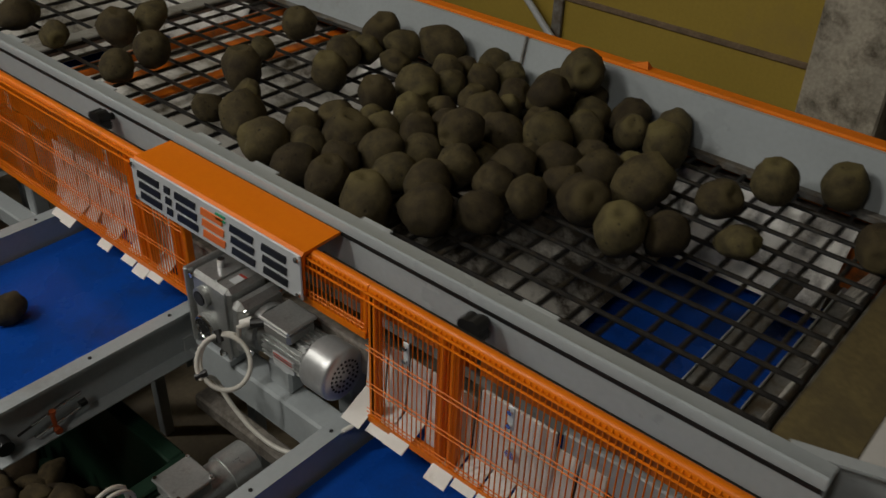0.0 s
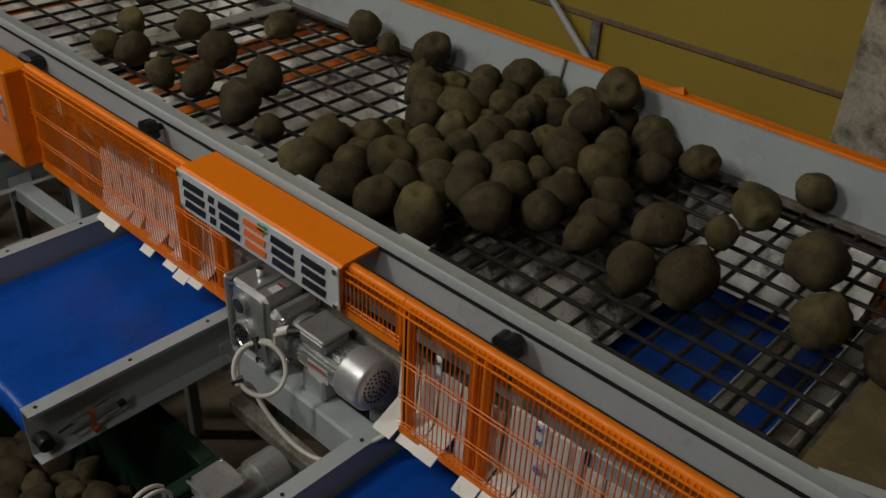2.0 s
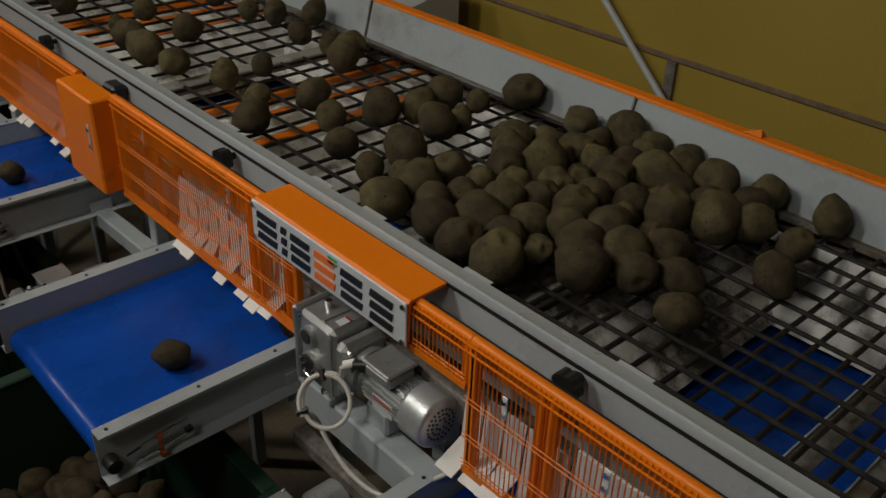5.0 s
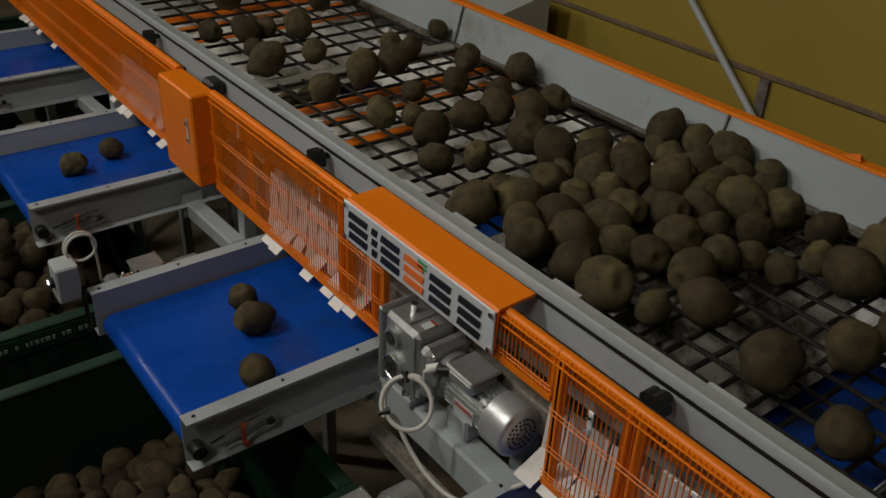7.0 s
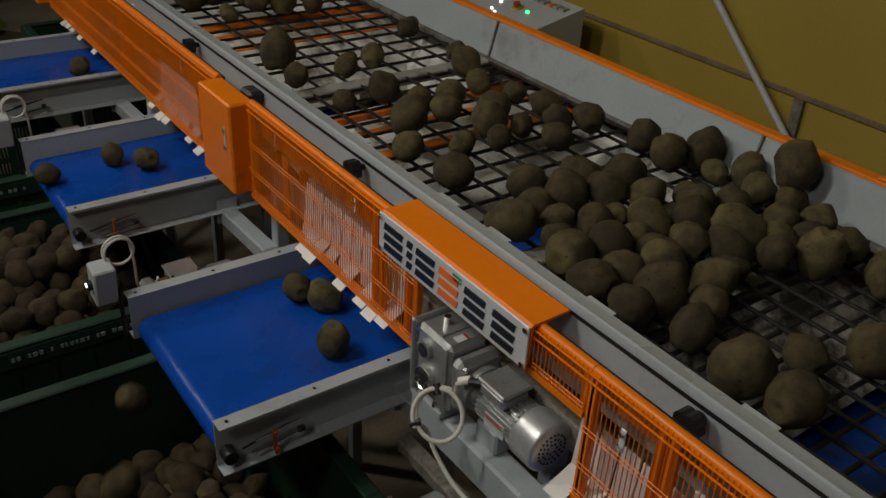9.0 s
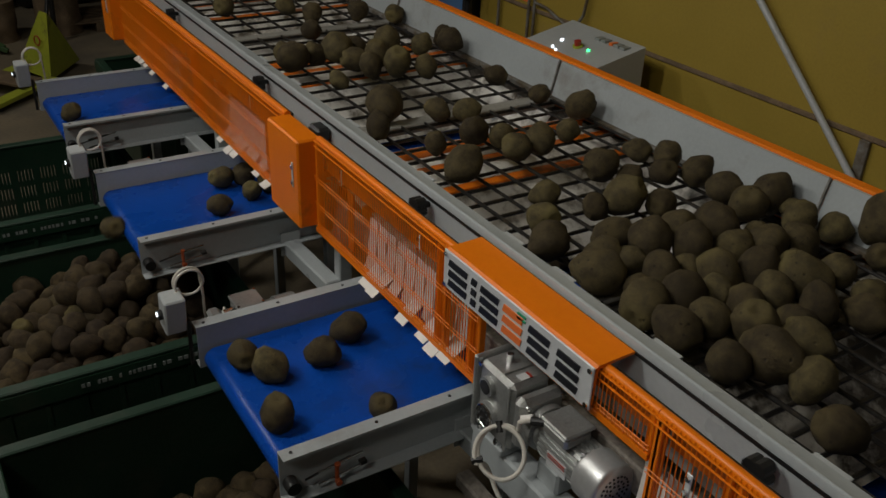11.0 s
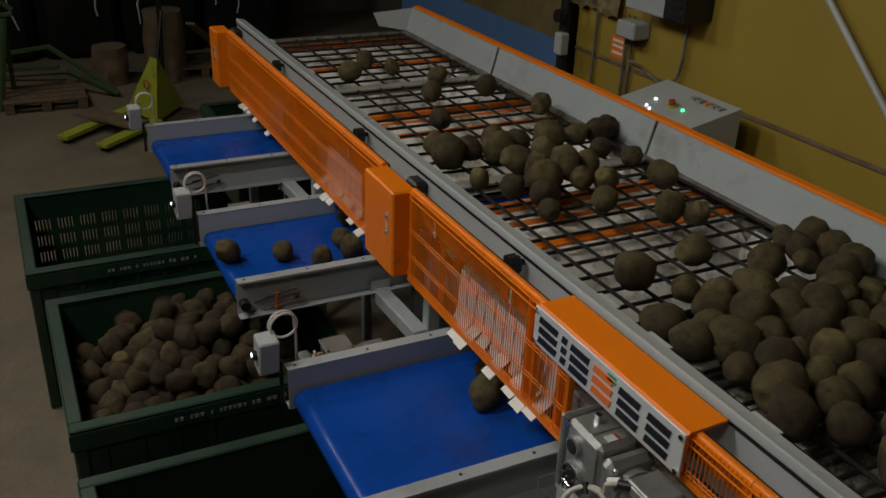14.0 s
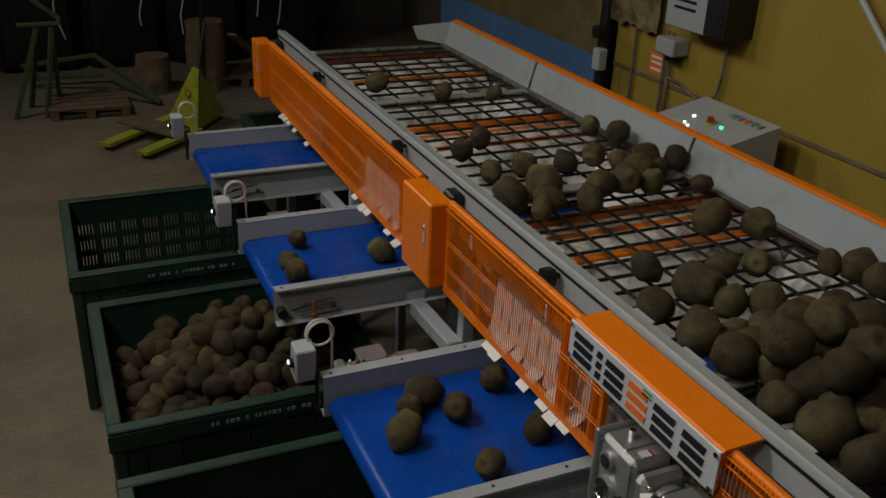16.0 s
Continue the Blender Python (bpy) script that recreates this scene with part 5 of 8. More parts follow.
    ride(0.061, (0, 1.20, -0.09, 1.67), (2, 1.32, -0.12, 1.67), (5, 1.29, -0.39, 1.67), (5.5, 1.28, -0.46, 1.67), (7.5, 1.28, -1.04, 1.67), (9, 1.28, -1.49, 1.55), (10, 1.28, -1.78, 1.39), (10.8, 1.45, -2.19, 1.18), (16, 1.45, -2.19, 1.18))
    ride(0.070, (0, 1.07, -0.05, 1.68), (2, 1.05, -0.14, 1.68), (5, 1.08, -0.44, 1.68), (5.5, 1.09, -0.51, 1.68), (7, 1.09, -0.94, 1.68), (8.5, 1.09, -1.39, 1.59), (10, 1.09, -1.84, 1.36), (10.8, 1.60, -2.19, 1.19), (16, 1.60, -2.19, 1.19))
    ride(0.066, (0, 0.65, -0.05, 1.67), (2, 0.73, -0.42, 1.67), (4, 0.73, -1.01, 1.67), (5.5, 0.73, -1.46, 1.57), (6.5, 0.73, -1.76, 1.40), (7.3, 0.40, -2.05, 1.19), (16, 0.40, -2.05, 1.19))
    ride(0.074, (0, 1.53, -0.04, 1.68), (1, 1.51, -0.06, 1.68), (1.5, 1.46, -0.06, 1.68), (4.5, 1.42, -0.13, 1.68), (5.5, 1.40, -0.18, 1.68), (6, 1.39, -0.31, 1.68), (8.5, 1.39, -1.06, 1.68), (10, 1.39, -1.51, 1.55), (10.8, 0.55, -2.05, 1.20), (16, 0.55, -2.05, 1.20))
    ride(0.074, (0, 1.31, 0.01, 1.68), (2, 1.29, 0.03, 1.68), (5, 1.30, -0.23, 1.68), (5.5, 1.29, -0.28, 1.68), (6, 1.29, -0.40, 1.68), (8, 1.29, -1.00, 1.68), (9.5, 1.29, -1.45, 1.58), (10.5, 1.29, -1.75, 1.41), (11.3, 0.70, -2.05, 1.20), (16, 0.70, -2.05, 1.20))
    ride(0.070, (0, 0.80, 0.02, 1.68), (3, 0.79, -0.07, 1.68), (5, 0.75, -0.17, 1.68), (5.5, 0.72, -0.22, 1.68), (6.5, 0.50, -0.56, 1.68), (8, 0.48, -1.02, 1.68), (9.5, 0.48, -1.47, 1.57), (10.5, 0.48, -1.77, 1.40), (11.3, 0.85, -2.05, 1.19), (16, 0.85, -2.05, 1.19))
    ride(0.074, (0, 0.94, 0.04, 1.68), (3, 0.93, -0.04, 1.68), (5.5, 0.95, -0.17, 1.68), (6, 0.98, -0.28, 1.68), (6.5, 1.03, -0.42, 1.68), (8.5, 1.04, -1.02, 1.68), (10, 1.04, -1.47, 1.57), (11, 1.04, -1.77, 1.40), (11.8, 1.00, -2.05, 1.20), (16, 1.00, -2.05, 1.20))
    ride(0.087, (0, 0.53, 0.05, 1.69), (2, 0.67, 0.07, 1.69), (5, 0.64, -0.05, 1.69), (5.5, 0.64, -0.08, 1.69), (6, 0.65, -0.16, 1.69), (6.5, 0.63, -0.29, 1.69), (8, 0.47, -0.75, 1.69), (9, 0.46, -1.05, 1.69), (10.5, 0.46, -1.50, 1.57), (11.5, 0.46, -1.79, 1.40), (12.3, 1.15, -2.05, 1.21), (16, 1.15, -2.05, 1.21))
    ride(0.055, (0, 1.05, 0.06, 1.66), (3, 1.03, 0.02, 1.66), (5.5, 1.00, -0.05, 1.66), (6.5, 1.03, -0.04, 1.66), (7, 1.03, -0.17, 1.66), (10, 1.03, -1.07, 1.66), (11.5, 1.03, -1.52, 1.53), (12.3, 1.30, -2.05, 1.18), (16, 1.30, -2.05, 1.18))
    ride(0.087, (0, 1.17, 0.07, 1.69), (3, 1.16, -0.06, 1.69), (4, 1.18, -0.09, 1.69), (5.5, 1.24, -0.15, 1.69), (6, 1.28, -0.13, 1.69), (6.5, 1.33, -0.18, 1.69), (9.5, 1.35, -1.06, 1.69), (11, 1.35, -1.51, 1.56), (11.8, 1.45, -2.05, 1.21), (16, 1.45, -2.05, 1.21))
    ride(0.074, (0, 1.44, 0.07, 1.68), (1, 1.50, 0.07, 1.68), (1.5, 1.55, 0.05, 1.68), (4.5, 1.55, -0.11, 1.68), (5.5, 1.53, -0.18, 1.68), (8.5, 1.53, -1.06, 1.68), (10, 1.53, -1.51, 1.55), (10.8, 1.60, -2.05, 1.20), (16, 1.60, -2.05, 1.20))
    ride(0.079, (0, 0.64, 0.15, 1.69), (2, 0.72, 0.21, 1.69), (5, 0.75, 0.05, 1.69), (5.5, 0.75, 0.02, 1.69), (6, 0.71, 0.03, 1.69), (6.5, 0.65, 0.00, 1.69), (8, 0.66, -0.53, 1.69), (9.5, 0.66, -0.98, 1.69), (11, 0.66, -1.43, 1.59), (12, 0.66, -1.73, 1.43), (12.8, 0.40, -1.91, 1.20), (16, 0.40, -1.91, 1.20))
    ride(0.055, (0, 0.94, 0.16, 1.66), (2.5, 1.04, 0.14, 1.66), (4, 1.04, 0.10, 1.66), (4.5, 1.04, 0.11, 1.66), (5.5, 1.02, 0.08, 1.66), (6, 1.02, 0.08, 1.66), (6.5, 1.02, 0.06, 1.66), (7, 1.02, -0.06, 1.66), (10, 1.02, -0.96, 1.66), (11.5, 1.02, -1.41, 1.57), (12.5, 1.01, -1.70, 1.42), (13.3, 0.55, -1.91, 1.18), (16, 0.55, -1.91, 1.18))
    ride(0.079, (0, 0.79, 0.16, 1.69), (1, 0.82, 0.14, 1.69), (1.5, 0.85, 0.16, 1.69), (4.5, 0.83, -0.03, 1.69), (5.5, 0.82, -0.11, 1.69), (6, 0.83, -0.23, 1.69), (8.5, 0.83, -0.98, 1.69), (10, 0.83, -1.43, 1.59), (11, 0.83, -1.73, 1.43), (11.8, 0.70, -1.91, 1.20), (16, 0.70, -1.91, 1.20))
    ride(0.066, (0, 1.58, 0.16, 1.67), (3, 1.58, 0.19, 1.67), (4.5, 1.58, 0.17, 1.67), (5, 1.58, 0.22, 1.67), (5.5, 1.57, 0.22, 1.67), (6, 1.52, 0.20, 1.67), (6.5, 1.45, 0.23, 1.67), (7.5, 1.46, 0.17, 1.67), (8, 1.46, 0.12, 1.67), (9, 1.39, -0.05, 1.67), (12, 1.39, -0.28, 1.67), (12.5, 1.39, -0.33, 1.67), (15, 1.39, -1.02, 1.67), (15.5, 1.39, -1.17, 1.64), (16, 1.39, -1.30, 1.61))
    ride(0.066, (0, 1.27, 0.17, 1.67), (1, 1.31, 0.14, 1.67), (2, 1.39, 0.09, 1.67), (5, 1.33, -0.04, 1.67), (5.5, 1.33, -0.06, 1.67), (6, 1.41, -0.18, 1.67), (6.5, 1.45, -0.27, 1.67), (9, 1.46, -1.00, 1.67), (10.5, 1.46, -1.45, 1.57), (11.5, 1.45, -1.75, 1.41), (12.3, 0.85, -1.91, 1.19), (16, 0.85, -1.91, 1.19))
    ride(0.087, (0, 1.52, 0.17, 1.80), (2, 1.53, 0.18, 1.81), (2.5, 1.51, 0.15, 1.79), (3, 1.49, 0.10, 1.74), (3.5, 1.48, 0.08, 1.69), (5.5, 1.45, -0.01, 1.69), (6, 1.48, -0.06, 1.69), (6.5, 1.52, -0.14, 1.69), (9.5, 1.52, -1.03, 1.69), (11, 1.52, -1.48, 1.58), (12, 1.53, -1.77, 1.42), (12.8, 1.00, -1.91, 1.21), (16, 1.00, -1.91, 1.21))
    ride(0.070, (0, 1.33, 0.19, 1.77), (1.5, 1.36, 0.19, 1.78), (2, 1.36, 0.19, 1.75), (2.5, 1.34, 0.18, 1.68), (5.5, 1.31, 0.07, 1.68), (6, 1.31, 0.06, 1.68), (6.5, 1.35, 0.00, 1.68), (7, 1.36, -0.11, 1.68), (10, 1.36, -1.01, 1.68), (11.5, 1.36, -1.46, 1.57), (12.5, 1.36, -1.76, 1.40), (13.3, 1.15, -1.91, 1.19), (16, 1.15, -1.91, 1.19))
    ride(0.087, (0, 1.07, 0.20, 1.69), (2, 1.18, 0.15, 1.69), (4, 1.15, 0.06, 1.69), (5.5, 1.12, -0.05, 1.69), (6, 1.13, -0.11, 1.69), (6.5, 1.16, -0.18, 1.69), (9.5, 1.17, -1.06, 1.69), (11, 1.17, -1.51, 1.56), (11.8, 1.30, -1.91, 1.21), (16, 1.30, -1.91, 1.21))
    ride(0.087, (0, 0.43, 0.21, 1.69), (2.5, 0.50, 0.19, 1.69), (5.5, 0.47, 0.14, 1.69), (6.5, 0.45, 0.16, 1.69), (7, 0.47, 0.06, 1.69), (8, 0.47, -0.23, 1.69), (9, 0.48, -0.32, 1.69), (11.5, 0.48, -1.05, 1.69), (13, 0.48, -1.50, 1.57), (13.5, 0.48, -1.65, 1.48), (14.3, 1.45, -1.91, 1.21), (16, 1.45, -1.91, 1.21))
    ride(0.079, (0, 0.88, 0.22, 1.77), (1, 0.92, 0.23, 1.75), (1.5, 0.93, 0.23, 1.78), (2, 0.95, 0.25, 1.69), (5, 0.91, 0.06, 1.69), (5.5, 0.90, 0.03, 1.69), (6, 0.86, 0.00, 1.69), (6.5, 0.79, 0.04, 1.69), (7, 0.75, -0.04, 1.69), (7.5, 0.70, -0.19, 1.69), (8, 0.66, -0.31, 1.69), (9, 0.49, -0.48, 1.69), (11, 0.47, -1.06, 1.69), (12.5, 0.47, -1.51, 1.55), (13.3, 1.60, -1.91, 1.20), (16, 1.60, -1.91, 1.20))
    ride(0.087, (0, 1.43, 0.25, 1.69), (3, 1.44, 0.25, 1.69), (5.5, 1.34, 0.20, 1.69), (6.5, 1.27, 0.26, 1.69), (8, 1.30, 0.02, 1.69), (9, 1.22, -0.05, 1.69), (12, 1.22, -0.20, 1.69), (12.5, 1.22, -0.24, 1.69), (13, 1.23, -0.35, 1.69), (15.5, 1.23, -1.07, 1.69), (16, 1.23, -1.19, 1.65))
    ride(0.070, (0, 0.95, 0.28, 1.68), (1, 1.00, 0.30, 1.68), (1.5, 1.00, 0.27, 1.68), (2, 1.08, 0.28, 1.68), (4, 1.04, 0.20, 1.68), (4.5, 1.05, 0.26, 1.68), (5.5, 1.03, 0.21, 1.68), (6, 0.96, 0.17, 1.68), (6.5, 0.78, 0.18, 1.68), (8, 0.62, -0.03, 1.68), (9, 0.52, -0.11, 1.68), (12, 0.52, -0.53, 1.68), (12.5, 0.52, -0.61, 1.68), (14, 0.52, -1.05, 1.68), (15.5, 0.52, -1.50, 1.55), (16, 0.52, -1.62, 1.48))
    ride(0.070, (0, 0.64, 0.29, 1.68), (2, 0.70, 0.33, 1.68), (5, 0.74, 0.26, 1.68), (5.5, 0.75, 0.25, 1.68), (6.5, 0.70, 0.28, 1.68), (8, 0.70, 0.11, 1.68), (9, 0.65, -0.06, 1.68), (12, 0.63, -0.28, 1.68), (12.5, 0.63, -0.33, 1.68), (15, 0.63, -1.02, 1.68), (15.5, 0.63, -1.17, 1.64), (16, 0.63, -1.30, 1.61))
    ride(0.074, (0, 1.57, 0.30, 1.68), (2, 1.57, 0.34, 1.68), (4, 1.53, 0.29, 1.68), (4.5, 1.50, 0.25, 1.68), (5, 1.48, 0.17, 1.68), (5.5, 1.47, 0.15, 1.68), (6.5, 1.36, 0.14, 1.68), (8, 1.39, -0.10, 1.68), (9, 1.32, -0.24, 1.68), (11.5, 1.31, -0.97, 1.68), (13, 1.31, -1.42, 1.59), (14, 1.31, -1.72, 1.43), (14.8, 0.55, -2.33, 1.30), (16, 0.55, -2.33, 1.30))
    ride(0.055, (0, 0.53, 0.30, 1.66), (3, 0.62, 0.22, 1.66), (5.5, 0.66, 0.12, 1.66), (6, 0.63, 0.13, 1.66), (6.5, 0.59, 0.12, 1.66), (7, 0.53, -0.08, 1.66), (8, 0.43, -0.55, 1.66), (9.5, 0.42, -1.02, 1.66), (11, 0.42, -1.47, 1.55), (12, 0.42, -1.77, 1.38), (12.8, 0.70, -2.33, 1.28), (16, 0.70, -2.33, 1.28))
    ride(0.070, (0, 0.80, 0.32, 1.68), (2.5, 0.84, 0.29, 1.68), (4, 0.84, 0.21, 1.68), (5.5, 0.80, 0.13, 1.68), (6, 0.82, 0.13, 1.68), (6.5, 0.91, 0.11, 1.68), (7, 0.92, -0.01, 1.68), (10, 0.94, -0.89, 1.68), (10.5, 0.94, -1.04, 1.68), (12, 0.94, -1.48, 1.56), (13, 0.92, -1.77, 1.40), (13.8, 0.85, -2.33, 1.29), (16, 0.85, -2.33, 1.29))
    ride(0.055, (0, 1.30, 0.34, 1.66), (2, 1.25, 0.30, 1.66), (5, 1.21, 0.09, 1.66), (6, 1.20, 0.02, 1.66), (6.5, 1.20, -0.05, 1.66), (9.5, 1.19, -0.93, 1.66), (11, 1.19, -1.38, 1.58), (12, 1.20, -1.67, 1.44), (12.8, 1.00, -2.33, 1.28), (16, 1.00, -2.33, 1.28))
    ride(0.079, (0, 1.17, 0.35, 1.69), (1, 1.14, 0.35, 1.69), (2, 1.01, 0.39, 1.69), (4, 0.95, 0.28, 1.69), (5, 0.92, 0.22, 1.69), (5.5, 0.90, 0.20, 1.69), (6, 0.86, 0.25, 1.69), (6.5, 0.89, 0.24, 1.69), (7, 0.89, 0.13, 1.69), (8, 0.88, -0.16, 1.69), (8.5, 0.88, -0.32, 1.69), (11, 0.88, -1.06, 1.69), (12.5, 0.89, -1.52, 1.55), (13.3, 1.15, -2.33, 1.30), (16, 1.15, -2.33, 1.30))
    ride(0.066, (0, 1.41, 0.39, 1.67), (2.5, 1.45, 0.38, 1.67), (5.5, 1.36, 0.34, 1.67), (6.5, 1.35, 0.38, 1.67), (8, 1.37, 0.21, 1.67), (9, 1.32, 0.06, 1.67), (12, 1.32, -0.10, 1.67), (12.5, 1.31, -0.13, 1.67), (14.5, 1.30, -0.39, 1.67), (16, 1.30, -0.77, 1.67))
    ride(0.079, (0, 0.45, 0.40, 1.69), (3, 0.46, 0.34, 1.69), (5, 0.47, 0.31, 1.69), (5.5, 0.46, 0.32, 1.69), (6, 0.47, 0.40, 1.69), (6.5, 0.45, 0.43, 1.69), (8, 0.44, 0.26, 1.69), (11, 0.47, 0.16, 1.69), (13, 0.50, 0.09, 1.69), (14.5, 0.47, 0.08, 1.69), (15.5, 0.49, -0.02, 1.69), (16, 0.49, -0.05, 1.69))
    ride(0.066, (0, 1.02, 0.40, 1.67), (1, 1.03, 0.43, 1.67), (1.5, 1.10, 0.47, 1.67), (2, 1.13, 0.42, 1.67), (4, 1.12, 0.28, 1.67), (4.5, 1.13, 0.17, 1.67), (5.5, 1.12, 0.11, 1.67), (6.5, 1.14, 0.12, 1.67), (7.5, 1.18, -0.06, 1.67), (8, 1.19, -0.16, 1.67), (11, 1.20, -1.05, 1.67), (12.5, 1.20, -1.50, 1.54), (13, 1.20, -1.65, 1.46), (13.8, 1.30, -2.33, 1.29), (16, 1.30, -2.33, 1.29))
    ride(0.079, (0, 0.70, 0.41, 1.69), (1.5, 0.77, 0.43, 1.69), (4.5, 0.76, 0.41, 1.69), (6.5, 0.77, 0.39, 1.69), (8, 0.75, 0.24, 1.69), (8.5, 0.71, 0.20, 1.69), (11.5, 0.70, 0.04, 1.69), (12.5, 0.69, -0.02, 1.69), (13.5, 0.72, -0.09, 1.69), (16, 0.69, -0.24, 1.69))
    ride(0.074, (0, 0.89, 0.42, 1.68), (1.5, 0.91, 0.42, 1.68), (4.5, 0.87, 0.35, 1.68), (5.5, 0.87, 0.33, 1.68), (6, 0.89, 0.35, 1.68), (6.5, 1.00, 0.33, 1.68), (7, 1.00, 0.27, 1.68), (8, 1.05, 0.13, 1.68), (8.5, 1.04, 0.11, 1.68), (9, 1.00, 0.14, 1.68), (12, 0.99, -0.00, 1.68), (15, 1.00, -0.17, 1.68), (16, 1.00, -0.24, 1.68))
    ride(0.061, (0, 1.25, 0.47, 1.67), (2, 1.24, 0.43, 1.67), (4, 1.22, 0.28, 1.67), (4.5, 1.17, 0.28, 1.67), (5.5, 1.15, 0.22, 1.67), (6.5, 1.05, 0.21, 1.67), (7.5, 1.05, 0.03, 1.67), (8, 1.01, -0.08, 1.67), (8.5, 0.86, -0.20, 1.67), (9, 0.71, -0.36, 1.67), (9.5, 0.68, -0.51, 1.67), (11, 0.68, -0.96, 1.67), (12.5, 0.68, -1.41, 1.58), (14, 0.66, -1.85, 1.35), (14.8, 1.45, -2.33, 1.28), (16, 1.45, -2.33, 1.28))
    ride(0.070, (0, 0.57, 0.47, 1.68), (3, 0.60, 0.34, 1.68), (5.5, 0.60, 0.21, 1.68), (6.5, 0.55, 0.25, 1.68), (7, 0.50, 0.22, 1.68), (8, 0.45, 0.12, 1.68), (11, 0.49, -0.03, 1.68), (12, 0.52, -0.07, 1.68), (13.5, 0.58, -0.05, 1.68), (14, 0.60, -0.02, 1.68), (16, 0.62, -0.10, 1.68))
    ride(0.055, (0, 1.13, 0.51, 1.66), (1, 1.15, 0.52, 1.66), (2, 1.19, 0.51, 1.66), (5, 1.15, 0.39, 1.66), (5.5, 1.14, 0.38, 1.66), (6.5, 1.07, 0.43, 1.66), (8, 1.01, 0.24, 1.66), (8.5, 0.95, 0.17, 1.66), (9, 0.91, 0.07, 1.66), (12, 0.86, 0.03, 1.66), (15, 0.85, -0.11, 1.66), (16, 0.85, -0.15, 1.66))
    ride(0.066, (0, 1.53, 0.51, 1.67), (2.5, 1.47, 0.49, 1.67), (4.5, 1.48, 0.38, 1.67), (5, 1.48, 0.33, 1.67), (5.5, 1.47, 0.30, 1.67), (6, 1.55, 0.31, 1.67), (6.5, 1.57, 0.32, 1.67), (8, 1.58, 0.15, 1.67), (9, 1.46, 0.12, 1.67), (12, 1.44, -0.02, 1.67), (14.5, 1.44, -0.15, 1.67), (16, 1.44, -0.32, 1.67))
    ride(0.070, (0, 0.82, 0.52, 1.68), (2.5, 0.87, 0.54, 1.68), (5.5, 0.88, 0.45, 1.68), (6, 0.88, 0.48, 1.68), (6.5, 0.93, 0.53, 1.68), (7.5, 0.95, 0.45, 1.68), (8, 0.95, 0.40, 1.68), (9, 0.92, 0.25, 1.68), (12, 0.94, 0.14, 1.68), (15, 0.94, 0.00, 1.68), (16, 0.94, -0.05, 1.68))
    ride(0.070, (0, 1.40, 0.54, 1.68), (3, 1.32, 0.41, 1.68), (4, 1.28, 0.37, 1.68), (4.5, 1.27, 0.33, 1.68), (5.5, 1.23, 0.30, 1.68), (6.5, 1.14, 0.29, 1.68), (7, 1.13, 0.22, 1.68), (8, 1.15, 0.03, 1.68), (8.5, 1.13, 0.02, 1.68), (9, 1.10, 0.04, 1.68), (12, 1.09, -0.10, 1.68), (14, 1.08, -0.23, 1.68), (14.5, 1.08, -0.28, 1.68), (16, 1.08, -0.66, 1.68))
    ride(0.074, (0, 1.00, 0.55, 1.68), (2, 1.00, 0.53, 1.68), (5, 1.00, 0.38, 1.68), (5.5, 1.00, 0.37, 1.68), (6, 1.00, 0.41, 1.68), (6.5, 0.90, 0.41, 1.68), (8, 0.88, 0.29, 1.68), (9, 0.80, 0.05, 1.68), (12, 0.79, -0.11, 1.68), (14, 0.78, -0.27, 1.68), (14.5, 0.78, -0.33, 1.68), (16, 0.78, -0.71, 1.68))
    ride(0.079, (0, 0.45, 0.55, 1.69), (2, 0.44, 0.51, 1.69), (5, 0.50, 0.45, 1.69), (5.5, 0.54, 0.45, 1.69), (6, 0.63, 0.46, 1.69), (6.5, 0.65, 0.49, 1.69), (8, 0.65, 0.35, 1.69), (8.5, 0.66, 0.37, 1.69), (11.5, 0.64, 0.29, 1.69), (12.5, 0.64, 0.26, 1.69), (14, 0.65, 0.31, 1.69), (14.5, 0.65, 0.31, 1.69), (15, 0.65, 0.28, 1.69), (15.5, 0.66, 0.24, 1.77), (16, 0.63, 0.20, 1.80))
    ride(0.087, (0, 0.69, 0.56, 1.69), (1.5, 0.68, 0.54, 1.69), (4.5, 0.62, 0.40, 1.69), (5.5, 0.63, 0.34, 1.69), (6, 0.62, 0.34, 1.69), (6.5, 0.60, 0.37, 1.69), (8.5, 0.57, 0.14, 1.69), (9, 0.58, 0.07, 1.69), (12, 0.64, -0.14, 1.69), (13, 0.62, -0.19, 1.69), (14, 0.60, -0.23, 1.69), (14.5, 0.61, -0.28, 1.69), (16, 0.61, -0.65, 1.69))
    ride(0.061, (0, 1.30, 0.62, 1.67), (2, 1.35, 0.58, 1.67), (5, 1.28, 0.42, 1.67), (6.5, 1.20, 0.39, 1.67), (7.5, 1.26, 0.23, 1.67), (8, 1.27, 0.15, 1.67), (9, 1.21, 0.11, 1.67), (12, 1.21, -0.04, 1.67), (14.5, 1.21, -0.18, 1.67), (16, 1.21, -0.44, 1.67))
    ride(0.070, (0, 0.57, 0.63, 1.68), (3, 0.56, 0.59, 1.68), (5.5, 0.59, 0.56, 1.68), (6, 0.57, 0.56, 1.68), (6.5, 0.52, 0.55, 1.68), (8, 0.53, 0.36, 1.68), (9, 0.59, 0.23, 1.68), (12, 0.63, 0.13, 1.68), (14.5, 0.69, 0.09, 1.68), (15.5, 0.68, 0.05, 1.68), (16, 0.69, 0.01, 1.68))
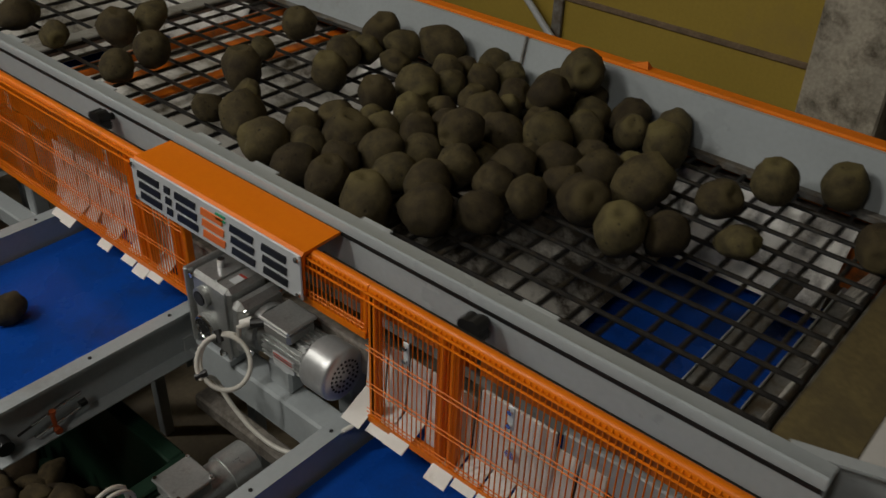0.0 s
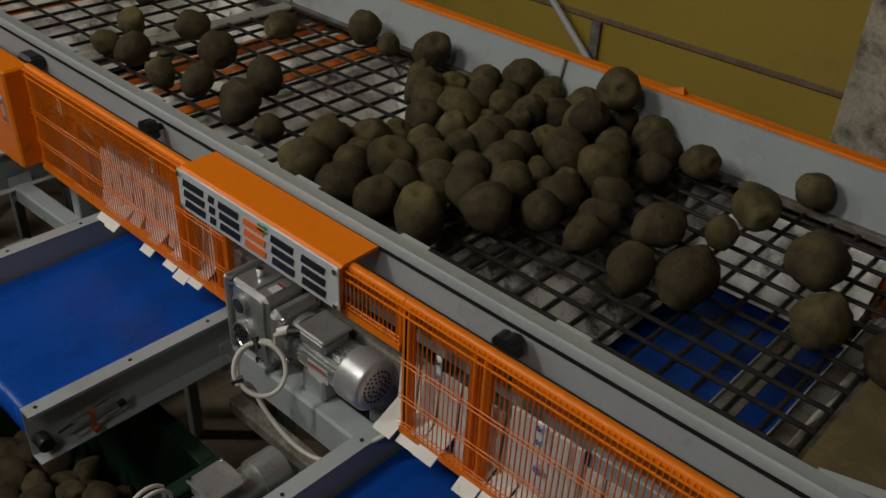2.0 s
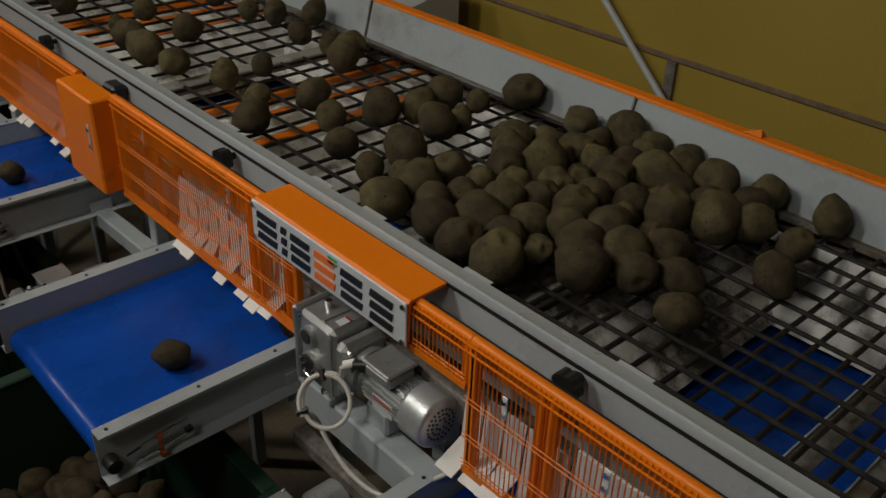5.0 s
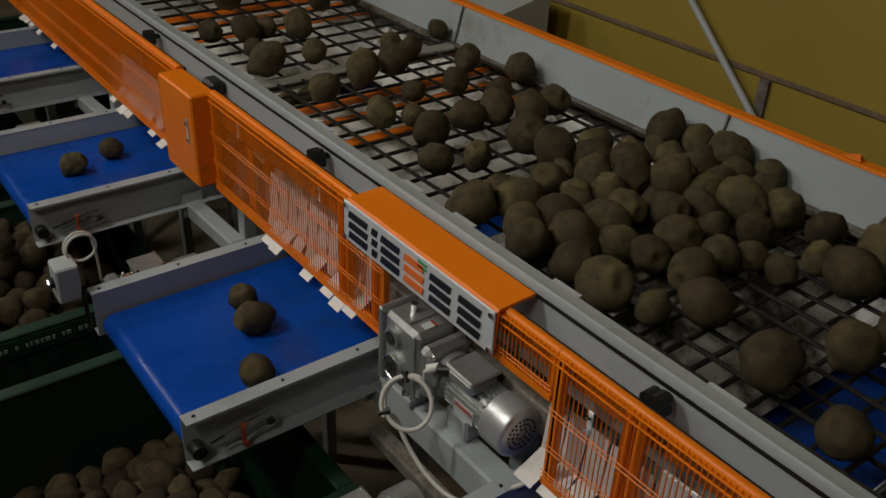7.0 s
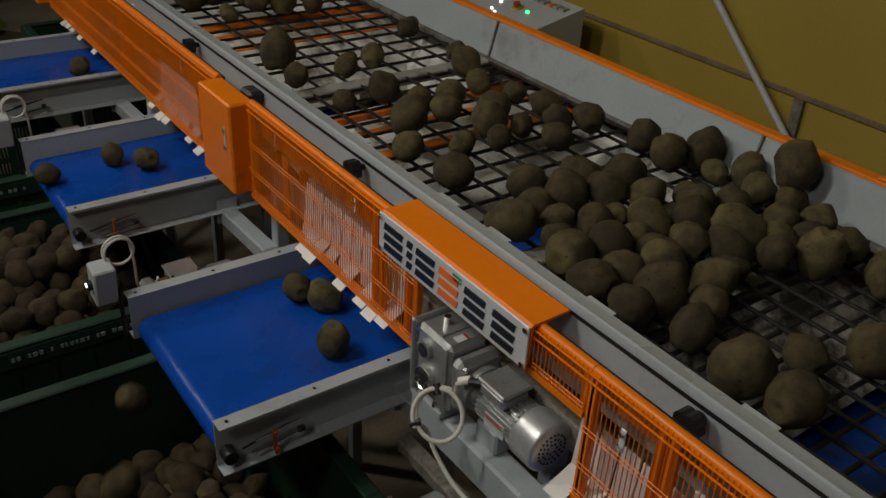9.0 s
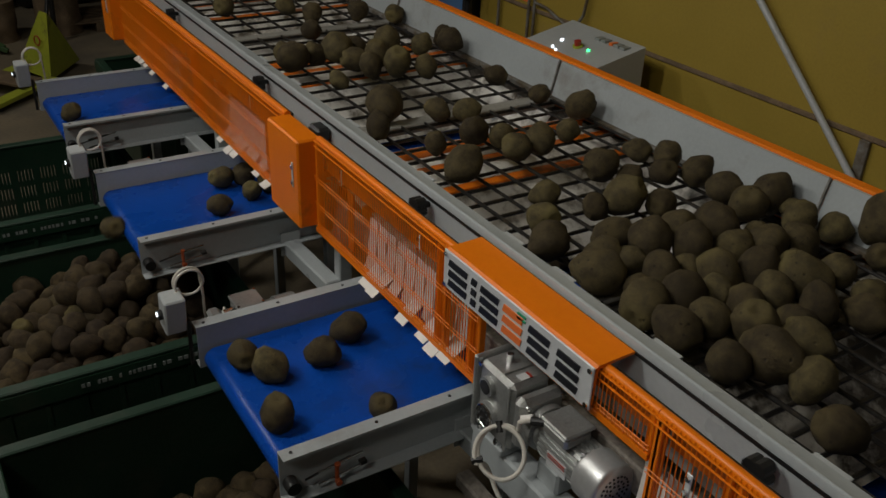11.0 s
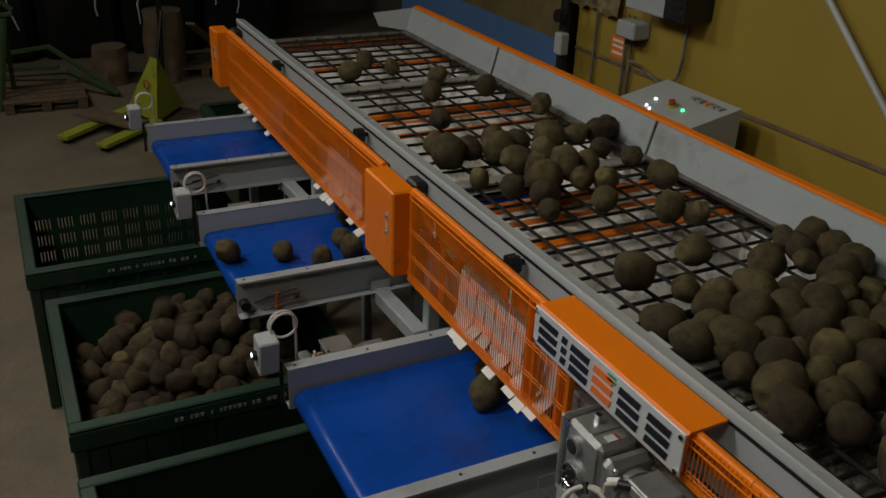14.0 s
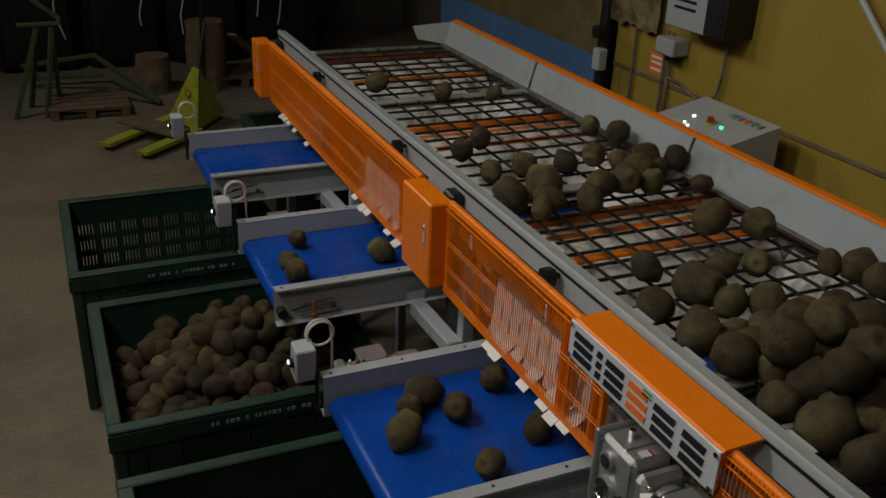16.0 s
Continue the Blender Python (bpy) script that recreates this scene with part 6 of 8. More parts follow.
    ride(0.061, (0, 0.88, 0.63, 1.67), (2, 0.85, 0.67, 1.67), (5, 0.83, 0.58, 1.67), (6.5, 0.84, 0.59, 1.67), (8, 0.84, 0.48, 1.67), (9, 0.79, 0.37, 1.67), (12, 0.76, 0.24, 1.67), (14.5, 0.74, 0.22, 1.67), (15.5, 0.72, 0.16, 1.67), (16, 0.68, 0.11, 1.67))
    ride(0.061, (0, 1.58, 0.63, 1.67), (1.5, 1.58, 0.57, 1.67), (4.5, 1.58, 0.39, 1.67), (5.5, 1.57, 0.35, 1.67), (6, 1.48, 0.40, 1.67), (6.5, 1.47, 0.39, 1.67), (8, 1.50, 0.24, 1.67), (9, 1.34, 0.19, 1.67), (12, 1.23, 0.17, 1.67), (15, 1.21, 0.04, 1.67), (16, 1.21, -0.01, 1.67))
    ride(0.087, (0, 1.18, 0.68, 1.69), (1.5, 1.15, 0.65, 1.69), (4.5, 1.09, 0.52, 1.69), (5.5, 1.08, 0.50, 1.69), (6, 1.12, 0.52, 1.69), (6.5, 1.17, 0.52, 1.69), (7.5, 1.17, 0.31, 1.69), (8, 1.17, 0.23, 1.69), (9.5, 1.10, 0.21, 1.69), (12.5, 1.09, 0.18, 1.69), (15.5, 1.08, 0.04, 1.69), (16, 1.08, 0.02, 1.69))
    ride(0.055, (0, 1.49, 0.70, 1.66), (3, 1.43, 0.60, 1.66), (5.5, 1.44, 0.53, 1.66), (6, 1.46, 0.57, 1.66), (6.5, 1.47, 0.57, 1.66), (7.5, 1.49, 0.46, 1.66), (8, 1.52, 0.35, 1.66), (8.5, 1.52, 0.30, 1.66), (11.5, 1.53, 0.16, 1.66), (14.5, 1.53, 0.01, 1.66), (16, 1.53, -0.06, 1.66))
    ride(0.074, (0, 0.78, 0.70, 1.68), (3, 0.75, 0.70, 1.68), (5.5, 0.81, 0.70, 1.68), (6.5, 0.85, 0.70, 1.68), (8, 0.77, 0.64, 1.68), (9, 0.72, 0.50, 1.68), (12, 0.68, 0.44, 1.68), (13, 0.69, 0.45, 1.68), (14.5, 0.77, 0.44, 1.68), (15, 0.74, 0.39, 1.68), (16, 0.76, 0.40, 1.68))
    ride(0.066, (0, 1.38, 0.71, 1.67), (2, 1.35, 0.70, 1.67), (5, 1.31, 0.54, 1.67), (5.5, 1.31, 0.52, 1.67), (6.5, 1.38, 0.52, 1.67), (7.5, 1.40, 0.38, 1.67), (8, 1.38, 0.33, 1.67), (9, 1.28, 0.36, 1.67), (12, 1.34, 0.40, 1.67), (13, 1.35, 0.38, 1.67), (16, 1.35, 0.23, 1.67))
    ride(0.079, (0, 1.01, 0.73, 1.69), (3, 0.98, 0.64, 1.69), (5.5, 0.95, 0.57, 1.69), (6, 0.98, 0.55, 1.69), (6.5, 1.04, 0.55, 1.69), (7, 1.07, 0.51, 1.69), (8, 1.10, 0.37, 1.69), (9, 1.02, 0.34, 1.69), (12, 0.97, 0.28, 1.69), (15, 0.94, 0.14, 1.69), (16, 0.94, 0.09, 1.69))
    ride(0.087, (0, 0.48, 0.73, 1.69), (3, 0.44, 0.69, 1.69), (6, 0.46, 0.64, 1.69), (6.5, 0.63, 0.64, 1.69), (7, 0.61, 0.60, 1.69), (8, 0.48, 0.49, 1.69), (9, 0.49, 0.38, 1.69), (12, 0.48, 0.29, 1.69), (13, 0.49, 0.25, 1.69), (14.5, 0.58, 0.18, 1.69), (15, 0.56, 0.16, 1.69), (16, 0.49, 0.11, 1.69))
    ride(0.066, (0, 0.65, 0.74, 1.67), (2, 0.65, 0.64, 1.67), (5, 0.71, 0.54, 1.67), (6.5, 0.77, 0.52, 1.67), (8, 0.78, 0.39, 1.67), (9, 0.77, 0.26, 1.67), (12, 0.81, 0.13, 1.67), (14.5, 0.81, 0.13, 1.67), (16, 0.81, 0.06, 1.67))
    ride(0.087, (0, 1.53, 0.86, 1.69), (2, 1.56, 0.66, 1.69), (5, 1.56, 0.50, 1.69), (5.5, 1.56, 0.48, 1.69), (6, 1.56, 0.49, 1.69), (6.5, 1.56, 0.48, 1.69), (7, 1.56, 0.44, 1.69), (7.5, 1.57, 0.38, 1.72), (8, 1.56, 0.36, 1.78), (11, 1.56, 0.23, 1.78), (14, 1.56, 0.08, 1.78), (16, 1.56, -0.02, 1.78))
    ride(0.055, (0, 1.33, 0.94, 1.66), (3, 1.22, 0.69, 1.66), (5.5, 1.20, 0.49, 1.66), (6, 1.24, 0.51, 1.66), (6.5, 1.28, 0.48, 1.66), (7, 1.29, 0.46, 1.66), (8, 1.27, 0.37, 1.66), (8.5, 1.22, 0.32, 1.66), (9, 1.20, 0.29, 1.66), (12, 1.18, 0.28, 1.66), (15, 1.18, 0.15, 1.66), (16, 1.18, 0.10, 1.66))
    ride(0.087, (0, 0.56, 0.95, 1.69), (2, 0.60, 0.77, 1.69), (5, 0.62, 0.69, 1.69), (6, 0.60, 0.72, 1.69), (6.5, 0.47, 0.69, 1.69), (8, 0.44, 0.64, 1.69), (9, 0.47, 0.65, 1.69), (12, 0.49, 0.49, 1.69), (12.5, 0.50, 0.47, 1.69), (13.5, 0.59, 0.46, 1.69), (14.5, 0.62, 0.47, 1.69), (15, 0.60, 0.43, 1.69), (15.5, 0.59, 0.36, 1.69), (16, 0.59, 0.41, 1.80))
    ride(0.074, (0, 1.45, 1.01, 1.68), (2, 1.47, 0.78, 1.68), (5, 1.52, 0.70, 1.68), (6, 1.56, 0.67, 1.68), (8, 1.57, 0.52, 1.68), (9.5, 1.56, 0.51, 1.68), (10, 1.53, 0.51, 1.68), (10.5, 1.47, 0.50, 1.68), (13, 1.41, 0.50, 1.68), (16, 1.39, 0.36, 1.68))
    ride(0.074, (0, 1.04, 1.02, 1.68), (1.5, 1.11, 0.81, 1.68), (2, 1.13, 0.77, 1.68), (5, 1.06, 0.66, 1.68), (5.5, 1.05, 0.65, 1.68), (6, 1.02, 0.68, 1.68), (6.5, 0.99, 0.68, 1.68), (7, 0.99, 0.62, 1.68), (7.5, 1.02, 0.57, 1.68), (8, 1.03, 0.51, 1.68), (9, 0.90, 0.42, 1.68), (12, 0.85, 0.33, 1.68), (14.5, 0.85, 0.27, 1.68), (15.5, 0.86, 0.19, 1.68), (16, 0.87, 0.19, 1.68))
    ride(0.079, (0, 1.18, 1.09, 1.69), (2, 1.21, 0.89, 1.69), (5, 1.17, 0.75, 1.69), (6, 1.16, 0.70, 1.69), (7.5, 1.18, 0.56, 1.69), (9, 1.14, 0.42, 1.69), (12, 1.20, 0.42, 1.69), (15, 1.22, 0.31, 1.69), (16, 1.22, 0.26, 1.69))
    ride(0.066, (0, 1.32, 1.10, 1.67), (2, 1.34, 0.84, 1.67), (5, 1.27, 0.66, 1.67), (6, 1.28, 0.63, 1.67), (6.5, 1.31, 0.63, 1.67), (7.5, 1.39, 0.50, 1.67), (8, 1.45, 0.44, 1.67), (10, 1.53, 0.38, 1.67), (12.5, 1.57, 0.44, 1.67), (15.5, 1.57, 0.29, 1.67), (16, 1.58, 0.26, 1.67))
    ride(0.055, (0, 0.71, 1.11, 1.66), (1.5, 0.71, 0.88, 1.66), (2, 0.71, 0.81, 1.66), (5, 0.67, 0.82, 1.66), (5.5, 0.68, 0.81, 1.66), (6.5, 0.88, 0.81, 1.66), (7, 0.93, 0.72, 1.66), (8, 0.92, 0.56, 1.66), (9, 0.84, 0.53, 1.66), (12, 0.80, 0.43, 1.66), (13, 0.79, 0.40, 1.66), (14.5, 0.76, 0.33, 1.66), (15, 0.76, 0.30, 1.66), (15.5, 0.69, 0.29, 1.66), (16, 0.77, 0.28, 1.66))
    ride(0.061, (0, 0.53, 1.11, 1.67), (3, 0.54, 0.97, 1.67), (5.5, 0.60, 0.90, 1.67), (6.5, 0.65, 0.78, 1.67), (8, 0.58, 0.64, 1.67), (8.5, 0.56, 0.56, 1.67), (9, 0.55, 0.50, 1.67), (12, 0.57, 0.38, 1.67), (13, 0.56, 0.35, 1.67), (13.5, 0.53, 0.35, 1.67), (14.5, 0.52, 0.34, 1.67), (15, 0.53, 0.30, 1.67), (15.5, 0.59, 0.24, 1.67), (16, 0.60, 0.18, 1.67))
    ride(0.087, (0, 1.48, 1.16, 1.69), (3, 1.52, 1.10, 1.69), (5, 1.54, 1.05, 1.69), (5.5, 1.54, 1.01, 1.69), (6, 1.54, 0.87, 1.69), (6.5, 1.52, 0.76, 1.69), (7.5, 1.52, 0.70, 1.69), (8, 1.53, 0.69, 1.69), (9, 1.55, 0.73, 1.69), (12, 1.52, 0.69, 1.69), (12.5, 1.51, 0.67, 1.69), (13, 1.46, 0.66, 1.69), (13.5, 1.38, 0.69, 1.69), (14.5, 1.29, 0.69, 1.69), (15.5, 1.16, 0.61, 1.69), (16, 1.11, 0.55, 1.69))
    ride(0.055, (0, 1.35, 1.21, 1.66), (2, 1.33, 1.03, 1.66), (5, 1.17, 1.05, 1.66), (5.5, 1.16, 1.03, 1.66), (6.5, 1.28, 0.81, 1.66), (7.5, 1.31, 0.64, 1.66), (8, 1.33, 0.59, 1.66), (9, 1.47, 0.60, 1.66), (10, 1.50, 0.61, 1.66), (12, 1.58, 0.57, 1.66), (12.5, 1.58, 0.57, 1.66), (13, 1.52, 0.56, 1.66), (13.5, 1.45, 0.58, 1.66), (15, 1.22, 0.52, 1.66), (15.5, 1.09, 0.50, 1.66), (16, 1.01, 0.47, 1.66))
    ride(0.087, (0, 0.81, 1.27, 1.69), (2, 0.57, 1.24, 1.69), (5, 0.77, 0.93, 1.69), (5.5, 0.81, 0.88, 1.69), (6, 0.90, 0.87, 1.69), (6.5, 0.98, 0.88, 1.69), (7, 1.01, 0.85, 1.69), (7.5, 1.05, 0.86, 1.69), (8, 1.07, 0.85, 1.69), (9, 1.08, 0.72, 1.69), (12, 1.15, 0.57, 1.69), (13, 1.14, 0.54, 1.69), (14.5, 1.03, 0.51, 1.69), (15, 0.98, 0.46, 1.69), (15.5, 0.87, 0.39, 1.69), (16, 0.78, 0.26, 1.79))
    ride(0.055, (0, 1.05, 1.44, 1.66), (1.5, 1.38, 1.39, 1.66), (2, 1.47, 1.36, 1.66), (5, 1.36, 1.14, 1.66), (5.5, 1.34, 1.07, 1.66), (6.5, 1.36, 0.74, 1.66), (7.5, 1.43, 0.60, 1.66), (8, 1.42, 0.54, 1.66), (8.5, 1.32, 0.52, 1.66), (9, 1.21, 0.52, 1.66), (9.5, 1.20, 0.52, 1.66), (12.5, 1.29, 0.52, 1.66), (14.5, 1.15, 0.45, 1.66), (15, 1.15, 0.41, 1.66), (16, 1.13, 0.40, 1.66))
    ride(0.079, (0, 1.31, 1.50, 1.69), (2, 1.49, 1.54, 1.69), (5, 1.28, 1.26, 1.69), (6, 1.19, 1.20, 1.69), (6.5, 1.17, 1.19, 1.69), (7.5, 1.24, 1.22, 1.69), (8, 1.28, 1.19, 1.69), (9, 1.39, 0.78, 1.69), (9.5, 1.39, 0.72, 1.69), (12.5, 1.35, 0.64, 1.69), (14.5, 1.18, 0.58, 1.69), (15, 1.11, 0.52, 1.69), (15.5, 1.03, 0.40, 1.69), (16, 1.00, 0.35, 1.69))
    ride(0.070, (0, 0.50, 1.65, 1.68), (2, 0.57, 1.52, 1.68), (5, 0.61, 1.12, 1.68), (5.5, 0.61, 1.06, 1.68), (7.5, 0.57, 1.04, 1.68), (8, 0.57, 1.01, 1.68), (9, 0.62, 0.72, 1.68), (9.5, 0.61, 0.69, 1.68), (12.5, 0.57, 0.60, 1.68), (13, 0.56, 0.60, 1.68), (14, 0.48, 0.53, 1.68), (14.5, 0.48, 0.51, 1.68), (16, 0.45, 0.26, 1.68))
    ride(0.079, (0, 0.68, 1.67, 1.69), (2, 0.78, 1.35, 1.69), (5, 1.02, 1.03, 1.69), (5.5, 1.06, 0.96, 1.69), (6.5, 1.09, 0.78, 1.69), (7, 1.09, 0.72, 1.69), (8, 1.07, 0.68, 1.69), (9, 0.92, 0.65, 1.69), (12, 0.91, 0.47, 1.69), (14.5, 0.91, 0.40, 1.69), (15, 0.92, 0.33, 1.69), (15.5, 0.94, 0.29, 1.69), (16, 0.87, 0.32, 1.69))
    ride(0.087, (0, 0.73, 2.00, 1.69), (3, 0.85, 1.58, 1.69), (5.5, 0.97, 1.22, 1.69), (6.5, 1.06, 1.03, 1.69), (7, 1.01, 1.01, 1.69), (8, 0.86, 0.94, 1.69), (9, 0.78, 0.72, 1.69), (12, 0.81, 0.59, 1.69), (13, 0.80, 0.55, 1.69), (13.5, 0.81, 0.55, 1.69), (14, 0.79, 0.58, 1.69), (14.5, 0.75, 0.57, 1.69), (15, 0.73, 0.54, 1.69), (15.5, 0.68, 0.49, 1.69), (16, 0.64, 0.31, 1.69))
    ride(0.074, (0, 0.90, 2.01, 1.68), (2, 1.24, 1.84, 1.68), (5, 1.10, 1.24, 1.68), (5.5, 1.10, 1.13, 1.68), (6.5, 1.16, 0.91, 1.68), (7.5, 1.22, 0.71, 1.68), (8, 1.21, 0.64, 1.68), (9, 1.04, 0.56, 1.68), (12, 1.04, 0.41, 1.68), (14.5, 1.03, 0.32, 1.68), (15.5, 1.06, 0.25, 1.68), (16, 1.03, 0.22, 1.68))
    ride(0.061, (0, 0.51, 2.13, 1.67), (2, 0.52, 1.70, 1.67), (5, 0.75, 1.37, 1.67), (5.5, 0.78, 1.31, 1.67), (6.5, 0.79, 1.07, 1.67), (8, 0.63, 0.83, 1.67), (9, 0.64, 0.60, 1.67), (9.5, 0.64, 0.57, 1.67), (12.5, 0.68, 0.59, 1.67), (14.5, 0.61, 0.61, 1.67), (15, 0.59, 0.56, 1.67), (15.5, 0.56, 0.50, 1.67), (16, 0.59, 0.43, 1.67))
    ride(0.079, (0, 0.49, 2.39, 1.69), (2, 0.56, 1.98, 1.69), (5, 0.48, 1.54, 1.69), (5.5, 0.49, 1.46, 1.69), (6.5, 0.70, 1.24, 1.69), (7, 0.71, 1.25, 1.69), (7.5, 0.69, 1.29, 1.69), (8, 0.66, 1.30, 1.69), (9, 0.51, 1.05, 1.69), (12, 0.45, 0.67, 1.69), (12.5, 0.43, 0.62, 1.69), (13, 0.43, 0.63, 1.69), (13.5, 0.44, 0.66, 1.69), (14.5, 0.48, 0.65, 1.69), (15.5, 0.48, 0.58, 1.69), (16, 0.50, 0.52, 1.69))
    ride(0.055, (0, 0.58, 2.49, 1.66), (2, 0.54, 2.17, 1.66), (5, 0.64, 1.76, 1.66), (5.5, 0.66, 1.68, 1.66), (6.5, 0.75, 1.48, 1.66), (8, 0.83, 1.42, 1.66), (9, 0.75, 1.32, 1.66), (12, 0.73, 1.09, 1.66), (14.5, 0.73, 0.80, 1.66), (15.5, 0.68, 0.71, 1.66), (16, 0.64, 0.69, 1.66))
    ride(0.070, (0, 0.95, 2.65, 1.68), (0.5, 0.94, 2.52, 1.68), (2, 0.91, 2.06, 1.68), (5, 0.81, 1.58, 1.68), (5.5, 0.81, 1.50, 1.68), (6.5, 0.98, 1.34, 1.68), (7, 0.95, 1.32, 1.68), (7.5, 0.90, 1.31, 1.68), (8, 0.84, 1.26, 1.68), (9, 0.70, 0.85, 1.68), (9.5, 0.69, 0.80, 1.68), (12.5, 0.76, 0.69, 1.68), (13, 0.78, 0.69, 1.68), (13.5, 0.75, 0.66, 1.68), (14, 0.71, 0.69, 1.68), (14.5, 0.70, 0.69, 1.68), (15.5, 0.64, 0.60, 1.68), (16, 0.63, 0.57, 1.68))
    ride(0.061, (0, 0.74, 2.84, 1.67), (0.5, 0.75, 2.72, 1.67), (2, 0.76, 2.33, 1.67), (5, 0.67, 2.07, 1.67), (5.5, 0.66, 2.00, 1.67), (6.5, 0.67, 1.59, 1.67), (7, 0.67, 1.55, 1.67), (8, 0.66, 1.52, 1.67), (9, 0.51, 1.36, 1.67), (12, 0.63, 0.80, 1.67), (12.5, 0.65, 0.73, 1.67), (13, 0.67, 0.73, 1.67), (13.5, 0.73, 0.77, 1.67), (14, 0.80, 0.76, 1.67), (14.5, 0.81, 0.74, 1.67), (15.5, 0.76, 0.61, 1.67), (16, 0.74, 0.52, 1.67))
    ride(0.055, (0, 1.02, 3.02, 1.66), (2, 1.02, 2.66, 1.66), (5, 0.88, 2.10, 1.66), (5.5, 0.86, 1.99, 1.66), (6.5, 0.86, 1.73, 1.66), (7.5, 1.01, 1.65, 1.66), (8, 1.06, 1.59, 1.66), (8.5, 0.99, 1.44, 1.66), (9, 0.90, 1.27, 1.66), (10, 0.86, 1.11, 1.66), (11, 0.85, 0.99, 1.66), (12.5, 0.87, 0.80, 1.66), (13, 0.91, 0.79, 1.66), (13.5, 0.98, 0.78, 1.66), (14, 1.02, 0.77, 1.66), (14.5, 1.02, 0.75, 1.66), (16, 0.86, 0.54, 1.66))
    ride(0.066, (0, 1.05, 3.20, 1.67), (2, 1.06, 2.82, 1.67), (3.5, 1.15, 2.58, 1.67), (4, 1.19, 2.53, 1.67), (4.5, 1.22, 2.45, 1.67), (5, 1.27, 2.36, 1.67), (5.5, 1.29, 2.25, 1.67), (6.5, 1.12, 1.76, 1.67), (7, 1.16, 1.67, 1.67), (8, 1.29, 1.56, 1.67), (9, 1.24, 1.29, 1.67), (12, 1.37, 1.01, 1.67), (14, 1.41, 0.95, 1.67), (14.5, 1.40, 0.93, 1.67), (15.5, 1.20, 0.76, 1.67), (16, 1.13, 0.69, 1.67))
    ride(0.070, (0, 0.38, 3.38, 1.68), (2, 0.38, 3.00, 1.68), (5, 0.54, 2.29, 1.68), (5.5, 0.55, 2.17, 1.68), (6.5, 0.52, 1.92, 1.68), (7, 0.60, 1.90, 1.68), (7.5, 0.71, 1.90, 1.68), (8, 0.81, 1.88, 1.68), (9, 0.88, 1.62, 1.68), (9.5, 0.89, 1.59, 1.68), (12, 0.91, 1.59, 1.68), (12.5, 0.92, 1.55, 1.68), (13, 0.93, 1.41, 1.68), (14.5, 0.95, 0.89, 1.68), (16, 0.75, 0.65, 1.68))
    ride(0.087, (0, 0.32, 3.56, 1.69), (2, 0.32, 3.18, 1.69), (5, 0.52, 2.53, 1.69), (5.5, 0.57, 2.41, 1.69), (6.5, 0.79, 2.09, 1.69), (7.5, 0.92, 1.88, 1.69), (8, 0.96, 1.76, 1.69), (9, 0.94, 1.39, 1.69), (11, 0.97, 0.96, 1.69), (12, 0.94, 0.75, 1.69), (12.5, 0.93, 0.69, 1.69), (13, 0.92, 0.67, 1.69), (13.5, 0.90, 0.69, 1.69), (14, 0.92, 0.70, 1.69), (14.5, 0.93, 0.68, 1.69), (15, 0.88, 0.58, 1.69), (15.5, 0.83, 0.52, 1.69), (16, 0.78, 0.42, 1.82))
    ride(0.070, (0, 1.30, 3.74, 1.68), (1.5, 1.30, 3.46, 1.68), (2, 1.32, 3.34, 1.68), (2.5, 1.31, 3.21, 1.68), (3, 1.25, 3.10, 1.68), (3.5, 1.32, 3.02, 1.68), (5, 1.33, 2.67, 1.68), (5.5, 1.34, 2.52, 1.68), (6.5, 1.38, 1.98, 1.68), (7, 1.38, 1.86, 1.68), (8, 1.37, 1.70, 1.68), (9, 1.31, 1.45, 1.68), (12, 1.49, 1.06, 1.68), (12.5, 1.52, 1.01, 1.68), (14.5, 1.55, 1.02, 1.68), (16, 1.49, 0.92, 1.68))
    ride(0.087, (0, 0.61, 3.92, 1.69), (2, 0.61, 3.53, 1.69), (5, 0.54, 2.72, 1.69), (6, 0.54, 2.48, 1.69), (6.5, 0.55, 2.38, 1.69), (7.5, 0.53, 2.25, 1.69), (8, 0.54, 2.14, 1.69), (9, 0.67, 1.60, 1.69), (9.5, 0.66, 1.54, 1.69), (12, 0.52, 1.51, 1.69), (12.5, 0.50, 1.48, 1.69), (13, 0.53, 1.33, 1.69), (14, 0.59, 0.99, 1.69), (14.5, 0.60, 0.84, 1.69), (15, 0.57, 0.77, 1.69), (16, 0.49, 0.69, 1.69))
    ride(0.055, (0, 0.58, 4.10, 1.66), (2, 0.58, 3.72, 1.66), (5, 0.61, 3.02, 1.66), (6.5, 0.58, 2.69, 1.66), (8, 0.59, 2.26, 1.66), (9, 0.55, 1.95, 1.66), (9.5, 0.56, 1.90, 1.66), (12.5, 0.70, 1.78, 1.66), (14, 0.64, 1.67, 1.66), (14.5, 0.61, 1.59, 1.66), (15, 0.60, 1.34, 1.66), (15.5, 0.59, 1.04, 1.66), (16, 0.58, 0.79, 1.66))
    ride(0.055, (0, 1.49, 4.28, 1.66), (1.5, 1.49, 4.00, 1.66), (2, 1.49, 3.89, 1.66), (3, 1.40, 3.55, 1.66), (5.5, 1.25, 2.69, 1.66), (6.5, 1.28, 2.36, 1.66), (7.5, 1.15, 2.20, 1.66), (8, 1.11, 2.10, 1.66), (9, 1.23, 1.85, 1.66), (12, 1.29, 1.60, 1.66), (14, 1.24, 1.40, 1.66), (14.5, 1.21, 1.32, 1.66), (15, 1.15, 1.12, 1.66), (15.5, 1.08, 0.89, 1.66), (16, 1.01, 0.71, 1.66))
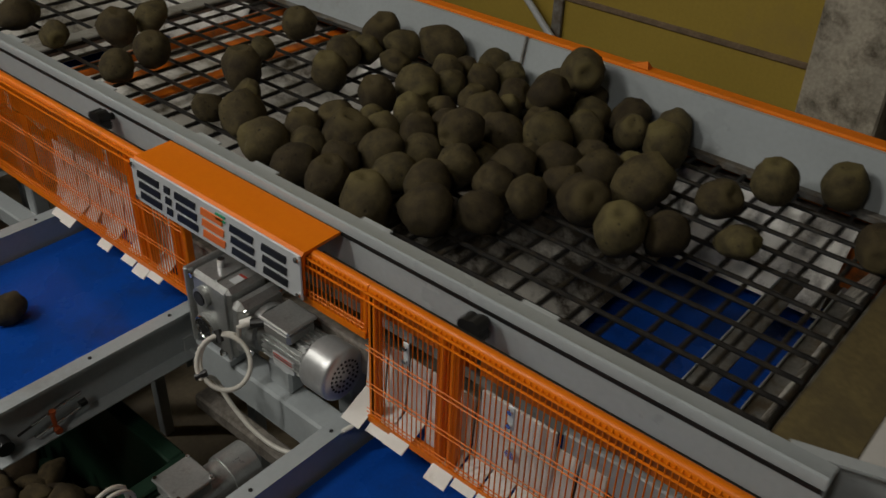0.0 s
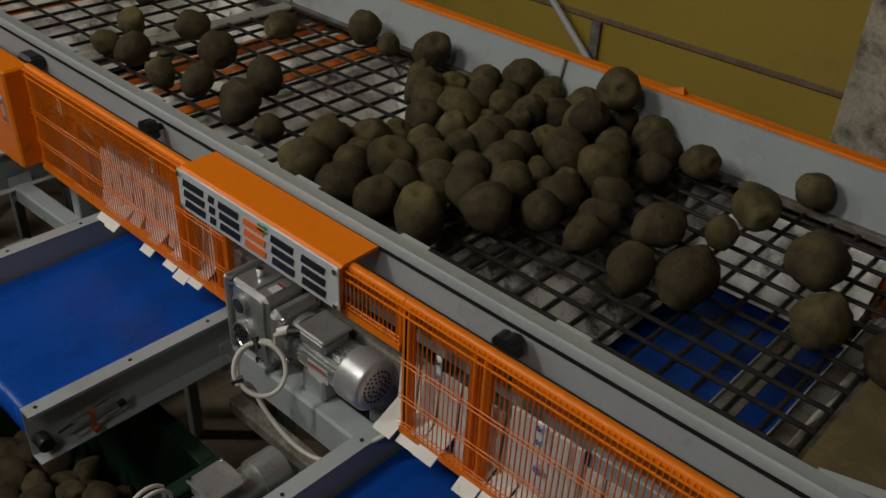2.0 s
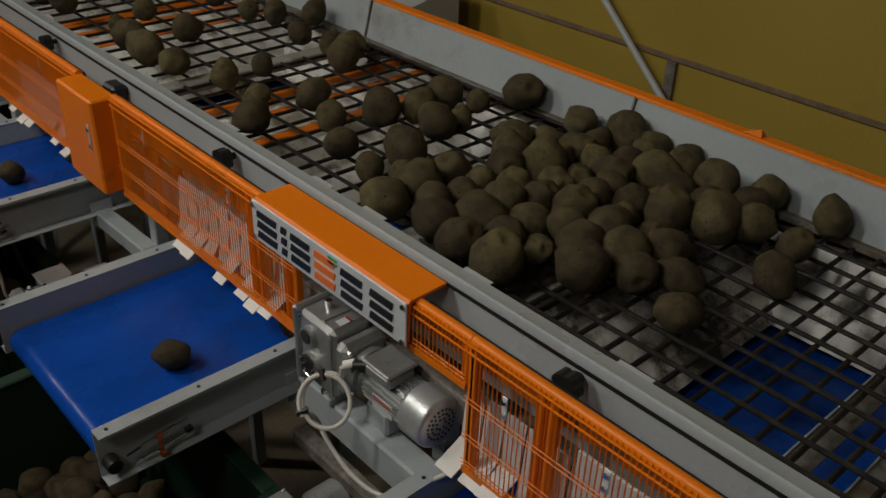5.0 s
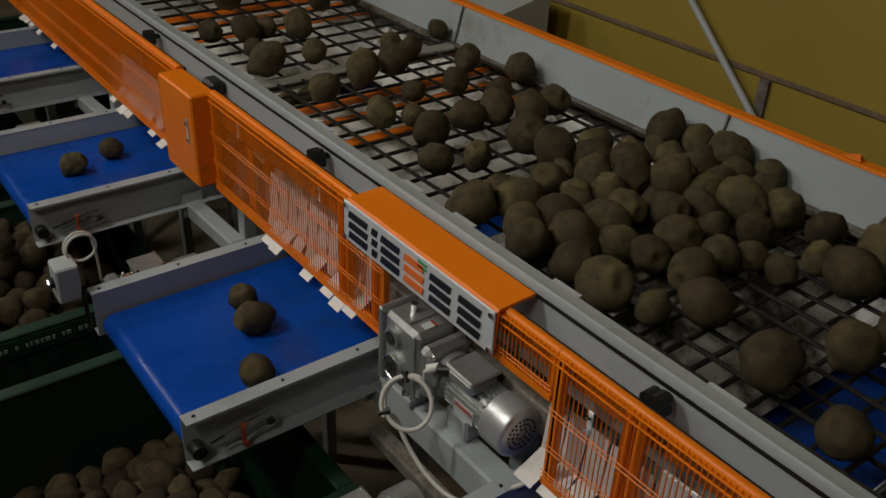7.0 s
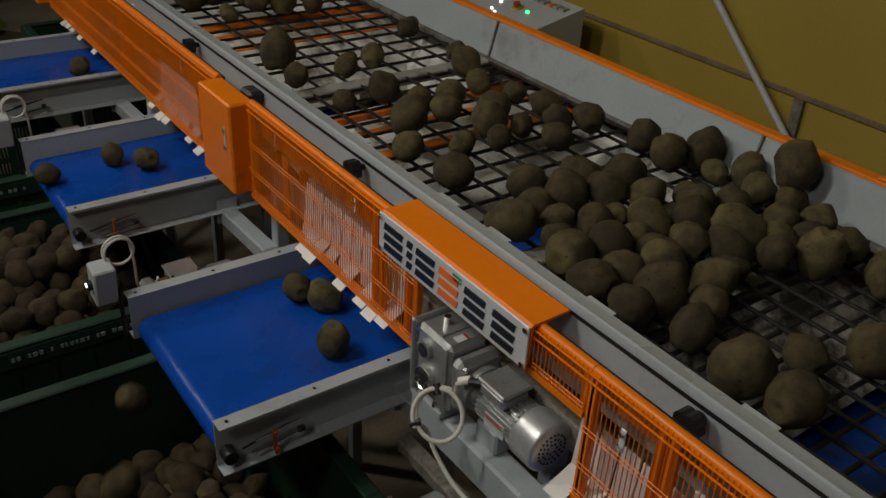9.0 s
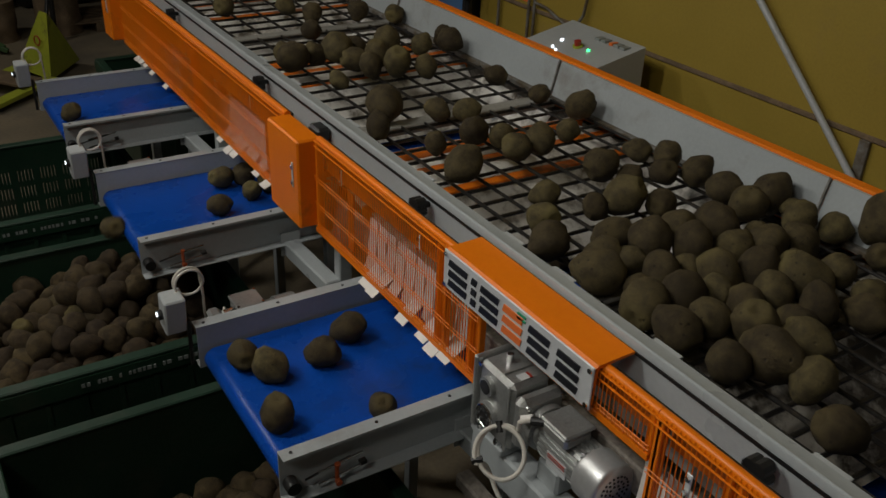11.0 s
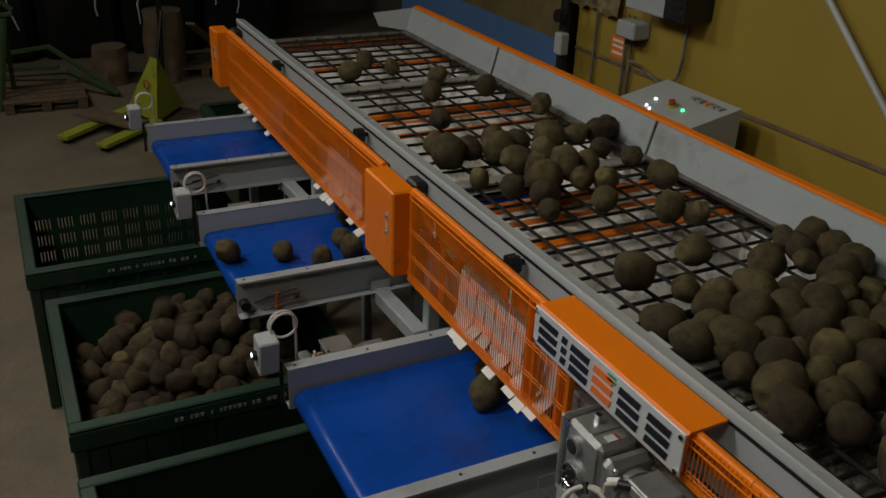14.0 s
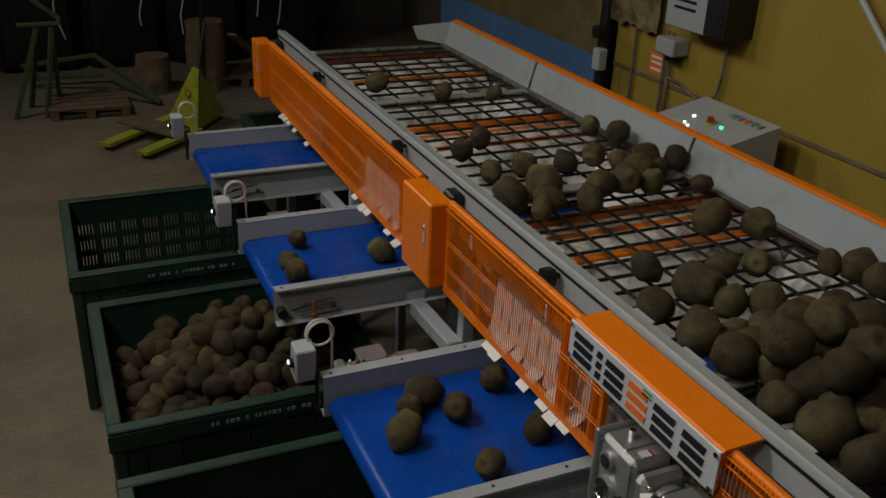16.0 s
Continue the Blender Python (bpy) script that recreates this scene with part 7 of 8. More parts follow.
    ride(0.074, (0, 1.23, 4.39, 1.68), (0.5, 1.23, 4.18, 1.68), (2, 1.22, 3.44, 1.68), (2.5, 1.20, 3.16, 1.68), (3, 1.23, 2.93, 1.68), (3.5, 1.24, 2.69, 1.68), (4, 1.24, 2.41, 1.68), (5.5, 1.23, 1.69, 1.68), (6, 1.20, 1.49, 1.68), (6.5, 1.16, 1.34, 1.68), (7.5, 1.05, 1.29, 1.68), (8, 0.99, 1.24, 1.68), (9, 0.92, 0.80, 1.68), (12, 0.99, 0.59, 1.68), (12.5, 1.00, 0.56, 1.68), (14, 0.93, 0.56, 1.68), (14.5, 0.89, 0.54, 1.68), (15, 0.84, 0.45, 1.68), (15.5, 0.79, 0.27, 1.68), (16, 0.75, 0.18, 1.68))
    ride(0.074, (0, 1.36, 4.46, 1.68), (0.5, 1.35, 4.26, 1.68), (2, 1.35, 3.51, 1.68), (2.5, 1.40, 3.30, 1.68), (3, 1.36, 3.01, 1.68), (6, 1.34, 1.51, 1.68), (6.5, 1.35, 1.30, 1.68), (7, 1.37, 1.24, 1.68), (8, 1.43, 1.17, 1.68), (8.5, 1.44, 1.07, 1.68), (9, 1.43, 0.96, 1.68), (12, 1.42, 0.80, 1.68), (12.5, 1.41, 0.79, 1.68), (13, 1.43, 0.80, 1.68), (13.5, 1.50, 0.77, 1.68), (14.5, 1.52, 0.75, 1.68), (15, 1.52, 0.64, 1.68), (15.5, 1.52, 0.49, 1.68), (16, 1.53, 0.39, 1.68))
    ride(0.074, (0, 0.86, 4.46, 1.68), (1.5, 0.86, 4.18, 1.68), (2, 0.86, 4.06, 1.68), (2.5, 0.82, 4.03, 1.68), (3, 0.76, 3.91, 1.68), (5, 0.54, 3.55, 1.68), (5.5, 0.51, 3.43, 1.68), (6.5, 0.66, 3.02, 1.68), (8, 0.68, 2.35, 1.68), (8.5, 0.72, 2.13, 1.68), (9, 0.76, 1.95, 1.68), (9.5, 0.79, 1.90, 1.68), (12.5, 0.88, 1.78, 1.68), (14, 0.70, 1.81, 1.68), (14.5, 0.64, 1.77, 1.68), (15, 0.58, 1.51, 1.68), (15.5, 0.52, 1.19, 1.68), (16, 0.47, 0.92, 1.68))
    ride(0.066, (0, 1.28, 4.56, 1.67), (0.5, 1.30, 4.38, 1.67), (2.5, 1.29, 3.38, 1.67), (3, 1.36, 3.16, 1.67), (3.5, 1.30, 2.88, 1.67), (4.5, 1.31, 2.37, 1.67), (6, 1.29, 1.65, 1.67), (6.5, 1.27, 1.47, 1.67), (7, 1.24, 1.46, 1.67), (7.5, 1.21, 1.49, 1.67), (8, 1.17, 1.48, 1.67), (9, 1.11, 1.14, 1.67), (12, 1.08, 0.74, 1.67), (12.5, 1.08, 0.69, 1.67), (14, 1.08, 0.67, 1.67), (14.5, 1.07, 0.65, 1.67), (15, 1.02, 0.59, 1.67), (15.5, 0.97, 0.51, 1.67), (16, 0.90, 0.45, 1.67))
    ride(0.074, (0, 1.31, 4.68, 1.68), (3, 1.30, 4.06, 1.68), (3.5, 1.34, 3.96, 1.68), (4, 1.30, 3.86, 1.68), (6, 1.30, 3.46, 1.68), (6.5, 1.30, 3.34, 1.68), (7.5, 1.28, 2.91, 1.68), (8, 1.27, 2.66, 1.68), (8.5, 1.30, 2.37, 1.68), (9, 1.34, 2.10, 1.68), (9.5, 1.39, 2.02, 1.68), (11.5, 1.56, 1.85, 1.68), (12.5, 1.57, 1.78, 1.68), (13, 1.55, 1.78, 1.68), (14, 1.38, 1.81, 1.68), (14.5, 1.31, 1.79, 1.68), (15, 1.32, 1.67, 1.68), (15.5, 1.35, 1.52, 1.68), (16, 1.38, 1.40, 1.68))
    ride(0.087, (0, 0.87, 4.82, 1.69), (0.5, 0.87, 4.74, 1.69), (1, 0.91, 4.62, 1.69), (1.5, 0.88, 4.56, 1.69), (2.5, 0.88, 4.32, 1.69), (3, 0.89, 4.27, 1.69), (4, 0.87, 4.01, 1.69), (4.5, 0.82, 3.89, 1.69), (5, 0.87, 3.84, 1.69), (7.5, 0.87, 3.34, 1.69), (8, 0.84, 3.20, 1.69), (9, 0.54, 2.60, 1.69), (9.5, 0.53, 2.49, 1.69), (12.5, 0.71, 2.13, 1.69), (14, 0.79, 1.97, 1.69), (14.5, 0.80, 1.87, 1.69), (15, 0.78, 1.59, 1.69), (15.5, 0.74, 1.25, 1.69), (16, 0.71, 0.98, 1.69))
    ride(0.055, (0, 1.07, 5.00, 1.66), (3, 1.07, 4.42, 1.66), (3.5, 1.07, 4.32, 1.66), (4, 1.11, 4.22, 1.66), (4.5, 1.07, 4.12, 1.66), (7.5, 1.07, 3.52, 1.66), (8, 1.10, 3.38, 1.66), (9, 1.42, 2.76, 1.66), (9.5, 1.45, 2.66, 1.66), (12.5, 1.42, 2.39, 1.66), (14.5, 1.34, 2.28, 1.66), (16, 1.40, 2.19, 1.66))
    ride(0.074, (0, 1.50, 5.03, 1.68), (0.5, 1.50, 4.82, 1.68), (2.5, 1.50, 3.83, 1.68), (3, 1.52, 3.58, 1.68), (5.5, 1.50, 2.31, 1.68), (6, 1.53, 2.00, 1.68), (6.5, 1.55, 1.73, 1.68), (7, 1.52, 1.63, 1.68), (8, 1.42, 1.52, 1.68), (9, 1.36, 1.22, 1.68), (12, 1.48, 0.92, 1.68), (12.5, 1.51, 0.88, 1.68), (13, 1.54, 0.88, 1.68), (14.5, 1.53, 0.89, 1.68), (16, 1.46, 0.78, 1.68))
    ride(0.079, (0, 0.81, 5.14, 1.69), (0.5, 0.81, 4.93, 1.69), (1, 0.78, 4.71, 1.69), (1.5, 0.80, 4.42, 1.69), (2, 0.80, 4.20, 1.69), (2.5, 0.80, 3.89, 1.69), (3, 0.81, 3.68, 1.69), (5, 0.81, 2.68, 1.69), (5.5, 0.82, 2.45, 1.69), (6.5, 0.95, 2.12, 1.69), (7.5, 1.11, 1.87, 1.69), (8, 1.15, 1.75, 1.69), (8.5, 1.11, 1.61, 1.69), (9, 1.05, 1.50, 1.69), (9.5, 1.04, 1.42, 1.69), (12.5, 1.13, 1.06, 1.69), (14.5, 1.13, 0.80, 1.69), (15, 1.06, 0.75, 1.69), (15.5, 0.96, 0.71, 1.69), (16, 0.89, 0.65, 1.69))
    ride(0.070, (0, 0.48, 5.18, 1.68), (2.5, 0.48, 4.70, 1.68), (3, 0.47, 4.58, 1.68), (3.5, 0.46, 4.52, 1.68), (6.5, 0.48, 3.90, 1.68), (7.5, 0.48, 3.70, 1.68), (8, 0.51, 3.61, 1.68), (8.5, 0.71, 3.53, 1.68), (9, 0.84, 3.48, 1.68), (9.5, 0.87, 3.36, 1.68), (12.5, 0.88, 2.51, 1.68), (14.5, 0.85, 2.01, 1.68), (16, 0.80, 1.89, 1.68))
    ride(0.066, (0, 0.84, 5.56, 1.67), (0.5, 0.84, 5.45, 1.67), (2, 0.83, 4.69, 1.67), (2.5, 0.82, 4.45, 1.67), (3, 0.81, 4.15, 1.67), (3.5, 0.83, 3.92, 1.67), (6, 0.82, 2.65, 1.67), (6.5, 0.82, 2.43, 1.67), (7, 0.80, 2.33, 1.67), (7.5, 0.77, 2.26, 1.67), (8, 0.76, 2.17, 1.67), (9, 0.85, 1.79, 1.67), (9.5, 0.87, 1.76, 1.67), (12.5, 1.01, 1.75, 1.67), (14, 0.93, 1.66, 1.67), (14.5, 0.90, 1.59, 1.67), (15, 0.86, 1.35, 1.67), (15.5, 0.81, 1.08, 1.67), (16, 0.76, 0.85, 1.67))
    ride(0.061, (0, 0.52, 5.56, 1.67), (0.5, 0.52, 5.56, 1.67), (1, 0.52, 5.53, 1.67), (1.5, 0.52, 5.35, 1.67), (2.5, 0.52, 4.90, 1.67), (3, 0.52, 4.70, 1.67), (3.5, 0.54, 4.43, 1.67), (6, 0.50, 3.33, 1.67), (7.5, 0.51, 2.64, 1.67), (8, 0.51, 2.45, 1.67), (8.5, 0.50, 2.36, 1.67), (11.5, 0.48, 2.06, 1.67), (12.5, 0.48, 1.97, 1.67), (14, 0.62, 1.96, 1.67), (14.5, 0.65, 1.91, 1.67), (15, 0.65, 1.69, 1.67), (15.5, 0.64, 1.42, 1.67), (16, 0.63, 1.20, 1.67))
    ride(0.055, (0, 0.81, 5.56, 1.66), (0.5, 0.81, 5.56, 1.66), (1, 0.81, 5.53, 1.66), (1.5, 0.79, 5.35, 1.66), (4, 0.79, 4.21, 1.66), (4.5, 0.78, 4.01, 1.66), (5, 0.79, 3.74, 1.66), (7.5, 0.79, 2.59, 1.66), (8, 0.79, 2.40, 1.66), (8.5, 0.79, 2.37, 1.66), (9, 0.80, 2.37, 1.66), (12, 0.88, 2.10, 1.66), (14, 0.99, 1.94, 1.66), (14.5, 1.01, 1.86, 1.66), (15, 1.00, 1.63, 1.66), (15.5, 0.97, 1.36, 1.66), (16, 0.95, 1.13, 1.66))
    ride(0.066, (0, 1.05, 5.56, 1.67), (0.5, 1.05, 5.56, 1.67), (1, 1.05, 5.53, 1.67), (1.5, 1.05, 5.35, 1.67), (3.5, 1.03, 4.43, 1.67), (4, 1.00, 4.22, 1.67), (4.5, 1.04, 3.99, 1.67), (7.5, 0.97, 2.60, 1.67), (8, 0.96, 2.40, 1.67), (8.5, 0.96, 2.38, 1.67), (9, 0.96, 2.38, 1.67), (12, 0.99, 1.99, 1.67), (12.5, 1.00, 1.94, 1.67), (14, 1.10, 1.89, 1.67), (14.5, 1.12, 1.83, 1.67), (15, 1.12, 1.60, 1.67), (15.5, 1.10, 1.31, 1.67), (16, 1.09, 1.08, 1.67))
    ride(0.055, (0, 1.48, 5.56, 1.66), (0.5, 1.48, 5.56, 1.66), (1, 1.48, 5.53, 1.66), (1.5, 1.48, 5.37, 1.66), (4.5, 1.48, 4.13, 1.66), (7.5, 1.48, 2.89, 1.66), (8, 1.47, 2.68, 1.66), (8.5, 1.43, 2.46, 1.66), (9, 1.40, 2.27, 1.66), (9.5, 1.41, 2.22, 1.66), (12.5, 1.54, 2.14, 1.66), (14.5, 1.41, 2.14, 1.66), (16, 1.49, 1.94, 1.66))
    ride(0.055, (0, 1.25, 5.56, 1.66), (0.5, 1.25, 5.46, 1.66), (3, 1.25, 4.21, 1.66), (3.5, 1.22, 3.95, 1.66), (4, 1.25, 3.70, 1.66), (6, 1.26, 2.68, 1.66), (6.5, 1.25, 2.46, 1.66), (7, 1.26, 2.17, 1.66), (8, 1.25, 1.67, 1.66), (8.5, 1.16, 1.49, 1.66), (9, 1.08, 1.34, 1.66), (12, 1.22, 1.05, 1.66), (14.5, 1.38, 0.81, 1.66), (16, 1.22, 0.62, 1.66))
    ride(0.055, (0, 1.58, 5.56, 1.66), (0.5, 1.58, 5.55, 1.66), (1, 1.58, 5.38, 1.66), (4, 1.56, 3.86, 1.66), (7, 1.55, 2.33, 1.66), (7.5, 1.54, 2.08, 1.66), (8, 1.52, 1.86, 1.66), (8.5, 1.42, 1.75, 1.66), (9, 1.32, 1.68, 1.66), (9.5, 1.32, 1.60, 1.66), (12, 1.44, 1.16, 1.66), (12.5, 1.45, 1.10, 1.66), (15.5, 1.42, 1.02, 1.66), (16, 1.42, 1.01, 1.66))
    ride(0.074, (0, 0.88, 5.56, 1.68), (0.5, 0.88, 5.56, 1.68), (1, 0.89, 5.53, 1.68), (1.5, 0.91, 5.34, 1.68), (3.5, 0.90, 4.38, 1.68), (4, 0.90, 4.16, 1.68), (4.5, 0.95, 3.91, 1.68), (5, 0.91, 3.67, 1.68), (8, 0.94, 2.24, 1.68), (8.5, 0.96, 1.97, 1.68), (9, 0.98, 1.73, 1.68), (9.5, 1.00, 1.67, 1.68), (12.5, 1.11, 1.57, 1.68), (14, 1.16, 1.49, 1.68), (14.5, 1.15, 1.43, 1.68), (15, 1.07, 1.22, 1.68), (15.5, 0.96, 0.98, 1.68), (16, 0.88, 0.79, 1.68))
    ride(0.074, (0, 0.55, 5.56, 1.68), (3, 0.55, 5.56, 1.68), (6, 0.55, 5.56, 1.68), (6.5, 0.55, 5.50, 1.68), (9.5, 0.57, 4.81, 1.68), (12, 0.59, 4.24, 1.68), (12.5, 0.59, 4.14, 1.68), (14.5, 0.63, 4.09, 1.68), (16, 0.55, 4.15, 1.68))
    ride(0.055, (0, 1.08, 5.56, 1.66), (3, 1.08, 5.56, 1.66), (6, 1.08, 5.56, 1.66), (7.5, 1.08, 5.56, 1.66), (8, 1.08, 5.50, 1.66), (11, 1.02, 4.80, 1.66), (12.5, 0.99, 4.46, 1.66), (14, 0.95, 4.17, 1.66), (14.5, 0.96, 4.07, 1.66), (16, 1.23, 3.76, 1.66))
    ride(0.061, (0, 0.96, 5.56, 1.67), (3, 0.96, 5.56, 1.67), (5.5, 0.96, 5.55, 1.67), (6, 0.96, 5.47, 1.67), (9, 0.96, 4.79, 1.67), (12, 0.96, 4.10, 1.67), (12.5, 0.97, 4.00, 1.67), (14, 1.13, 3.83, 1.67), (14.5, 1.20, 3.73, 1.67), (15, 1.28, 3.47, 1.67), (15.5, 1.36, 3.17, 1.67), (16, 1.44, 2.91, 1.67))
    ride(0.070, (0, 1.04, 5.56, 1.68), (3, 1.04, 5.56, 1.68), (4, 1.04, 5.56, 1.68), (4.5, 1.04, 5.54, 1.68), (7.5, 1.04, 4.87, 1.68), (10.5, 1.04, 4.19, 1.68), (12.5, 1.03, 3.74, 1.68), (14, 0.92, 3.48, 1.68), (14.5, 0.87, 3.38, 1.68), (15.5, 0.74, 3.02, 1.68), (16, 0.69, 2.86, 1.68))
    ride(0.066, (0, 0.79, 5.56, 1.67), (2.5, 0.79, 5.56, 1.67), (3, 0.79, 5.53, 1.67), (6, 0.82, 4.86, 1.67), (9, 0.85, 4.18, 1.67), (12, 0.88, 3.50, 1.67), (12.5, 0.88, 3.39, 1.67), (14, 0.74, 2.99, 1.67), (14.5, 0.69, 2.87, 1.67), (16, 0.54, 2.77, 1.67))
    ride(0.074, (0, 1.34, 5.56, 1.68), (3, 1.34, 5.56, 1.68), (4, 1.34, 5.56, 1.68), (4.5, 1.34, 5.50, 1.68), (7.5, 1.35, 4.82, 1.68), (10.5, 1.35, 4.14, 1.68), (12.5, 1.35, 3.70, 1.68), (14, 1.32, 3.51, 1.68), (14.5, 1.32, 3.42, 1.68), (15, 1.38, 3.20, 1.68), (15.5, 1.45, 2.94, 1.68), (16, 1.51, 2.72, 1.68))
    ride(0.066, (0, 1.56, 5.56, 1.67), (3, 1.56, 5.56, 1.67), (3.5, 1.56, 5.55, 1.67), (4, 1.56, 5.47, 1.67), (7, 1.55, 4.79, 1.67), (10, 1.55, 4.11, 1.67), (12.5, 1.54, 3.54, 1.67), (14.5, 1.43, 2.91, 1.67), (15.5, 1.26, 2.59, 1.67), (16, 1.18, 2.46, 1.67))
    ride(0.061, (0, 1.25, 5.56, 1.67), (1.5, 1.25, 5.55, 1.67), (2, 1.28, 5.46, 1.67), (5, 1.29, 4.70, 1.67), (8, 1.31, 3.94, 1.67), (11, 1.34, 3.17, 1.67), (12.5, 1.35, 2.79, 1.67), (14, 1.32, 2.48, 1.67), (14.5, 1.31, 2.39, 1.67), (16, 1.27, 2.35, 1.67))
    ride(0.079, (0, 1.53, 5.56, 1.69), (1.5, 1.53, 5.55, 1.69), (4.5, 1.51, 4.80, 1.69), (7.5, 1.51, 4.03, 1.69), (10.5, 1.51, 3.25, 1.69), (12.5, 1.50, 2.73, 1.69), (14.5, 1.44, 2.38, 1.69), (16, 1.42, 2.32, 1.69))
    ride(0.055, (0, 0.65, 5.56, 1.66), (1.5, 0.65, 5.55, 1.66), (2, 0.64, 5.45, 1.66), (5, 0.64, 4.58, 1.66), (8, 0.63, 3.70, 1.66), (8.5, 0.60, 3.58, 1.66), (9, 0.63, 3.41, 1.66), (12, 0.62, 2.53, 1.66), (12.5, 0.62, 2.39, 1.66), (14.5, 0.50, 2.03, 1.66), (16, 0.54, 1.89, 1.66))
    ride(0.087, (0, 0.93, 5.56, 1.69), (1.5, 0.93, 5.55, 1.69), (2, 0.91, 5.41, 1.69), (3, 0.96, 5.12, 1.69), (6, 0.96, 4.29, 1.69), (9, 0.99, 3.45, 1.69), (12, 1.02, 2.59, 1.69), (14.5, 1.00, 1.99, 1.69), (15.5, 1.13, 1.65, 1.69), (16, 1.19, 1.50, 1.69))
    ride(0.066, (0, 1.17, 5.56, 1.67), (1.5, 1.17, 5.55, 1.67), (4.5, 1.16, 4.71, 1.67), (7.5, 1.15, 3.83, 1.67), (10.5, 1.15, 2.94, 1.67), (12.5, 1.14, 2.36, 1.67), (14, 1.14, 2.11, 1.67), (14.5, 1.14, 2.05, 1.67), (16, 1.25, 2.03, 1.67))
    ride(0.066, (0, 0.86, 5.56, 1.67), (3, 0.86, 5.56, 1.67), (6, 0.86, 5.56, 1.67), (8.5, 0.86, 5.56, 1.67), (9, 0.86, 5.53, 1.67), (12, 0.84, 4.84, 1.67), (14.5, 0.83, 4.26, 1.67), (15.5, 0.89, 3.98, 1.67), (16, 0.91, 3.86, 1.67))
    ride(0.061, (0, 0.51, 5.56, 1.67), (1.5, 0.51, 5.56, 1.67), (2, 0.49, 5.53, 1.67), (5, 0.50, 4.83, 1.67), (8, 0.52, 4.10, 1.67), (11, 0.53, 3.35, 1.67), (14, 0.53, 2.62, 1.67), (14.5, 0.53, 2.52, 1.67), (16, 0.54, 2.41, 1.67))
    ride(0.087, (0, 0.57, 5.56, 1.69), (1.5, 0.57, 5.56, 1.69), (2, 0.58, 5.52, 1.76), (5, 0.56, 4.73, 1.75), (5.5, 0.55, 4.59, 1.69), (8.5, 0.54, 3.83, 1.69), (11.5, 0.52, 3.07, 1.69), (14.5, 0.51, 2.30, 1.69), (16, 0.46, 2.05, 1.69))
    ride(0.070, (0, 0.71, 5.56, 1.68), (1.5, 0.71, 5.56, 1.68), (2, 0.69, 5.56, 1.68), (3, 0.66, 5.29, 1.68), (3.5, 0.67, 5.12, 1.68), (6.5, 0.69, 4.37, 1.68), (9.5, 0.68, 3.61, 1.68), (12.5, 0.66, 2.85, 1.68), (14.5, 0.65, 2.34, 1.68), (15.5, 0.61, 2.06, 1.68), (16, 0.62, 1.97, 1.68))
    ride(0.070, (0, 0.77, 5.56, 1.68), (1.5, 0.77, 5.56, 1.68), (2, 0.76, 5.45, 1.68), (2.5, 0.77, 5.35, 1.68), (3.5, 0.77, 5.20, 1.68), (6.5, 0.79, 4.45, 1.68), (9.5, 0.81, 3.69, 1.68), (12.5, 0.84, 2.94, 1.68), (14, 0.85, 2.57, 1.68), (14.5, 0.85, 2.46, 1.68), (15, 0.82, 2.43, 1.68), (16, 0.74, 2.43, 1.68))
    ride(0.070, (0, 0.85, 5.56, 1.68), (1.5, 0.85, 5.56, 1.68), (2, 0.82, 5.54, 1.68), (2.5, 0.83, 5.48, 1.68), (3, 0.88, 5.35, 1.68), (6, 0.91, 4.54, 1.68), (9, 0.92, 3.75, 1.68), (12, 0.94, 2.99, 1.68), (14, 0.95, 2.48, 1.68), (14.5, 0.95, 2.38, 1.68), (16, 0.97, 2.40, 1.68))
    ride(0.087, (0, 1.17, 5.56, 1.69), (2, 1.18, 5.56, 1.69), (5, 1.16, 4.77, 1.69), (8, 1.15, 4.00, 1.69), (11, 1.14, 3.24, 1.69), (14, 1.14, 2.47, 1.69), (14.5, 1.14, 2.35, 1.69), (15.5, 1.23, 2.22, 1.69), (16, 1.27, 2.18, 1.69))
    ride(0.074, (0, 0.90, 5.56, 1.68), (1.5, 0.90, 5.56, 1.68), (2, 0.92, 5.58, 1.68), (2.5, 0.90, 5.38, 1.68), (3, 0.87, 5.22, 1.68), (6, 0.86, 4.41, 1.68), (9, 0.85, 3.62, 1.68), (12, 0.83, 2.78, 1.68), (14, 0.81, 2.25, 1.68), (14.5, 0.81, 2.14, 1.68), (15.5, 0.93, 2.07, 1.68), (16, 0.97, 2.06, 1.68))
    ride(0.070, (0, 1.57, 5.56, 1.68), (2, 1.57, 5.55, 1.68), (5, 1.57, 4.80, 1.68), (8, 1.57, 4.04, 1.68), (11, 1.57, 3.29, 1.68), (14, 1.57, 2.55, 1.68), (14.5, 1.57, 2.43, 1.68), (16, 1.57, 2.26, 1.68))
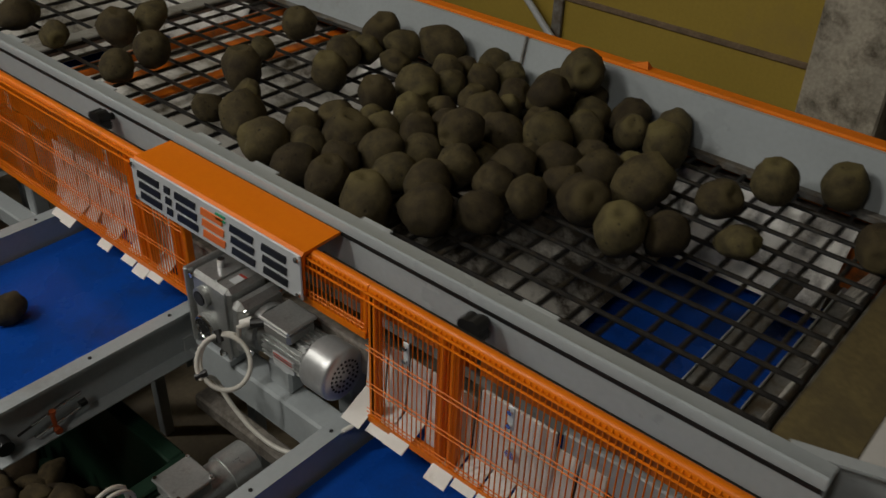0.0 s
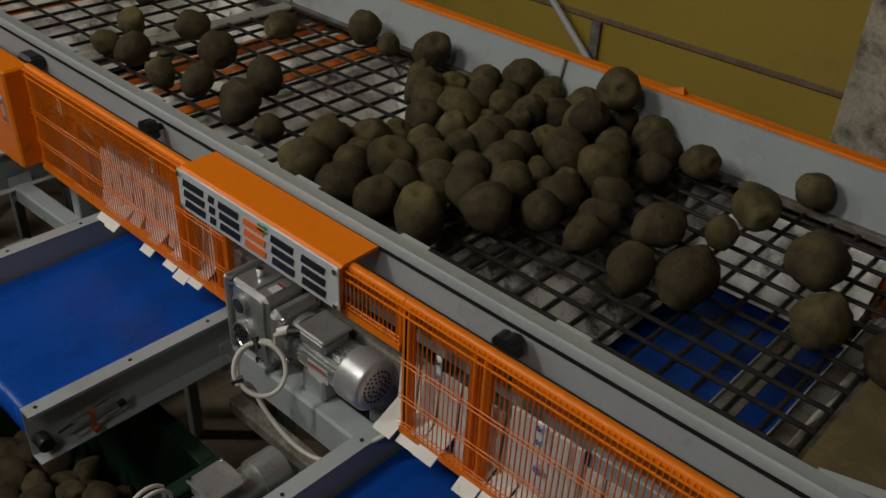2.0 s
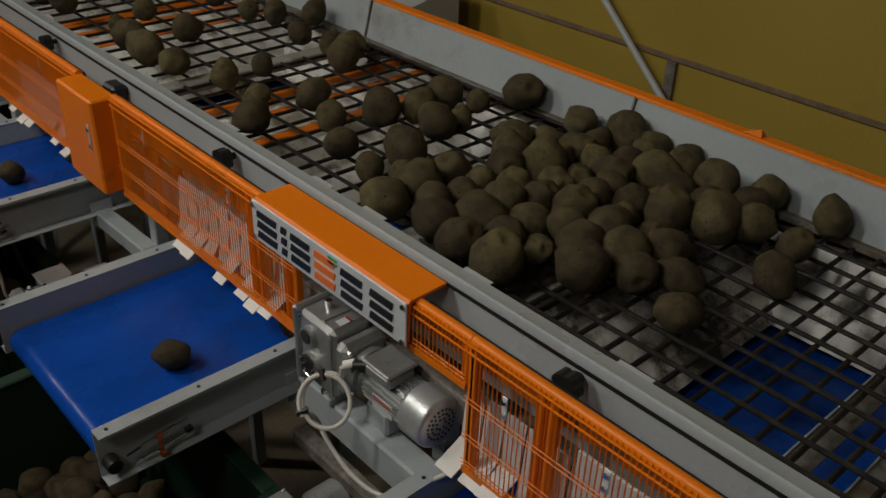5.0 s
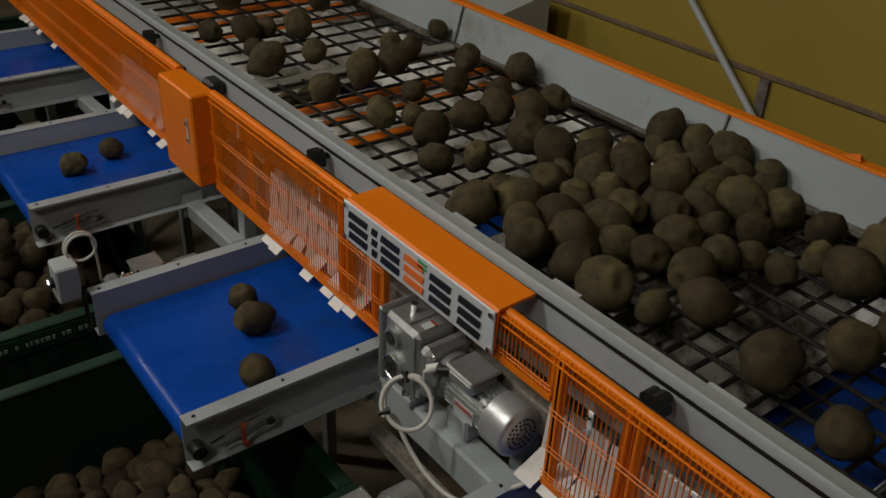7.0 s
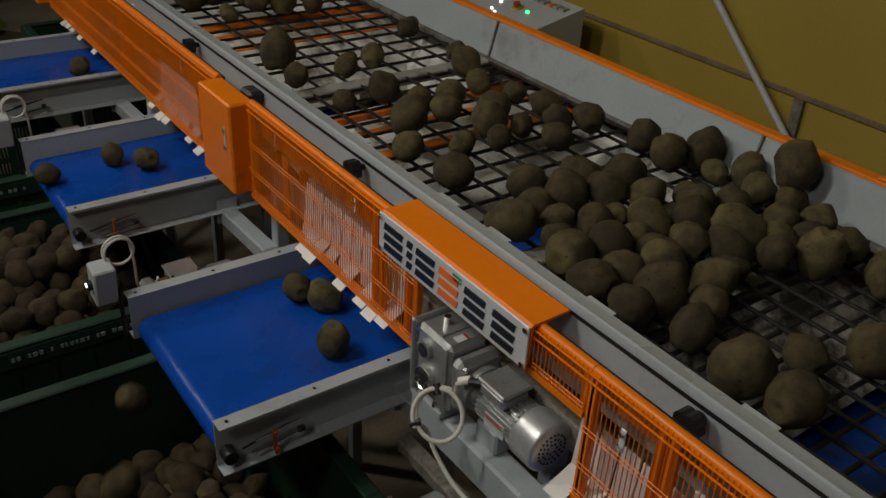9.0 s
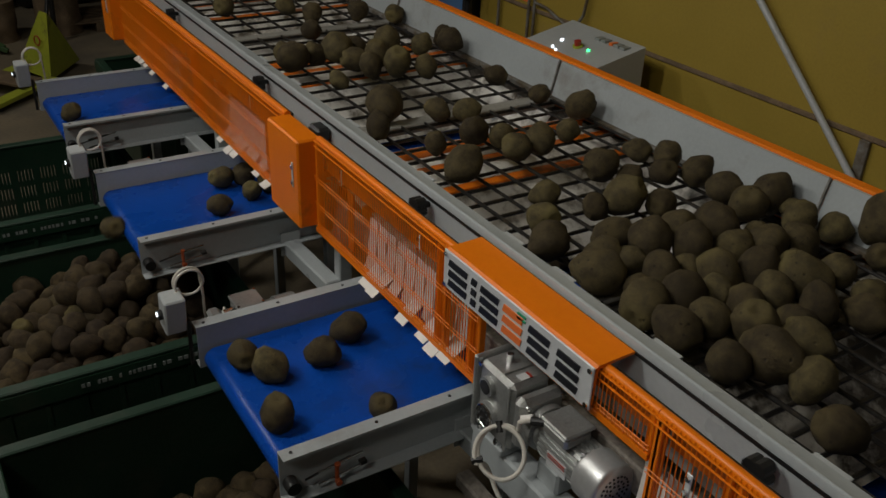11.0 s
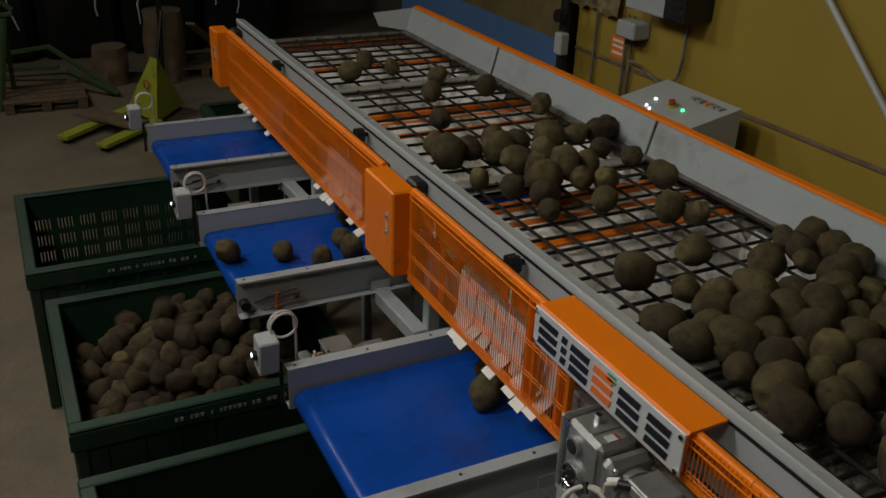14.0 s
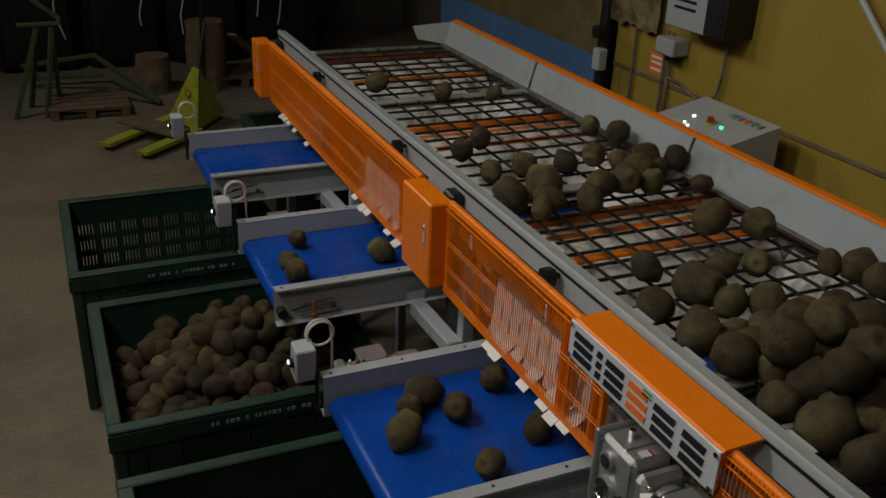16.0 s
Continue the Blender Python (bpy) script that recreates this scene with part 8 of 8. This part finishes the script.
    ride(0.079, (0, 0.98, 5.56, 1.69), (1.5, 0.98, 5.56, 1.69), (2, 1.04, 5.52, 1.69), (3, 1.01, 5.28, 1.69), (6, 1.01, 4.45, 1.69), (9, 0.99, 3.62, 1.69), (12, 0.99, 2.81, 1.69), (14, 0.99, 2.27, 1.69), (14.5, 1.00, 2.15, 1.69), (15, 1.03, 2.10, 1.69), (16, 1.11, 2.06, 1.69))
    ride(0.087, (0, 0.80, 5.56, 1.69), (1.5, 0.80, 5.56, 1.69), (2, 0.79, 5.52, 1.81), (5, 0.79, 4.74, 1.80), (8, 0.79, 3.97, 1.79), (10.5, 0.79, 3.32, 1.75), (11, 0.79, 3.19, 1.71), (14, 0.79, 2.40, 1.69), (14.5, 0.79, 2.29, 1.69), (15, 0.77, 2.21, 1.69), (16, 0.67, 2.11, 1.69))
    for b, t0, x0, y0 in ((b, *row) for b, rows in RIDERS.items() for row in rows):
        r = rng.uniform(0.050, 0.062)
        ob = root_at((0, 0, 0), r, rng, "roots on the belts", "round brown muddy root vegetable riding a blue belt")
        spin = Matrix.Rotation(rng.uniform(0, 6), 4, Vector((rng.uniform(-1, 1), rng.uniform(-1, 1), 1)).normalized())
        zb = 1.19 + r * 0.97
        rows = []
        drift = rng.uniform(0.25, 1.2)
        leave = t0 + (x0 + 0.60) / BELT_V
        enter = t0 - (1.2 - x0) / BELT_V
        marks = sorted({0.0, 16.0, *(0.4 * k for k in range(1, 40)), *(q for q in (enter, leave, leave + 0.1, leave + 0.2, leave + 0.3, leave + 0.38, leave + 0.46) if 0 < q < 16)})
        for t in marks:
            if t <= leave:
                x = min(1.2, x0 - BELT_V * (t - t0))
                rows.append((t, Matrix.Translation((x, y0, zb)) @ spin))
            else:
                f = min(t - leave, 0.46)
                z = zb - 0.5 * 9.8 * f * f
                floor_z = (0.5, 0.58, 0.74, 0.185)[b]
                rows.append((t, Matrix.Translation((-0.60 - drift * f, y0, max(z, floor_z))) @ Matrix.Rotation(-f * 3.0, 4, "Y") @ spin))
        walk(ob, rows)


motions()
